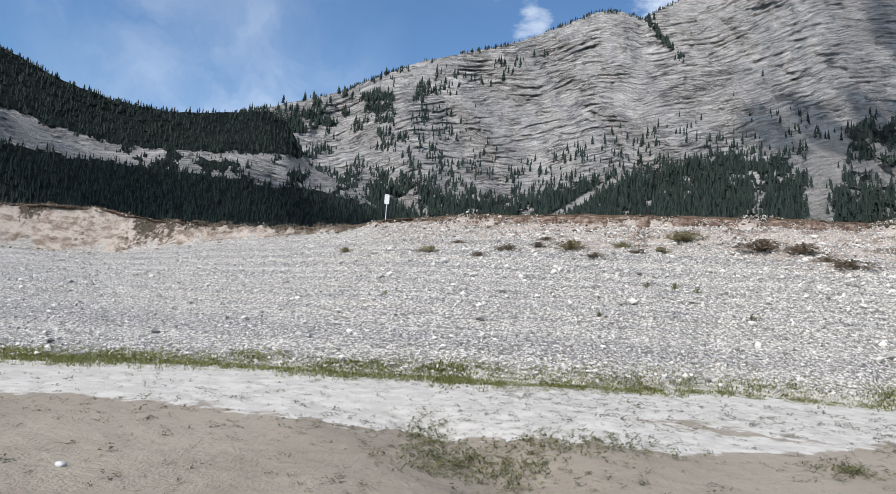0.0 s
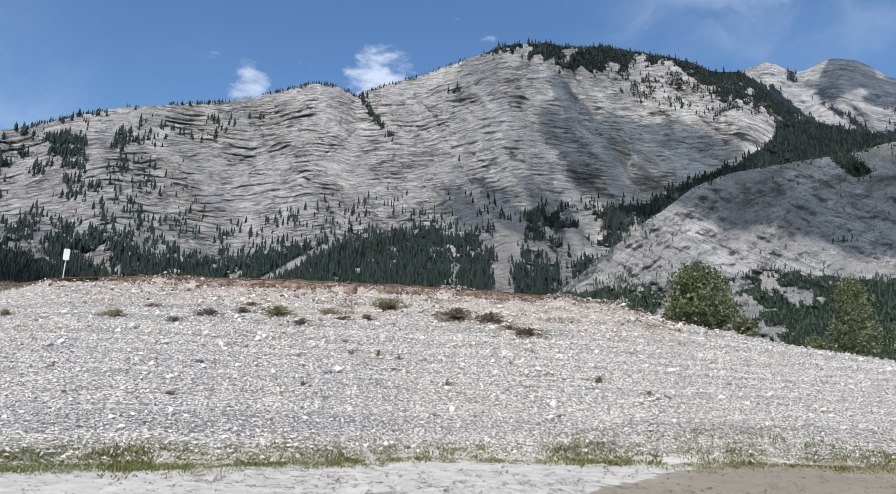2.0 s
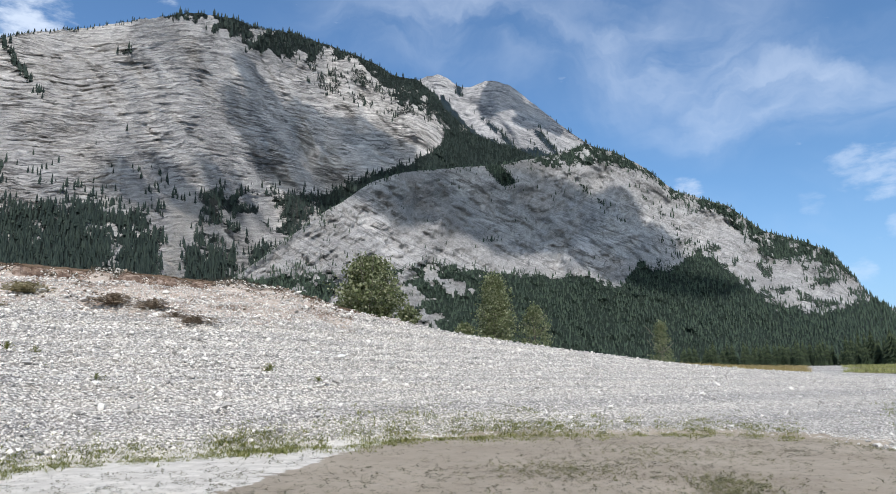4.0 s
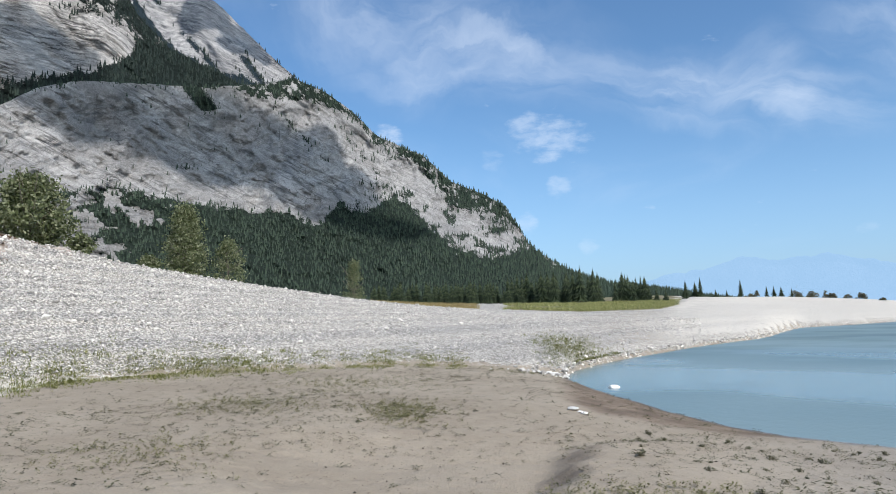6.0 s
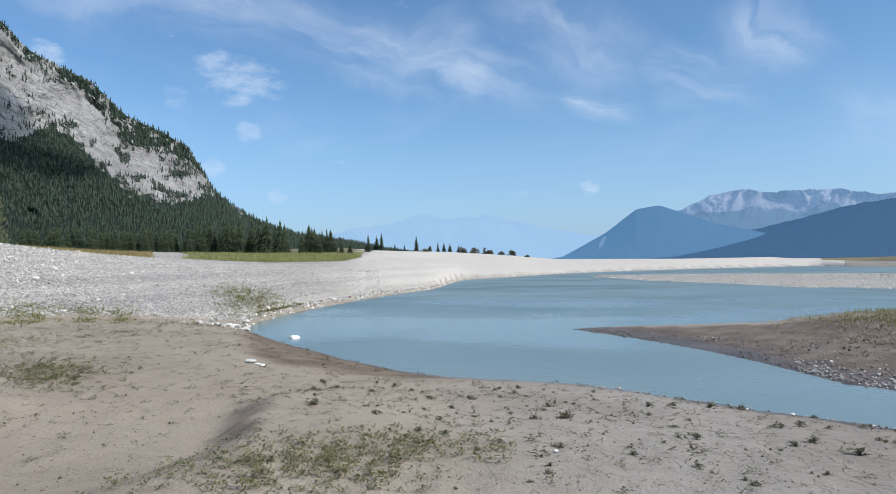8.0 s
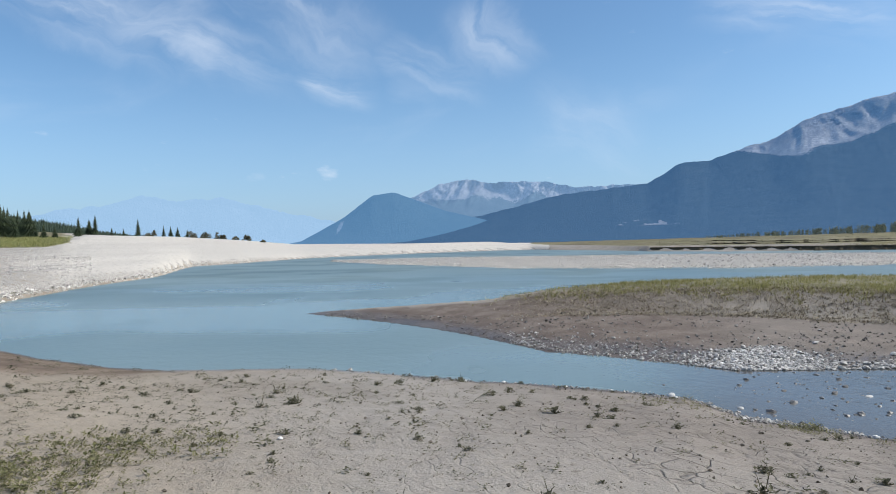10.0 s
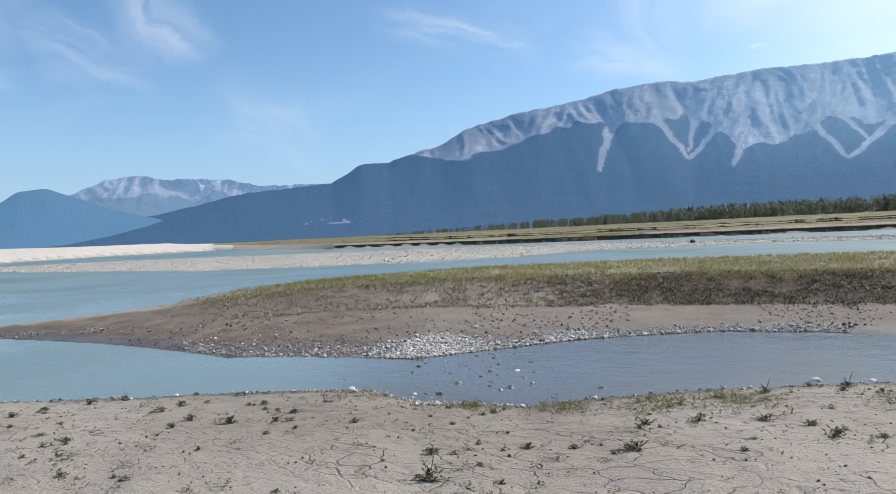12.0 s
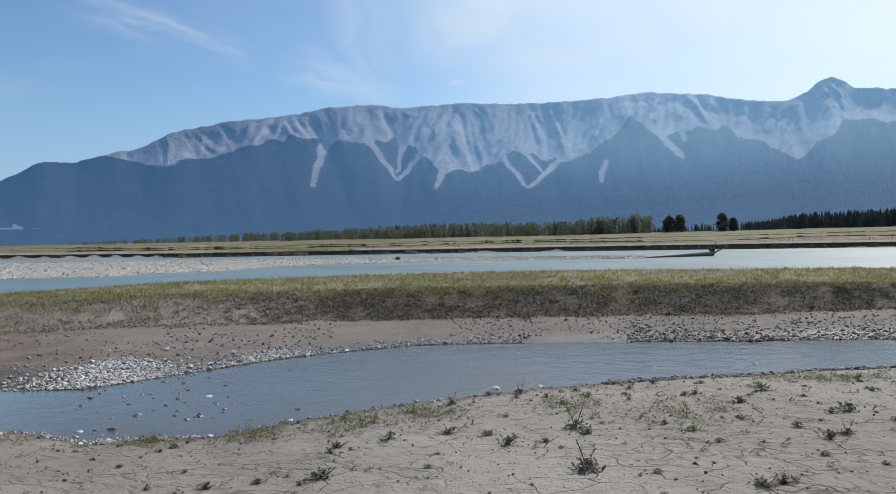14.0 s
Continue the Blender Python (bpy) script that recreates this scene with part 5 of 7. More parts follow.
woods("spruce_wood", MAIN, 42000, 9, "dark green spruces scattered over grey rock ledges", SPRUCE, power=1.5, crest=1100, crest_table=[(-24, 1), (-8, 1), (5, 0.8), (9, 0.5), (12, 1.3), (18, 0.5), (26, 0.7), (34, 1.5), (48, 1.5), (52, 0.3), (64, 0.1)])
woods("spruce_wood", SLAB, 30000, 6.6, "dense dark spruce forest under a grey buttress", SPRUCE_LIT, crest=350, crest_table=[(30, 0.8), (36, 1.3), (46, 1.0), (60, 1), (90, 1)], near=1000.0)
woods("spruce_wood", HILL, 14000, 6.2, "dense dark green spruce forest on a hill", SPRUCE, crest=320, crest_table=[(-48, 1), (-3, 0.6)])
woods("spruce_wood", PEAK, 5000, 12, "dark spruces on a high rocky saddle", SPRUCE)

# ---- helpers for things ----
def part(name, V, F, material, parent, label="", smooth=False):
    ob = mesh_object(name, V, F, material, smooth, parent)
    return tagged(ob, label) if label else ob


def empty(name, x, y, z, label, category, group=""):
    ob = new(name)
    ob.location = (x, y, z)
    return tagged(ob, label, category, group)


def angle_of(x, y):
    a = np.degrees(np.arctan2(x - OX, y - OY))
    return np.where(a < -75, a + 360, a)


def gz(x, y):
    """Height of the ground under points."""
    x, y = np.atleast_1d(np.asarray(x, float)), np.atleast_1d(np.asarray(y, float))
    return ground_at(angle_of(x, y), np.hypot(x - OX, y - OY), False)[2]


def at_angle(a, r):
    a, r = np.asarray(a, float), np.asarray(r, float)
    return OX + r * np.sin(np.radians(a)), OY + r * np.cos(np.radians(a))


def on_slope(a, el, r0=12.0, r1=70.0):
    """The first point out along a compass angle whose ground stands at that elevation from the eye."""
    r = np.linspace(r0, r1, 600)
    x, y, z, _ = ground_at(np.full_like(r, a), r, False)
    k = int(np.argmax((z - EYE_Z) / r >= math.tan(radians(el))))
    return float(x[k]), float(y[k]), float(z[k])


def stone_shape(seed, flat=0.65, rough=0.16):
    """A worn stone about 1 across: a shrunken, uneven twenty-sided lump."""
    g = np.random.default_rng(seed)
    p = (1 + 5 ** 0.5) / 2
    V = np.array([(-1, p, 0), (1, p, 0), (-1, -p, 0), (1, -p, 0), (0, -1, p), (0, 1, p), (0, -1, -p), (0, 1, -p), (p, 0, -1), (p, 0, 1), (-p, 0, -1), (-p, 0, 1)])
    V = V / np.linalg.norm(V[0]) * 0.5 * (1 + g.normal(0, rough, (12, 1)))
    F = np.array([(0, 11, 5), (0, 5, 1), (0, 1, 7), (0, 7, 10), (0, 10, 11), (1, 5, 9), (5, 11, 4), (11, 10, 2), (10, 7, 6), (7, 1, 8),
                  (3, 9, 4), (3, 4, 2), (3, 2, 6), (3, 6, 8), (3, 8, 9), (4, 9, 5), (2, 4, 11), (6, 2, 10), (8, 6, 7), (9, 8, 1)])
    return V * (1, 0.8, flat), F


def pebble_shape(seed):
    """A small angular stone, about 1 across, of eight faces."""
    g = np.random.default_rng(seed)
    V = np.array([(0.45, 0, 0.05), (0, 0.42, 0.05), (-0.45, 0, 0.05), (0, -0.42, 0.05), (0.05, 0.03, 0.42), (0, 0, -0.3)]) + g.normal(0, 0.09, (6, 3))
    return V, np.array([(0, 1, 4), (1, 2, 4), (2, 3, 4), (3, 0, 4), (1, 0, 5), (2, 1, 5), (3, 2, 5), (0, 3, 5)])


def split(V, F, times=1):
    """Each triangle into four, for rounder boulders."""
    for _ in range(times):
        V, cache, out = [tuple(v) for v in V], {}, []

        def half(a, b):
            k = (min(a, b), max(a, b))
            if k not in cache:
                V.append(tuple((np.array(V[a]) + np.array(V[b])) / 2 * 1.06))
                cache[k] = len(V) - 1
            return cache[k]

        for a, b, c in F:
            ab, bc, ca = half(a, b), half(b, c), half(c, a)
            out += [(a, ab, ca), (ab, b, bc), (ca, bc, c), (ab, bc, ca)]
        F = np.array(out)
        V = np.array(V)
    return np.array(V), F


def stones(name, x, y, size, label, material, sink=0.2, fine=True):
    """Many loose stones joined, of three shapes."""
    z = gz(x, y)
    Vs, Fs, base = [], [], 0
    kind = rng.integers(0, 3, len(x))
    for k in range(3):
        m = kind == k
        V, F = pebble_shape(100 + k) if fine else stone_shape(100 + k)
        s = size[m][:, None] * rng.uniform(0.75, 1.25, (m.sum(), 3))
        P = np.stack([x[m], y[m], z[m] + size[m] * (0.30 - sink)], -1)
        v, f = spread(V, F, P, s, rng.uniform(0, 6.28, m.sum()))
        Vs.append(v)
        Fs.append(f + base)
        base += len(v)
    return tagged(mesh_object(name, np.concatenate(Vs), np.concatenate(Fs), material), label, "stones", kind="stuff")


def tuft_shape(seed, blades, tall, wide, lean=0.5, thick=0.035):
    """A tuft about `tall` high of bent, tapering blades."""
    g = np.random.default_rng(seed)
    V, F = [], []
    for _ in range(blades):
        a, b = g.uniform(0, 2 * math.pi), g.uniform(0, 2 * math.pi)
        x, y = wide * g.uniform(0, 1) ** 0.5 * math.cos(b), wide * g.uniform(0, 1) ** 0.5 * math.sin(b)
        h, q = tall * g.uniform(0.5, 1.0), lean * g.uniform(0.2, 1.0) * tall
        dx, dy, t = math.cos(a), math.sin(a), thick * tall * g.uniform(0.7, 1.4)
        k = len(V)
        V += [(x - dy * t, y + dx * t, 0), (x + dy * t, y - dx * t, 0), (x + dx * q * 0.4 + dy * t * 0.7, y + dy * q * 0.4 - dx * t * 0.7, h * 0.65),
              (x + dx * q * 0.4 - dy * t * 0.7, y + dy * q * 0.4 + dx * t * 0.7, h * 0.65), (x + dx * q, y + dy * q, h)]
        F += [(k, k + 1, k + 2), (k, k + 2, k + 3), (k + 3, k + 2, k + 4)]
    return np.array(V), np.array(F)


def weed_shape(seed, leaves, wide=0.5, tall=0.4, shoots=0, stems=True, rise=0.9):
    """A low bushy weed about 1 across: small leaves heaped on short stems, some upright shoots."""
    g = np.random.default_rng(seed)
    V, F = [], []

    def leaf(p, d, l, w):
        k = len(V)
        s = np.cross(d, (0.1, 0.2, 1))
        s = s / (np.linalg.norm(s) + 1e-6) * w
        tip, m = p + d * l, p + d * l * 0.5 + np.array((0, 0, 0.1 * l))
        V.extend([p, m + s, tip, m - s])
        F.extend([(k, k + 1, k + 2), (k, k + 2, k + 3)])

    arms = g.uniform(0, 2 * math.pi, 7)
    for i in range(leaves):
        a = arms[i % 7] + g.normal(0, 0.35)
        q = wide * g.uniform(0.0, 1.0) ** 1.3 * (0.6 + 0.4 * math.sin(arms[i % 7] * 5) ** 2)
        p = np.array((math.cos(a) * q, math.sin(a) * q, tall * g.uniform(0.02, 1.0) * (1 - (q / wide) ** 2 * 0.75)))
        if stems:
            k = len(V)
            V.extend([p, np.array((0, 0, 0.02)), p + np.array((0.012, -0.012, 0.012))])
            F.append((k, k + 1, k + 2))
        b = g.uniform(0, 2 * math.pi)
        leaf(p, np.array((math.cos(b), math.sin(b), g.uniform(-0.2, rise))), g.uniform(0.10, 0.20), g.uniform(0.03, 0.055))
    for _ in range(shoots):
        a, h = g.uniform(0, 2 * math.pi), g.uniform(0.5, 1.1)
        d = np.array((math.cos(a) * 0.35, math.sin(a) * 0.35, 1.0))
        leaf(np.zeros(3), d, h, 0.006)
        for j in range(7):
            b = g.uniform(0, 2 * math.pi)
            leaf(d * h * g.uniform(0.35, 1.0), np.array((math.cos(b), math.sin(b), 0.5)), g.uniform(0.07, 0.14), 0.03)
    return np.array(V), np.array(F)


def scatter(name, shapes, x, y, size, label, category, material, sink=0.01):
    z = gz(x, y)
    kind = rng.integers(0, len(shapes), len(x))
    Vs, Fs, base = [], [], 0
    for k, (V, F) in enumerate(shapes):
        m = kind == k
        s = size[m]
        v, f = spread(V, F, np.stack([x[m], y[m], z[m] - sink], -1), np.stack([s, s, s * rng.uniform(0.8, 1.25, m.sum())], -1), rng.uniform(0, 6.28, m.sum()))
        Vs.append(v)
        Fs.append(f + base)
        base += len(v)
    return tagged(mesh_object(name, np.concatenate(Vs), np.concatenate(Fs), material), label, category, kind="stuff")


def tube(points, radii, sides=7):
    """A bent tapering limb along points."""
    V, F = [], []
    P = [Vector(p) for p in points]
    for i, p in enumerate(P):
        d = (P[min(i + 1, len(P) - 1)] - P[max(i - 1, 0)]).normalized()
        s = d.cross(Vector((0.3, 0.9, 0.2))).normalized()
        t = d.cross(s)
        for k in range(sides):
            a = 2 * math.pi * k / sides
            V.append(p + (s * math.cos(a) + t * math.sin(a)) * radii[i])
    for i in range(len(P) - 1):
        for k in range(sides):
            a, b = i * sides + k, i * sides + (k + 1) % sides
            F.append((a, b, b + sides, a + sides))
    top = (len(P) - 1) * sides
    F += [(top, top + k, top + k + 1, top + k + 1) for k in range(1, sides - 1, 1)]
    tri = []
    for f in F:
        tri.append(f[:3])
        if f[2] != f[3]:
            tri.append((f[0], f[2], f[3]))
    return np.array([tuple(v) for v in V]), np.array(tri)


# ---- trees and bushes on and behind the bank ----
def leafy_tree(name, a, r, tall, wide, low, seed, label, clumps=230, cone=0.0, leaf=0.2, mat=None, group=""):
    g = np.random.default_rng(seed)
    x, y, z = on_ground(a, r)
    tree = empty(name, x, y, z - 0.05, label, "tree", group)
    bend = g.normal(0, 0.05 * tall, (4, 2))
    spine = [(bend[i, 0] * i / 3, bend[i, 1] * i / 3, tall * 0.30 * i) for i in range(4)]
    rad = 0.022 * tall
    V, F = tube(spine, [rad, rad * 0.8, rad * 0.5, rad * 0.15])
    part("trunk", V, F, BARK, tree, smooth=True)
    LV, LF = [], []
    for _ in range(9):
        h, b, l = g.uniform(0.12, 0.62) * tall, g.uniform(0, 6.28), wide * g.uniform(0.25, 0.48)
        e = np.array((math.cos(b) * l, math.sin(b) * l, h + l * g.uniform(0.5, 1.1)))
        m = np.array((math.cos(b) * l * 0.45, math.sin(b) * l * 0.45, h + l * 0.25))
        V, F = tube([(0, 0, h), m, e], [rad * 0.45, rad * 0.3, rad * 0.1], 5)
        part("limb", V, F, BARK, tree, smooth=True)
    P = []
    for _ in range(clumps):
        t = g.uniform(0, 1) ** 0.9
        half = 0.5 * wide * ((1 - t) ** 0.75 * cone + (1 - cone) * math.sin(math.pi * (0.16 + 0.80 * t)) ** 0.7)
        b, q = g.uniform(0, 6.28), g.uniform(0.25, 1.0) ** 0.5
        lump = 0.72 + 0.5 * noise.noise((math.cos(b) * 1.7 + seed, math.sin(b) * 1.7, t * 3.4))
        c = np.array((math.cos(b) * half * q * lump, math.sin(b) * half * q * lump, tall * (low + (0.98 - low) * t)))
        n = 26
        P.append(c + g.normal(0, 1, (n, 3)) * np.array((0.055, 0.055, 0.045)) * (0.5 * wide + 0.5 * tall))
    P = np.concatenate(P)
    d1, d2 = g.normal(0, 1, P.shape), g.normal(0, 1, P.shape)
    d1 /= np.linalg.norm(d1, axis=1)[:, None]
    d2 = np.cross(d1, d2)
    d2 /= np.linalg.norm(d2, axis=1)[:, None]
    s = leaf * g.uniform(0.6, 1.3, (len(P), 1))
    V = np.stack([P, P + d1 * s * 0.5 + d2 * s * 0.32, P + d1 * s, P + d1 * s * 0.5 - d2 * s * 0.32], 1).reshape(-1, 3)
    V[:, 2] = np.maximum(V[:, 2], 0.03)
    F = np.arange(len(V)).reshape(-1, 4)
    part("crown", V, F, mat or LEAF, tree)
    return tree


leafy_tree("willow_bush", 43.3, 42.5, 3.95, 4.9, 0.02, 3, "round leafy green willow bush at the gravel crest", 380)
leafy_tree("poplar_tree", 53.9, 58, 6.3, 4.2, 0.03, 5, "tall bushy green poplar sapling behind the gravel bank", 380, 0.45, 0.2)
leafy_tree("willow_bush", 57.2, 59, 4.1, 3.1, 0.02, 8, "thin grey-green willow bush beside a taller poplar", 130, 0.2, 0.17)
leafy_tree("willow_bush", 46.6, 42, 1.3, 1.8, 0.02, 12, "low pale green willow shoot at the gravel crest", 50)
leafy_tree("willow_bush", 51.2, 54, 1.6, 2.4, 0.02, 14, "low green willow shoot behind the gravel bank", 60)


def spruce_mesh(seed, tiers=11, sides=9, width=0.2):
    """Crown of a spruce 1 high: ragged drooping whorls."""
    g = np.random.default_rng(seed)
    V, F = [], []
    for k in range(tiers):
        t = k / (tiers - 1)
        z0, w = 0.05 + 0.86 * t, width * (1 - t) ** 0.85 + 0.012
        b = len(V)
        V.append((0, 0, min(z0 + 0.16 * (1 - 0.5 * t), 1.0)))
        for i in range(2 * sides):
            a = math.pi * (i + g.uniform(-0.3, 0.3)) / sides + k
            q = w * (g.uniform(0.8, 1.2) if i % 2 else g.uniform(0.35, 0.55))
            V.append((q * math.cos(a), q * math.sin(a), z0 - (0.035 if i % 2 else -0.02)))
        for i in range(2 * sides):
            F.append((b, b + 1 + i, b + 1 + (i + 1) % (2 * sides)))
    return np.array(V), np.array(F)


def spruce(seed, width, label, group, mat=SPRUCE):
    tree = empty("spruce_tree", 0, 0, 0, label, "tree", group)
    V, F = tube([(0, 0, 0), (0, 0, 0.5), (0, 0, 0.98)], [0.016, 0.010, 0.002], 6)
    part("trunk", V, F, BARK, tree)
    V, F = spruce_mesh(seed, 11, 9, width)
    part("crown", V, F, mat, tree)
    return tree


def set_tree(tree, a, r, tall, first):
    x, y, z = on_ground(a, r)
    m = pose(x, y, z - 0.1, 0, 0, rng.uniform(0, 360))
    tree.scale = (tall, tall, tall)
    if first:
        tree.matrix_basis = m @ Matrix.Diagonal((tall, tall, tall, 1))
        return tree
    return copy_thing(tree, m)


SPRUCE_KINDS = [spruce(21 + k, w, lab, "spruces behind the meadow", ROW_GREEN) for k, (w, lab) in
                enumerate(((0.27, "dark green spruce tree at the edge of the meadow"), (0.34, "bushy dark green spruce tree beside the meadow"), (0.20, "slim dark green spruce tree behind the meadow")))]
row = []
for _ in range(165):
    a = rng.uniform(68.5, 91.5)
    tall = np.interp(a, [68, 74, 80, 84, 88, 91.5], [6.5, 7.4, 8.4, 10.0, 10.5, 7.0]) * rng.uniform(0.6, 1.15)
    row.append((a, rng.uniform(205, 250), tall))
row += [(a, r, 1.15 * t) for a, r, t in [(94.2, 203, 4.9), (94.9, 205, 4.0), (95.3, 203, 5.0), (92.0, 205, 3.8), (92.7, 206, 3.0), (98.2, 214, 4.7), (97.2, 214, 2.0), (96.4, 213, 2.1), (100.0, 219, 3.1), (100.5, 219, 3.0),
        (101.0, 220, 2.7), (101.7, 220, 2.4)]]
for i, (a, r, tall) in enumerate(row):
    set_tree(SPRUCE_KINDS[i % 3], a, r, float(tall), i < 3)
leafy_tree("pine_tree", 67.2, 74, 4.4, 3.4, 0.04, 41, "open young grey-green pine behind the gravel crest", 130, 0.95, 0.16, LEAF)
for i, a in enumerate((101.9, 102.2, 102.9, 103.1, 103.9, 104.2, 104.4, 105.3, 106.1, 106.3, 107.4, 99.3, 98.9)):
    leafy_tree("shore_bush", a, 222, float(rng.uniform(0.6, 2.1)), float(rng.uniform(2.0, 4.6)), 0.02, 60 + i, "dark leafless-looking bush on the pale gravel bar", 26, 0.75, 0.25, WEED, "bushes on the gravel bar")

# ---- far woods across the water ----
def broadleaf_shape(seed):
    g = np.random.default_rng(seed)
    V, F = [], []
    for i in range(3):
        b = (i - 1) * 0.09
        k = len(V)
        V += [(b - 0.009, b * 0.5, 0), (b + 0.009, b * 0.5, 0), (b * 1.6, b, 0.8)]
        F.append((k, k + 1, k + 2))
    for _ in range(64):
        t = g.uniform(0.10, 1.0)
        w = 0.17 * math.sin(math.pi * (0.12 + 0.8 * t)) ** 0.6
        b, q = g.uniform(0, 6.28), g.uniform(0.3, 1.0)
        c = np.array((math.cos(b) * w * q, math.sin(b) * w * q, t * 0.94))
        d = g.normal(0, 0.05, (3, 3)) * (1, 1, 1.5)
        k = len(V)
        V += [c + d[0], c + d[1], c + d[2]]
        F.append((k, k + 1, k + 2))
    return np.array(V), np.array(F)


def far_wood(name, a, r, tall, shapes, label, mat):
    x, y = at_angle(a, r)
    z = gz(x, y)
    Vs, Fs, base = [], [], 0
    kind = rng.integers(0, len(shapes), len(a))
    for k, (V, F) in enumerate(shapes):
        m = kind == k
        w = tall[m] * rng.uniform(0.8, 1.3, m.sum())
        v, f = spread(V, F, np.stack([x[m], y[m], z[m] - 0.2], -1), np.stack([w, w, tall[m]], -1), rng.uniform(0, 6.28, m.sum()))
        Vs.append(v)
        Fs.append(f + base)
        base += len(v)
    return tagged(mesh_object(name, np.concatenate(Vs), np.concatenate(Fs), mat), label, "trees", kind="stuff")


# leaf colour raised to stand in for haze across the water
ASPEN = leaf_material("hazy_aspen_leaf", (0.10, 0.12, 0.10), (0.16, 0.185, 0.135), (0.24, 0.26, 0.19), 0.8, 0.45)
n = 900
fa = rng.uniform(143, 188.6, n)
ftop = np.interp(fa, [143, 154, 160, 168, 173, 182, 186, 188.6], [1.5, 5.0, 6.5, 8.0, 9.0, 9.0, 11.5, 11.5])
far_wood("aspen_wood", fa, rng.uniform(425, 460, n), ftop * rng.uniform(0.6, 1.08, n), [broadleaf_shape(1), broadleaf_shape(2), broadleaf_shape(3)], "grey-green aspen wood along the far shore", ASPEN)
n = 1700
fa = np.concatenate([rng.uniform(160, 181, 500), rng.uniform(181, 196, 250), rng.uniform(195.5, 210, n - 750)])
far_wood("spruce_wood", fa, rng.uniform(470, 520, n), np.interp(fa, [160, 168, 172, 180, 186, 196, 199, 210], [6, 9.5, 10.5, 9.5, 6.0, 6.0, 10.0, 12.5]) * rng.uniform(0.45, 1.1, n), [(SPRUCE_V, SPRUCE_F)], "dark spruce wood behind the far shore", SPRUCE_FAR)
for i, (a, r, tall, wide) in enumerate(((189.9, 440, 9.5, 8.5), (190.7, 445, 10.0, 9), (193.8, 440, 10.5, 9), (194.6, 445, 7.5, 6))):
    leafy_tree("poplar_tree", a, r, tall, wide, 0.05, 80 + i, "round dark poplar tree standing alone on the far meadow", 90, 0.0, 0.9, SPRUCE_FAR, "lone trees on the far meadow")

# ---- sign and boulders ----
def sign_post():
    x, y, z = on_ground(-6.4, 42.3)
    s = empty("sign_post", x, y, z, "white sheet sign on a thin steel post on the gravel crest", "sign")
    V, F = tube([(0, 0, -0.2), (0, 0, 1.0), (0, 0, 1.72)], [0.032, 0.032, 0.032], 8)
    part("post", V, F, STEEL, s)
    bm = bmesh.new()
    bmesh.ops.create_cube(bm, size=1.0, matrix=Matrix.LocRotScale((0, -0.045, 1.40), Euler((0, 0, radians(12))), (0.30, 0.014, 0.62)))
    bmesh.ops.bevel(bm, geom=[e for e in bm.edges if abs((e.verts[0].co - e.verts[1].co).y) > 0.008], offset=0.03, segments=2, affect="EDGES")
    me = bpy.data.meshes.new("panel")
    bm.to_mesh(me)
    bm.free()
    me.materials.append(SIGN_WHITE)
    tagged(new("panel", me), "white painted sheet metal panel").parent = s
    return s


sign_post()


def boulder(x, y, size, seed, label, flat=0.6, mat=STONE_ONE, group="", name="boulder", sink=0.2):
    size = size * (0.66 if name == "river_stone" and size < 0.6 else 1.0)
    V, F = stone_shape(seed, flat, 0.14)
    V, F = split(V, F, 2)
    V = V + 0.03 * np.array([noise.noise_vector(Vector(v) * 4 + Vector((seed, 0, 0))) for v in V])
    ob = mesh_object(name, V * size, F, mat, True)
    ob.location = (x, y, max(float(gz(x, y)[0]), -0.05) + size * flat * (0.5 - sink))
    ob.rotation_euler = (0, 0, seed * 1.7)
    return tagged(ob, label, "stone", group)


for a, el, size, lab in ((-1.4, 9.0, 0.34, "small white stone on the bank's top edge"), (4.6, 9.3, 1.1, "pale grey boulder behind the bank's turf edge")):
    x, y = at_angle(a, 41.5)
    boulder(float(x), float(y), size, int(size * 50), lab, 0.6)
SHORE = "white boulders at the waterline"
for i, (x, y, size) in enumerate(((24.9, 1.09, 0.52), (28.2, 3.45, 0.42), (28.7, 3.75, 0.30), (28.6, 3.05, 0.32), (13.9, 1.56, 0.24), (13.64, 1.33, 0.17), (13.8, 1.42, 0.12), (29.3, 3.1, 0.28), (28.4, 4.1, 0.24), (28.0, 3.2, 0.2), (29.1, 4.5, 0.18))):
    boulder(x, y, size, 200 + i, "white limestone boulder lying at the lake's edge", 0.36, group=SHORE)
for i, (x, y, size) in enumerate(((5.78, -10.58, 0.24), (7.48, -11.0, 0.18), (4.75, -10.26, 0.15), (5.6, -11.4, 0.12), (4.4, -10.5, 0.13), (6.6, -9.9, 0.12), (1.33, -11.49, 0.30), (0.6, -11.7, 0.2), (3.9, -9.2, 0.13))):
    boulder(x, y, size, 230 + i, "pale stone lying in the shallow grey channel", 0.6, STONE_ONE, "stones in the channel", "river_stone")
for i, (x, y, size) in enumerate(((7.5, -8.27, 0.20), (9.85, -6.85, 0.13), (10.2, -6.3, 0.12), (10.36, -6.34, 0.14), (6.5, -8.5, 0.22), (6.1, -8.4, 0.16), (7.2, -8.0, 0.12), (6.48, -1.83, 0.09), (4.6, -8.3, 0.14),
                                   (0.81, 8.4, 0.10), (-3.0, 5.6, 0.13), (8.9, -7.4, 0.11), (8.2, -7.7, 0.1), (18.0, 20.5, 0.55), (17.2, 20.9, 0.4))):
    boulder(x, y, size, 260 + i, "small white stone on the mud by the water", 0.6, STONE_ONE, "stones on the mud", "river_stone")
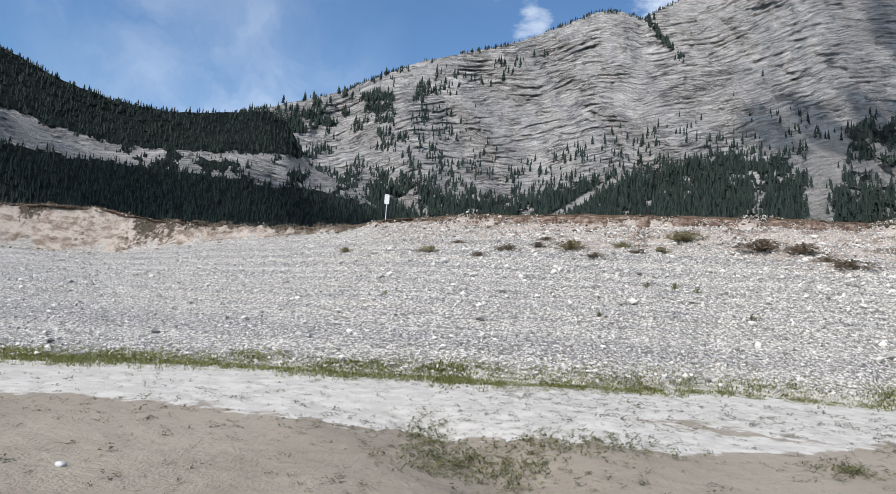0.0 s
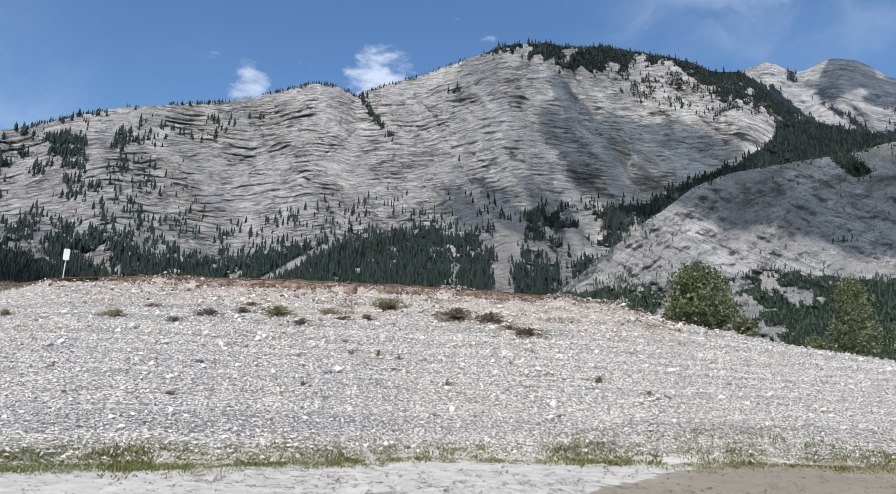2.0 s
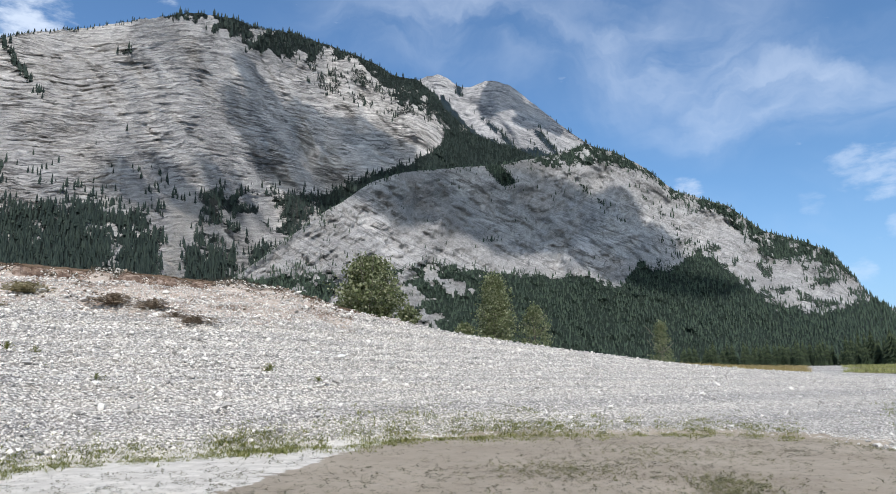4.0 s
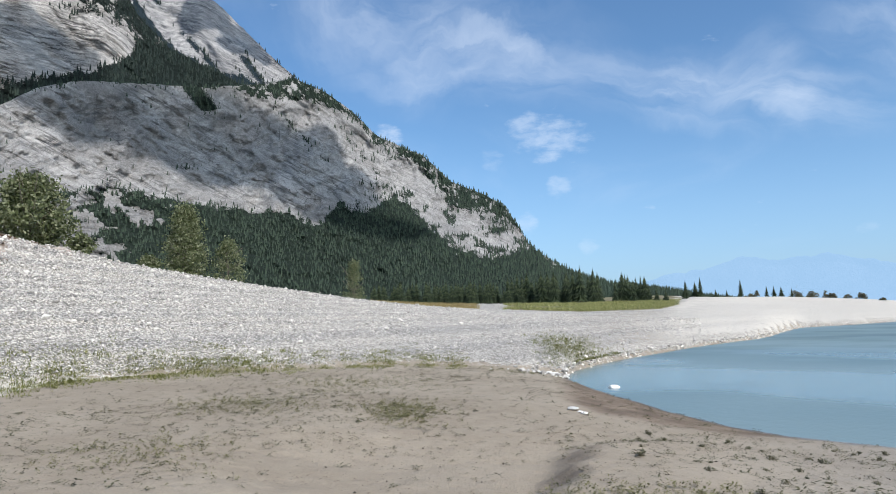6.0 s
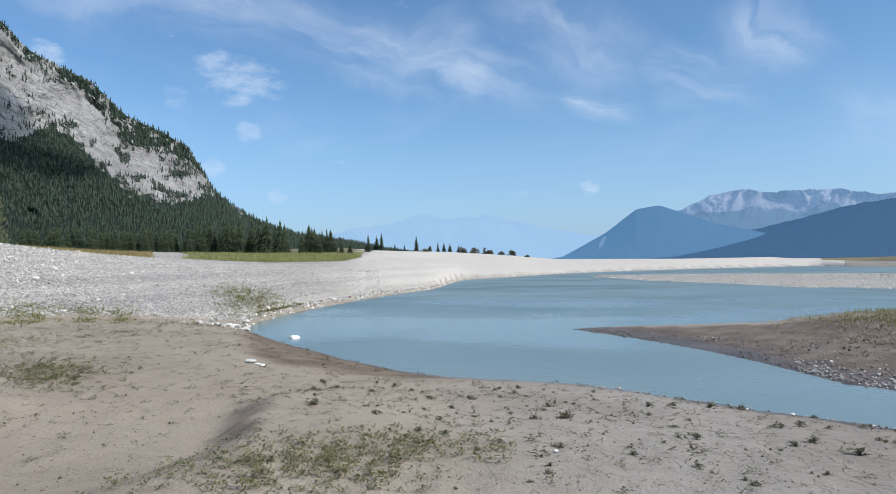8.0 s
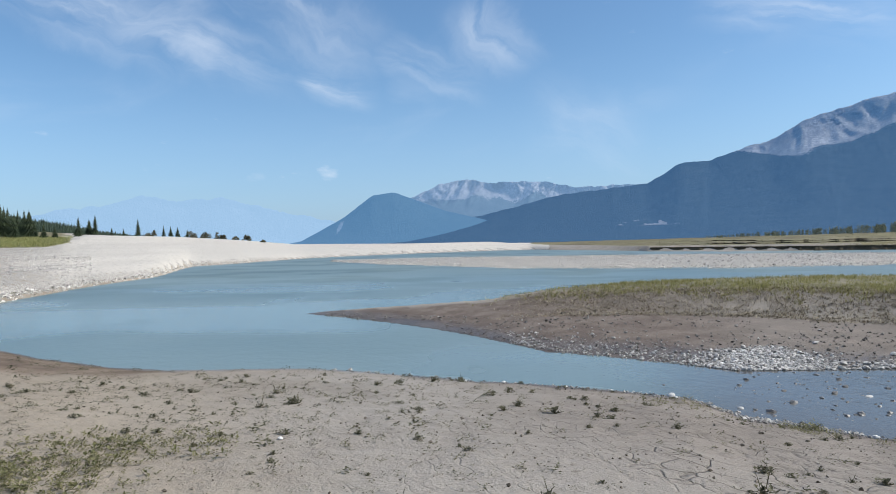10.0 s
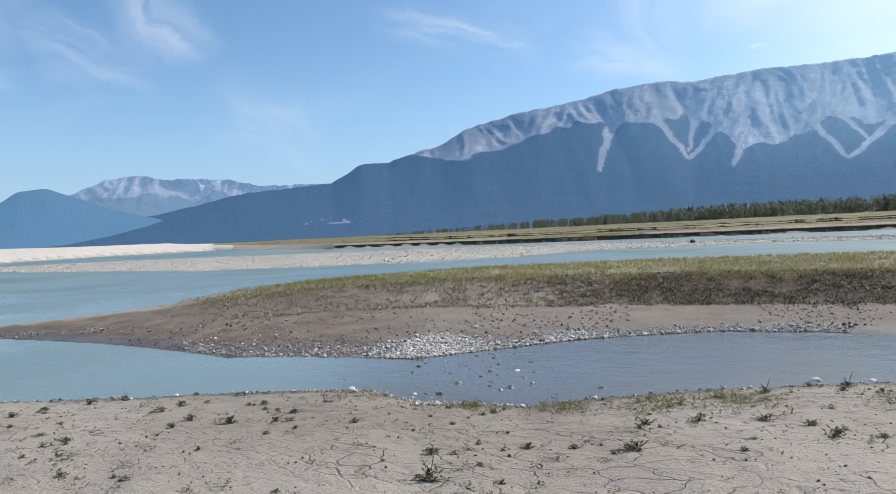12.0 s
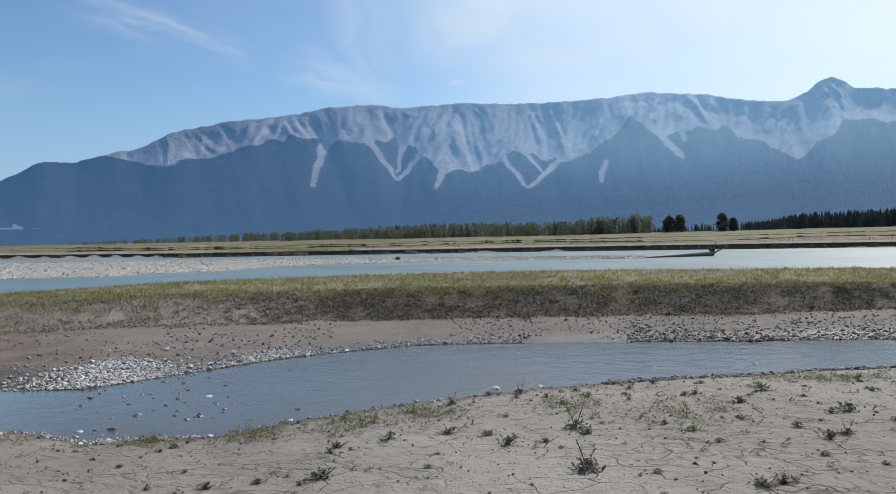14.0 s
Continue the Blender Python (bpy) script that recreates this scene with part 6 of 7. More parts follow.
for i, (x, y, size) in enumerate(((-1.5, -13.6, 0.16), (-2.6, -14.2, 0.13), (-3.4, -14.0, 0.18), (-4.4, -14.9, 0.14), (-5.3, -15.0, 0.17), (-2.0, -12.9, 0.12), (-0.9, -12.4, 0.13), (7.0, -10.4, 0.14), (5.3, -11.9, 0.15),
                                   (6.9, -11.2, 0.12), (18.2, -82.5, 0.8))):
    boulder(x, y, size, 290 + i, "dark wet stone standing in shallow water", 0.7, STONE_DARK, "dark stones in the channel", "river_stone")


def driftwood():
    x0, y0 = at_angle(188.0, 88.0)
    x1, y1 = at_angle(193.0, 95.5)
    log = empty("driftwood_log", float(x1), float(y1), 0.0, "long dark driftwood log with upturned roots stranded in water", "driftwood")
    d = np.array((x0 - x1, y0 - y1))
    V, F = tube([(0, 0, 0.30), (d[0] * 0.3, d[1] * 0.3, 0.24), (d[0] * 0.65, d[1] * 0.65, 0.12), (d[0], d[1], 0.05)], [0.32, 0.24, 0.15, 0.05], 8)
    part("trunk", V, F, DRIFTWOOD, log, smooth=True)
    g = np.random.default_rng(5)
    for k in range(8):
        b, l = g.uniform(-1.3, 1.3), g.uniform(0.7, 1.7)
        e = (math.sin(b) * l * 0.8 - d[0] * 0.03, math.sin(b) * l * 0.3 - d[1] * 0.03, max(0.3 + math.cos(b) * l, 0.02))
        V, F = tube([(0, 0, 0.3), (e[0] * 0.5, e[1] * 0.4, 0.3 + (e[2] - 0.3) * 0.6), e], [0.14, 0.09, 0.03], 5)
        part("root", V, F, DRIFTWOOD, log, smooth=True)


driftwood()

# ---- loose stones ----
n = 260
x, y = at_angle(np.concatenate([rng.normal(83.1, 0.7, n // 2), rng.normal(82.3, 1.6, n - n // 2)]), rng.normal(28.6, 0.9, n))
stones("shore_pebbles", x, y, np.minimum(0.05 + 0.05 * rng.exponential(1, n), 0.3), "white stones heaped where the gravel meets the lake", STONE_WHITE, 0.1, False)
def gravel_places(n, a0, a1, even):
    """Places all over the bank, thicker towards its foot."""
    a = rng.uniform(a0, a1, n)
    near = np.where(a < 84, along(NEAR_EDGE, a)[0] + 0.25, along(FAR_EDGE, a)[0])
    top = np.minimum(along(BANK_TOP, a)[0], 80)
    t = np.sqrt(rng.uniform(0, 1, n)) if even else rng.uniform(0, 1, n) ** 1.7
    return at_angle(a, np.maximum(near + (top - near) * t, near - 0.4 + rng.exponential(0.5, n)))


for n, even, base, more in ((46000, False, 0.040, 0.020), (62000, True, 0.062, 0.026), (4500, True, 0.09, 0.04)):
    x, y = gravel_places(n, -37, 95, even)
    stones("gravel", x, y, np.minimum(base + more * rng.exponential(1.0, n), 0.32), "loose pale grey cobbles covering the gravel bank", STONE, 0.05, base < 0.09)
n = 8000
heap, second = int(n * 0.55), int(n * 0.12)
a = np.concatenate([rng.normal(146.4, 2.1, heap), rng.normal(157.2, 1.5, second), rng.uniform(127, 178, n - heap - second)])
spn = spit_height(a, a * 0)[1]
off = np.concatenate([rng.uniform(0, 1, heap) ** 1.3 * np.interp(a[:heap], [140, 144, 148, 151], [0.6, 2.0, 2.3, 0.8]), np.abs(rng.normal(0.35, 0.3, second)), np.abs(rng.normal(0.1, 0.25, n - heap - second)) + rng.exponential(0.7, n - heap - second) * (a[heap + second:] < 152)])
x, y = at_angle(a, spn + off)
stones("pebble_heap", x, y, np.minimum(0.030 + 0.017 * rng.exponential(1, n), 0.13), "heap of white pebbles along the muddy spit's edge", STONE_WHITE, 0.1, False)
n = 4200
a = np.concatenate([rng.uniform(184, 208, n // 2), rng.uniform(186, 208, n - n // 2)])
edge = np.concatenate([along(NEAR_EDGE, a[:n // 2])[0] + rng.normal(0.05, 0.28, n // 2), spit_height(a[n // 2:], a[n // 2:] * 0)[1] + rng.exponential(0.9, n - n // 2)])
x, y = at_angle(a, edge)
stones("shore_pebbles", x, y, np.minimum(0.03 + 0.022 * rng.exponential(1, n), 0.14), "grey pebbles lining both sides of the narrow channel", STONE_BROWN, fine=False)
n = 2600
a = np.concatenate([rng.normal(147, 3.5, n // 3), rng.uniform(112, 206, n // 3), rng.uniform(186, 208, n - 2 * (n // 3))])
edge, _ = along(NEAR_EDGE, a)
x, y = at_angle(a, edge + np.concatenate([rng.normal(-0.1, 0.22, n // 3), rng.normal(-0.05, 0.25, n // 3), rng.normal(0.25, 0.4, n - 2 * (n // 3))]))
stones("shore_pebbles", x, y, np.minimum(0.022 + 0.02 * rng.exponential(1, n), 0.12), "small pale pebbles strewn along the near waterline", STONE_GREY)
n = 900
a = rng.uniform(84, 106, n)
edge, _ = along(FAR_EDGE, a)
x, y = at_angle(a, edge + rng.normal(0.4, 0.5, n))
stones("shore_pebbles", x, y, np.minimum(0.08 + 0.08 * rng.exponential(1, n), 0.4), "white stones along the lake's gravel edge", STONE)
n = 170
a = rng.normal(150.0, 4.0, n)
x, y = at_angle(a, rng.uniform(10.2, 14.5, n))
z = gz(x, y)
V, F = stone_shape(77)
s = np.minimum(0.03 + 0.026 * rng.exponential(1, n), 0.13)
V, F = spread(V, F, np.stack([x, y, np.maximum(z, -0.008)], -1), s[:, None] * rng.uniform(0.8, 1.2, (n, 3)), rng.uniform(0, 6.28, n))
tagged(mesh_object("channel_stones", V, F, STONE_DARK), "dark pebbles breaking the shallow channel's surface", "stones", kind="stuff")
n = 3000
a = rng.uniform(-36, 42, n)
bt, e6, e5, dp = along(BANK_TOP, a)
x, y = at_angle(a, bt - dp + 0.9 - rng.exponential(1.3, n))
m = fbm(x * 0.45, y * 0.45, 3) > 0.47
x, y = x[m], y[m]
n = len(x)
SOIL_CLOD = plain("brown_soil_clod", (0.085, 0.066, 0.05), (0.26, 0.21, 0.165), 5, 0.95, 0.1, 0.03, "island")
stones("soil_clods", x, y, np.minimum(0.06 + 0.07 * rng.exponential(1, n), 0.45), "brown clods of earth fallen from the turf edge", SOIL_CLOD)

n = 9000
a = rng.uniform(113, 188, n)
lo, hi = along([(112.5, 120, 121), (117, 92, 132), (122.2, 78, 138), (128, 66, 132), (136.5, 62, 127), (144.9, 60, 121), (154, 65, 116), (160, 76, 114), (168, 80, 96), (180, 83, 91), (188.5, 85.5, 86.2)], a)
x, y = at_angle(a, lo + (hi - lo) * rng.uniform(0.0, 1.0, n) ** 1.6)
stones("bar_cobbles", x, y, np.minimum(0.09 + 0.06 * rng.exponential(1, n), 0.4), "pale cobbles covering the low gravel bar", STONE)
n = 7000
a, r = rng.uniform(60, 207, n), np.sqrt(rng.uniform(4.0, 130, n))
x, y = at_angle(a, r)
m = (r < along(NEAR_EDGE, a)[0] - 0.1) & (fbm(x * 0.8, y * 0.8, 3) > 0.38)
MUD_CRUMB = plain("dry_mud_crumb", (0.09, 0.075, 0.06), (0.30, 0.26, 0.215), 9, 0.95, 0.1, 0.01, "island")
stones("mud_crumbs", x[m], y[m], np.minimum(0.008 + 0.009 * rng.exponential(1, m.sum()), 0.05), "small crumbs of dry mud strewn on the flat", MUD_CRUMB)
n = 6000
a = rng.uniform(112, 207, n)
sp = spit_height(a, a * 0)
x, y = at_angle(a, sp[1] + (sp[3] - sp[1]) * rng.uniform(0.05, 1.05, n))
m = fbm(x * 0.6, y * 0.6, 3) > 0.42
stones("mud_crumbs", x[m], y[m], np.minimum(0.022 + 0.026 * rng.exponential(1, m.sum()), 0.12), "dark crumbs of mud on the spit's wet foot", STONE_BROWN)


def eroded_edge(a0, a1, step, height, sit, shift, wander, profile, cut, material, label):
    """A ragged earth lip along the top of a bank: its profile (out, up) swept round, higher here and lower there."""
    A = np.arange(a0, a1, step)
    bt, e6, e5, dp = along(BANK_TOP, A)
    n1, n2 = fbm(A * 0.8, A * 0 + 5, 4), fbm(A * 3.1, A * 0 + 9, 3)
    tall = height * (0.35 + sstep(*cut, n1) * (0.3 + n2))
    base = bt - dp * shift + wander * ((n1 - 0.5) + 0.3 * (n2 - 0.5))
    crown = EYE_Z + bt * np.tan(np.radians(e6)) + sit if shift >= 0 else gz(*at_angle(A, base)) + 0.75 * tall
    crown = crown + 0.25 * height * (fbm(A * 1.7, A * 0 + 4, 4) - 0.5)
    rows = []
    for dr, dz in profile:
        x, y = at_angle(A, base + height * (dr + 0.6 * (fbm(A * 5 + dr * 7, A * 0 + dr, 3) - 0.5)))
        rows.append(np.stack([x, y, crown - tall * (1 - dz) * (1 + 0.5 * (fbm(A * 4 + 3 * dz, A * 0 + dz, 3) - 0.5))], -1))
    # the lowest edge is bedded in the ground
    rows[0][:, 2] = np.minimum(rows[0][:, 2], gz(rows[0][:, 0], rows[0][:, 1]) - 0.15)
    ob = grid_object("eroded_bank", np.stack(rows, 1)[:, ::-1], material)
    return tagged(ob, label, "bank", kind="structure")


DARK_TURF = plain("dark_wet_turf", (0.040, 0.032, 0.022), (0.15, 0.125, 0.085), 0.9, 0.95, 0.1, 0.2, "island")
BROWN_TURF = plain("brown_dry_turf", (0.040, 0.028, 0.020), (0.15, 0.108, 0.076), 2.2, 0.95, 0.1, 0.08, "island")
eroded_edge(138.9, 208, 0.07, 0.44, -0.30, 1.0, 1.0, ((-3.0, -1.2), (-1.3, -0.2), (-0.5, 0.4), (-0.7, 0.8), (0.3, 1.0), (3.0, 0.9), (7.0, -0.6)), (0.25, 0.50), DARK_TURF, "dark undercut earth edge of the far grassy shore")
for back, sit in ((-14, 0.12), (-42, 0.3)):
    eroded_edge(142, 208, 0.09, 0.36, sit, back, 9.0, ((-3.0, -1.2), (-1.3, -0.2), (-0.5, 0.4), (-0.7, 0.8), (0.3, 1.0), (3.0, 0.9), (7.0, -0.6)), (0.45, 0.60), DARK_TURF, "low dark step of earth across the far grassy field")
eroded_edge(-40, 44, 0.08, 0.32, 0.03, 0.0, 0.25, ((0.3, -1.2), (0.0, -0.4), (-0.4, 0.0), (-0.9, 0.35), (-1.0, 0.75), (-0.5, 1.0), (0.9, 0.95), (4.0, -0.6)), (0.30, 0.48), BROWN_TURF, "dark brown turf lip overhanging the bank's eroded scarp")

def scarp_material():
    m = Nodes("red_brown_scarp", 0.95, 0.1)
    n, f = m.noise(1.0, 6, 0.7, m.scaled(1.6, 1.6, 5.0)), m.noise(9.0, 4, 0.7)
    col = m.ramp(m.calc("ADD", m.calc("MULTIPLY", n, 0.75), m.calc("MULTIPLY", f, 0.25)), (0.38, (0.060, 0.042, 0.033)), (0.47, (0.155, 0.105, 0.080)), (0.55, (0.30, 0.225, 0.18)), (0.66, (0.50, 0.42, 0.36)))
    return m.done(col, m.bump(m.calc("ADD", n, f), 0.15, 1.0))


SCARP = scarp_material()
eroded_edge(-4, 45, 0.08, 0.46, -0.05, 0.0, 0.25, ((-2.6, -0.45), (-1.7, 0.05), (-1.15, 0.4), (-0.95, 0.7), (-0.75, 0.9), (0.8, 1.0)), (0.25, 0.45), SCARP, "raw red-brown earth scarp below the turf")

# ---- grass ----
TUFTS = [tuft_shape(k, 6, 1.0, 0.6, 0.9, 0.04) for k in range(4)]
n = 17500
a = rng.uniform(-46, 76, n)
edge, _ = along(NEAR_EDGE, a)
wob = 1 + 0.05 * (fbm(a * 0.35, a * 0 + 3, 3) - 0.5)
dense = np.interp(a, [-46, 14, 20, 30, 76], [1, 1, 0.9, 0.9, 0.9]) * sstep(0.15, 0.7, fbm(a * 1.4, a * 0 + 8, 4) + 0.22 * (a < 15))
m = rng.uniform(0, 1, n) < dense
a, edge, wob = a[m], edge[m], wob[m]
x, y = at_angle(a, edge * wob + rng.normal(0.35, 0.55, len(a)) * np.interp(a, [30, 46], [1, 2.2]))
scatter("grass_strip", [tuft_shape(k + 50, 7, 0.42, 0.9, 2.2, 0.085) for k in range(4)], x, y, (0.07 + 0.27 * rng.uniform(0, 1, len(a)) * fbm(x * 1.3, y * 1.3, 2)) * np.interp(a, [25, 42], [1, 1.45]), "strip of green grass between silt and gravel", "grass", BLADE)
n = 19000
a = rng.uniform(123, 207, n)
sp = spit_height(a, a * 0)
t = rng.uniform(0, 1, n)
r = sp[3] + (0.30 + 0.55 * fbm(a * 1.1, a * 0 + 2, 3) + 0.30 * rng.uniform(0, 1, n)) * (sp[4] - sp[3]) + t ** 1.4 * 14
m = (r < sp[2] - 2) & (rng.uniform(0, 1, n) < (0.1 + 0.9 * sstep(124, 138, a)) * (0.45 + 0.55 * sstep(0.35, 0.6, fbm(a * 0.5, r * 0.4, 3))))
x, y = at_angle(a[m], r[m])
scatter("spit_grass", TUFTS, x, y, rng.uniform(0.06, 0.16, m.sum()) * (0.7 + 0.8 * fbm(x * 0.7, y * 0.7, 3)), "yellow-green grass covering the spit's top", "grass", DRY_BLADE)
SCRUB = leaf_material("dark_bank_scrub", (0.026, 0.020, 0.015), (0.056, 0.045, 0.032), (0.125, 0.10, 0.07), 0.8, 0.0)
DRY_SCRUB = leaf_material("dry_bank_scrub", (0.10, 0.078, 0.050), (0.27, 0.225, 0.155), (0.48, 0.42, 0.31), 0.8, 0.0)
SCRUBS = [tuft_shape(30 + k, 6, 0.55, 1.0, 2.6, 0.07) for k in range(3)]
for n, a0, a1, dim, label in ((17000, 124, 207, 0, "light brown matted fibrous scrub on the spit's bank"), (15000, 140, 207, 1, "dark matted roots and scrub on the spit's bank")):
    a = rng.uniform(a0, a1, n)
    sp = spit_height(a, a * 0)
    r = sp[3] + (sp[4] - sp[3]) * rng.uniform(-0.10, 1.2, n)
    fade = 0.25 + 0.75 * sstep(146, 172, a + 14 * (fbm(a * 0.6, r, 3) - 0.5)) if dim else 1 - 0.65 * sstep(150, 172, a)
    m = (rng.uniform(0, 1, n) < fade * sstep(125, 132, a)) & (fbm(a * 0.9, r * 0.7, 3) > (0.36 if dim else 0.22))
    x, y = at_angle(a[m], r[m])
    scatter("bank_scrub", SCRUBS, x, y, rng.uniform(0.06, 0.17, m.sum()), label, "scrub", SCRUB if dim else DRY_SCRUB)
n = 2600
a = rng.uniform(-40, -9, n)
bt, e6, e5, dp = along(BANK_TOP, a)
x, y = at_angle(a, bt - dp * rng.uniform(-0.1, 1.3, n))
m = fbm(x * 0.35 + 9, y * 0.35, 3) > 0.46
scatter("bank_scrub", SCRUBS, x[m], y[m], rng.uniform(0.15, 0.45, m.sum()), "brown dry grass hanging over the eroded bank", "scrub", DEAD_SHRUB)
n = 2600
a = rng.uniform(-36, 42, n)
bt, _, _, _ = along(BANK_TOP, a)
x, y = at_angle(a, bt + rng.normal(0.1, 0.35, n))
scatter("turf_edge", TUFTS, x, y, rng.uniform(0.10, 0.22, n), "brown dry turf fringe along the bank's top", "grass", SCRUB)
MEADOW_BLADE = leaf_material("meadow_grass_blade", (0.17, 0.19, 0.065), (0.31, 0.32, 0.115), (0.47, 0.45, 0.21))
TAN_BLADE = leaf_material("tan_meadow_blade", (0.24, 0.18, 0.075), (0.36, 0.28, 0.12), (0.48, 0.40, 0.20))
for n, a0, a1, mat, label in ((3500, 68, 77.5, TAN_BLADE, "dry tan meadow grass before the spruces"), (6000, 79.6, 93.8, MEADOW_BLADE, "tall yellow-green meadow grass before the spruces")):
    a = a0 + (a1 - a0) * rng.beta(1.3, 1.3, n)
    x, y = at_angle(a, np.maximum(along(BANK_TOP, a)[0] + 4, 88) + rng.uniform(0, 1, n) * 100)
    m = fbm(x * 0.06, y * 0.06, 3) > 0.36
    scatter("meadow_grass", TUFTS, x[m], y[m], rng.uniform(0.25, 0.75, m.sum()), label, "grass", mat)

n = 2600
a = rng.uniform(139.5, 208, n)
x, y = at_angle(a, along(BANK_TOP, a)[0] + 3 + 260 * rng.uniform(0, 1, n) ** 1.6)
m = fbm(a * 0.55, np.hypot(x, y) * 0.035, 4) > 0.50
scatter("field_scrub", SCRUBS, x[m], y[m], rng.uniform(0.35, 1.0, m.sum()), "low brown and dark scrub across the far field", "scrub", WEED)

n = 900
a = rng.normal(84.8, 1.7, n)
x, y = at_angle(a, np.maximum(rng.normal(37, 3.5, n), along(FAR_EDGE, np.maximum(a, 84.0))[0] + 1.0))
scatter("shore_grass", SCRUBS, x, y, rng.uniform(0.12, 0.34, n), "thin olive grass on the gravel above the lake", "grass", BLADE)

# ---- weeds on the mud ----
WEEDS = [weed_shape(k, 62, tall=0.27, shoots=(0, 0, 0, 0, 2, 0)[k]) for k in range(6)]
SMALL_WEEDS = [weed_shape(20 + k, 14, wide=0.6, tall=0.24, stems=False, rise=0.55) for k in range(5)]
MOSS = [weed_shape(40 + k, 16, stems=False) for k in range(4)]


def weed_places(n, a0, a1, r0, r1, sd):
    g = np.random.default_rng(sd)
    a, r = g.uniform(a0, a1, n * 4), np.sqrt(g.uniform(r0 ** 2, r1 ** 2, n * 4))
    x, y = at_angle(a, r)
    edge, _ = along(NEAR_EDGE, a)
    washed = sstep(52, 58, a) * sstep(84, 80, a) * sstep(5.2, 6.0, r) * sstep(10.5, 9.0, r)
    m = (g.uniform(0, 1, n * 4) > 0.85 * washed) & (r < edge - 0.25) & (g.uniform(0, 1, n * 4) < 0.45 * sstep(0.34, 0.72, fbm(x * 0.35 + 3, y * 0.35, 3)) + 0.35)
    return x[m][:n], y[m][:n]


meshes = []
for k, (V, F) in enumerate(WEEDS):
    ob = mesh_object("weed", V, F, WEED)
    tagged(ob, "small dark green weed creeping over dry mud", "weed", "weeds on the mud flat")
    meshes.append(ob)
wx, wy = weed_places(290, 88, 207, 2.4, 12.0, 4)
wz = gz(wx, wy)
for i in range(len(wx)):
    k = i % len(meshes)
    s = float(np.clip(0.09 + 0.065 * rng.exponential(1.0), 0.06, 0.30))
    m = pose(float(wx[i]), float(wy[i]), float(wz[i]) - 0.01, 0, 0, float(rng.uniform(0, 360)))
    if i < len(meshes):
        meshes[k].matrix_basis = m @ Matrix.Diagonal((s, s, s, 1))
    else:
        meshes[k].scale = (s, s, s)
        copy_thing(meshes[k], m)
x, y = weed_places(2600, -38, 60, 8.0, 14.5, 19)
scatter("weed_patch", SMALL_WEEDS, x, y, np.clip(0.075 + 0.05 * rng.exponential(1, len(x)), 0.05, 0.28), "small dark weeds on white dry silt", "weeds", WEED)
x, y = weed_places(1500, -38, 88, 4.5, 13.0, 9)
scatter("weed_patch", SMALL_WEEDS, x, y, np.clip(0.08 + 0.055 * rng.exponential(1, len(x)), 0.05, 0.30), "many small dark weeds dotting the silt flat", "weeds", WEED)
x, y = weed_places(2600, 88, 207, 2.6, 12, 11)
scatter("weed_patch", SMALL_WEEDS, x, y, np.clip(0.06 + 0.045 * rng.exponential(1, len(x)), 0.04, 0.24), "tiny weeds between the mud cracks", "weeds", WEED)
x, y = weed_places(2400, 30, 76, 5.5, 23, 31)
scatter("weed_patch", SMALL_WEEDS, x, y, np.clip(0.08 + 0.055 * rng.exponential(1, len(x)), 0.05, 0.30), "small weeds dotting brown mud below the gravel", "weeds", WEED)
x, y = weed_places(2600, 58, 125, 6, 27, 10)
scatter("weed_patch", SMALL_WEEDS, x, y, np.clip(0.09 + 0.06 * rng.exponential(1, len(x)), 0.05, 0.32), "scattered small weeds on brown mud", "weeds", WEED)
px, py, ps = [], [], []
for a0, r0, da, dr, k in ((87, 5.9, 9, 0.8, 600), (97, 6.6, 7, 0.6, 220), (70, 13.2, 4, 1.2, 220), (200, 12.3, 6, 0.7, 400), (157, 8.6, 2.5, 0.7, 130), (170, 9.0, 3, 0.9, 200), (0, 7.2, 6, 0.8, 600), (9, 8.2, 6, 0.6, 260), (-4, 8.6, 2, 0.8, 160), (28, 8.6, 2, 0.4, 120), (149, 9.0, 2, 0.4, 70), (164, 8.6, 2.5, 0.9, 200), (181, 9.0, 3, 0.9, 150), (190, 8.2, 4, 1.2, 180), (140, 9.6, 3, 0.5, 60), (50, 9.5, 6, 1.0, 200), (66, 18.5, 6, 2.0, 500), (58, 14.0, 5, 1.5, 400), (70, 12.2, 2.5, 0.8, 200), (84.6, 36, 1.8, 3.5, 700), (80, 27, 3, 1.5, 260), (70, 13, 3, 1.0, 260)):
    qx, qy = at_angle(rng.normal(a0, da * 0.6, k), rng.normal(r0, dr * 0.6, k))
    px.append(qx), py.append(qy), ps.append(np.clip(0.08 + 0.05 * rng.exponential(1, k), 0.04, 0.26))
scatter("moss_patch", MOSS, np.concatenate(px), np.concatenate(py), np.concatenate(ps), "matted patches of low green weeds on mud", "weeds", leaf_material("patch_weed_leaf", (0.085, 0.088, 0.036), (0.175, 0.172, 0.078), (0.29, 0.27, 0.145)))
n = 900
a = rng.uniform(-34, 66, n)
edge, top = along(NEAR_EDGE, a)[0], along(BANK_TOP, a)[0]
x, y = at_angle(a, edge + (np.minimum(top, 48) - edge) * rng.uniform(0, 1, n) ** 1.4 * 0.7)
m = fbm(x * 0.3 + 5, y * 0.3, 3) + 0.12 * (a > 8) > 0.52
scatter("weed_patch", SMALL_WEEDS, x[m], y[m], np.clip(0.08 + 0.06 * rng.exponential(1, m.sum()), 0.05, 0.34), "small green weeds rooted among the gravel", "weeds", BLADE)
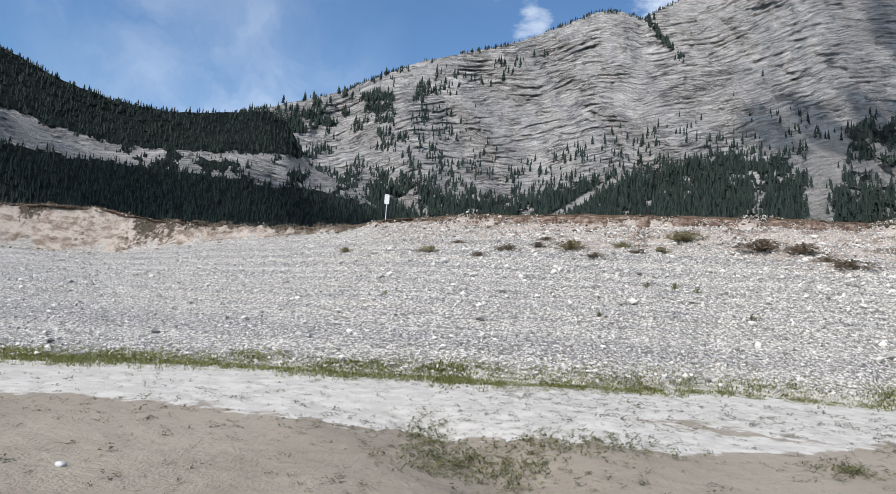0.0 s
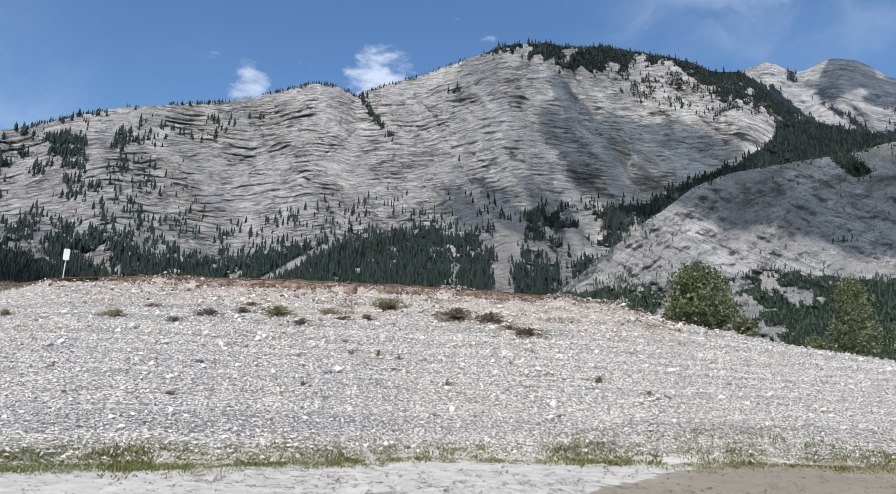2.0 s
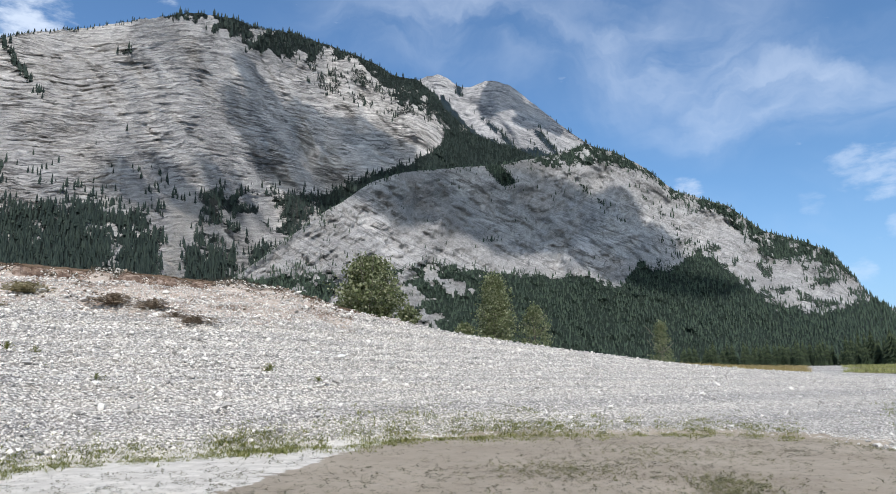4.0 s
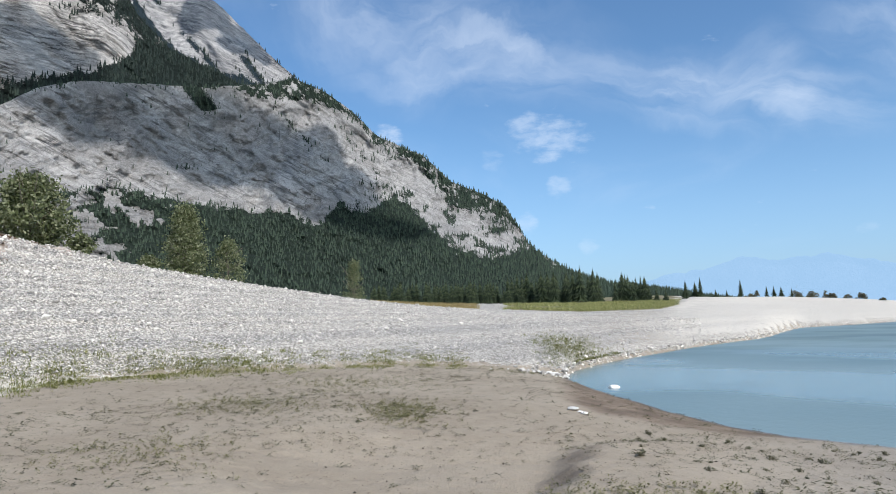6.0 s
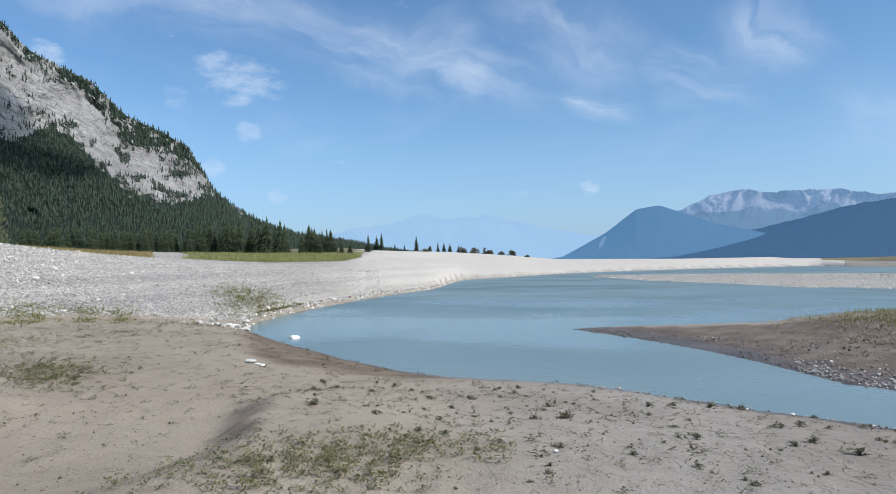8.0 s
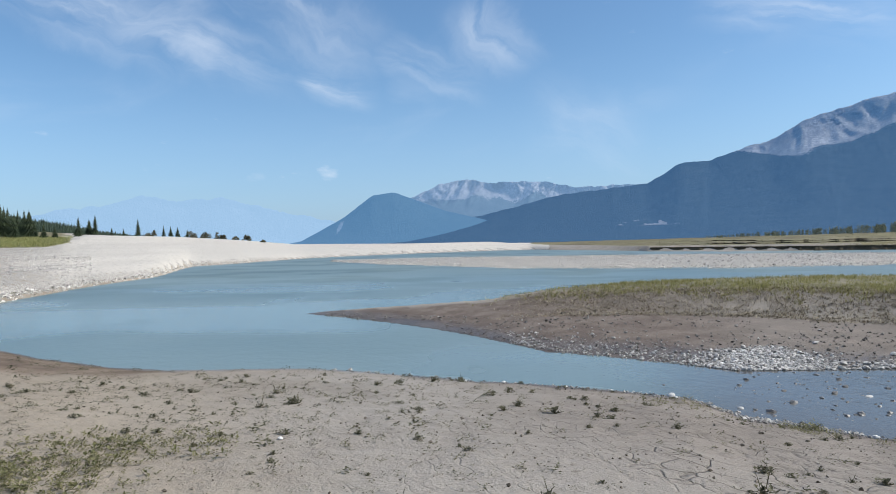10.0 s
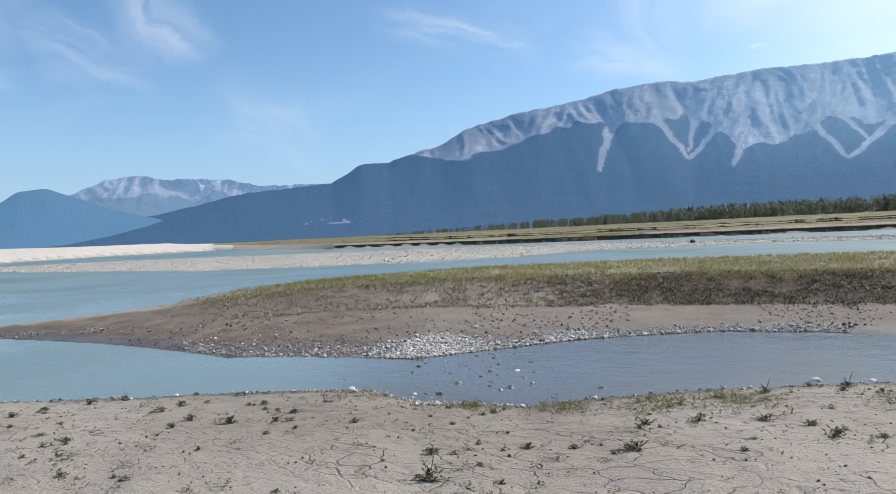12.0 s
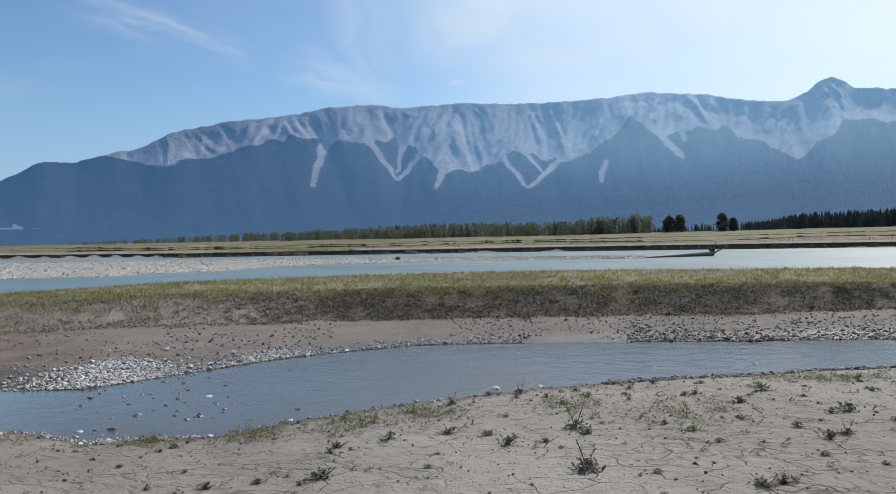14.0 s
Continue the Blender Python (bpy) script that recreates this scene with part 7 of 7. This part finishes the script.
n = 700
a = rng.uniform(-34, 60, n)
edge, top = along(NEAR_EDGE, a)[0], along(BANK_TOP, a)[0]
x, y = at_angle(a, edge + (np.minimum(top, 55) - edge) * rng.uniform(0.02, 0.95, n))
stones("gravel", x, y, np.minimum(0.07 + 0.05 * rng.exponential(1, n), 0.34), "scattered darker cobbles on the gravel bank", STONE_GREY)
# pale shrubs and green plants on the bank
for i, (a, el, s, dead) in enumerate(((-2.7, 5.9, 0.5, 0), (4.0, 6.4, 0.55, 1), (9.1, 6.75, 0.75, 0), (13.3, 7.1, 0.5, 0), (18.3, 7.8, 0.75, 0), (6.3, 6.9, 0.4, 1), (23.8, 7.2, 0.8, 1), (26.6, 7.0, 0.65, 1), (29.8, 5.9, 0.55, 1),
                                      (28.0, 6.3, 0.4, 1), (11.0, 6.2, 0.4, 1), (7.2, 7.5, 0.3, 1), (-0.4, 6.8, 0.3, 1), (1.4, 5.8, 0.35, 1), (16.2, 6.9, 0.35, 0), (14.6, 6.7, 0.35, 1), (-9.5, 5.4, 0.4, 0))):
    x, y, z = on_slope(a, el)
    V, F = weed_shape(70 + i, 300, 0.9, 0.75)
    ob = mesh_object("bank_shrub", V * (1.9 * s, 1.6 * s, 0.75 * s), F, DEAD_SHRUB if dead else PALE_SHRUB)
    ob.location = (x, y, z - 0.03)
    tagged(ob, "dead brown shrub clinging to the crumbling bank" if dead else "pale yellow-green shrub on the crumbling bank", "shrub", "shrubs on the bank")
for i, (x, y, s) in enumerate(((6.41, 22.35, 0.3), (7.2, 22.1, 0.36), (7.9, 22.0, 0.25), (13.96, 19.34, 0.40), (8.6, 19.6, 0.30), (-2.0, 21.5, 0.22), (4.1, 18.8, 0.2), (15.2, 18.4, 0.3))):
    V, F = weed_shape(90 + i, 120, 0.8, 0.7)
    ob = mesh_object("bank_plant", V * s, F, BLADE)
    ob.location = (x, y, float(gz(x, y)[0]) - 0.02)
    tagged(ob, "small bright green plant growing in gravel", "plant", "plants in the gravel")
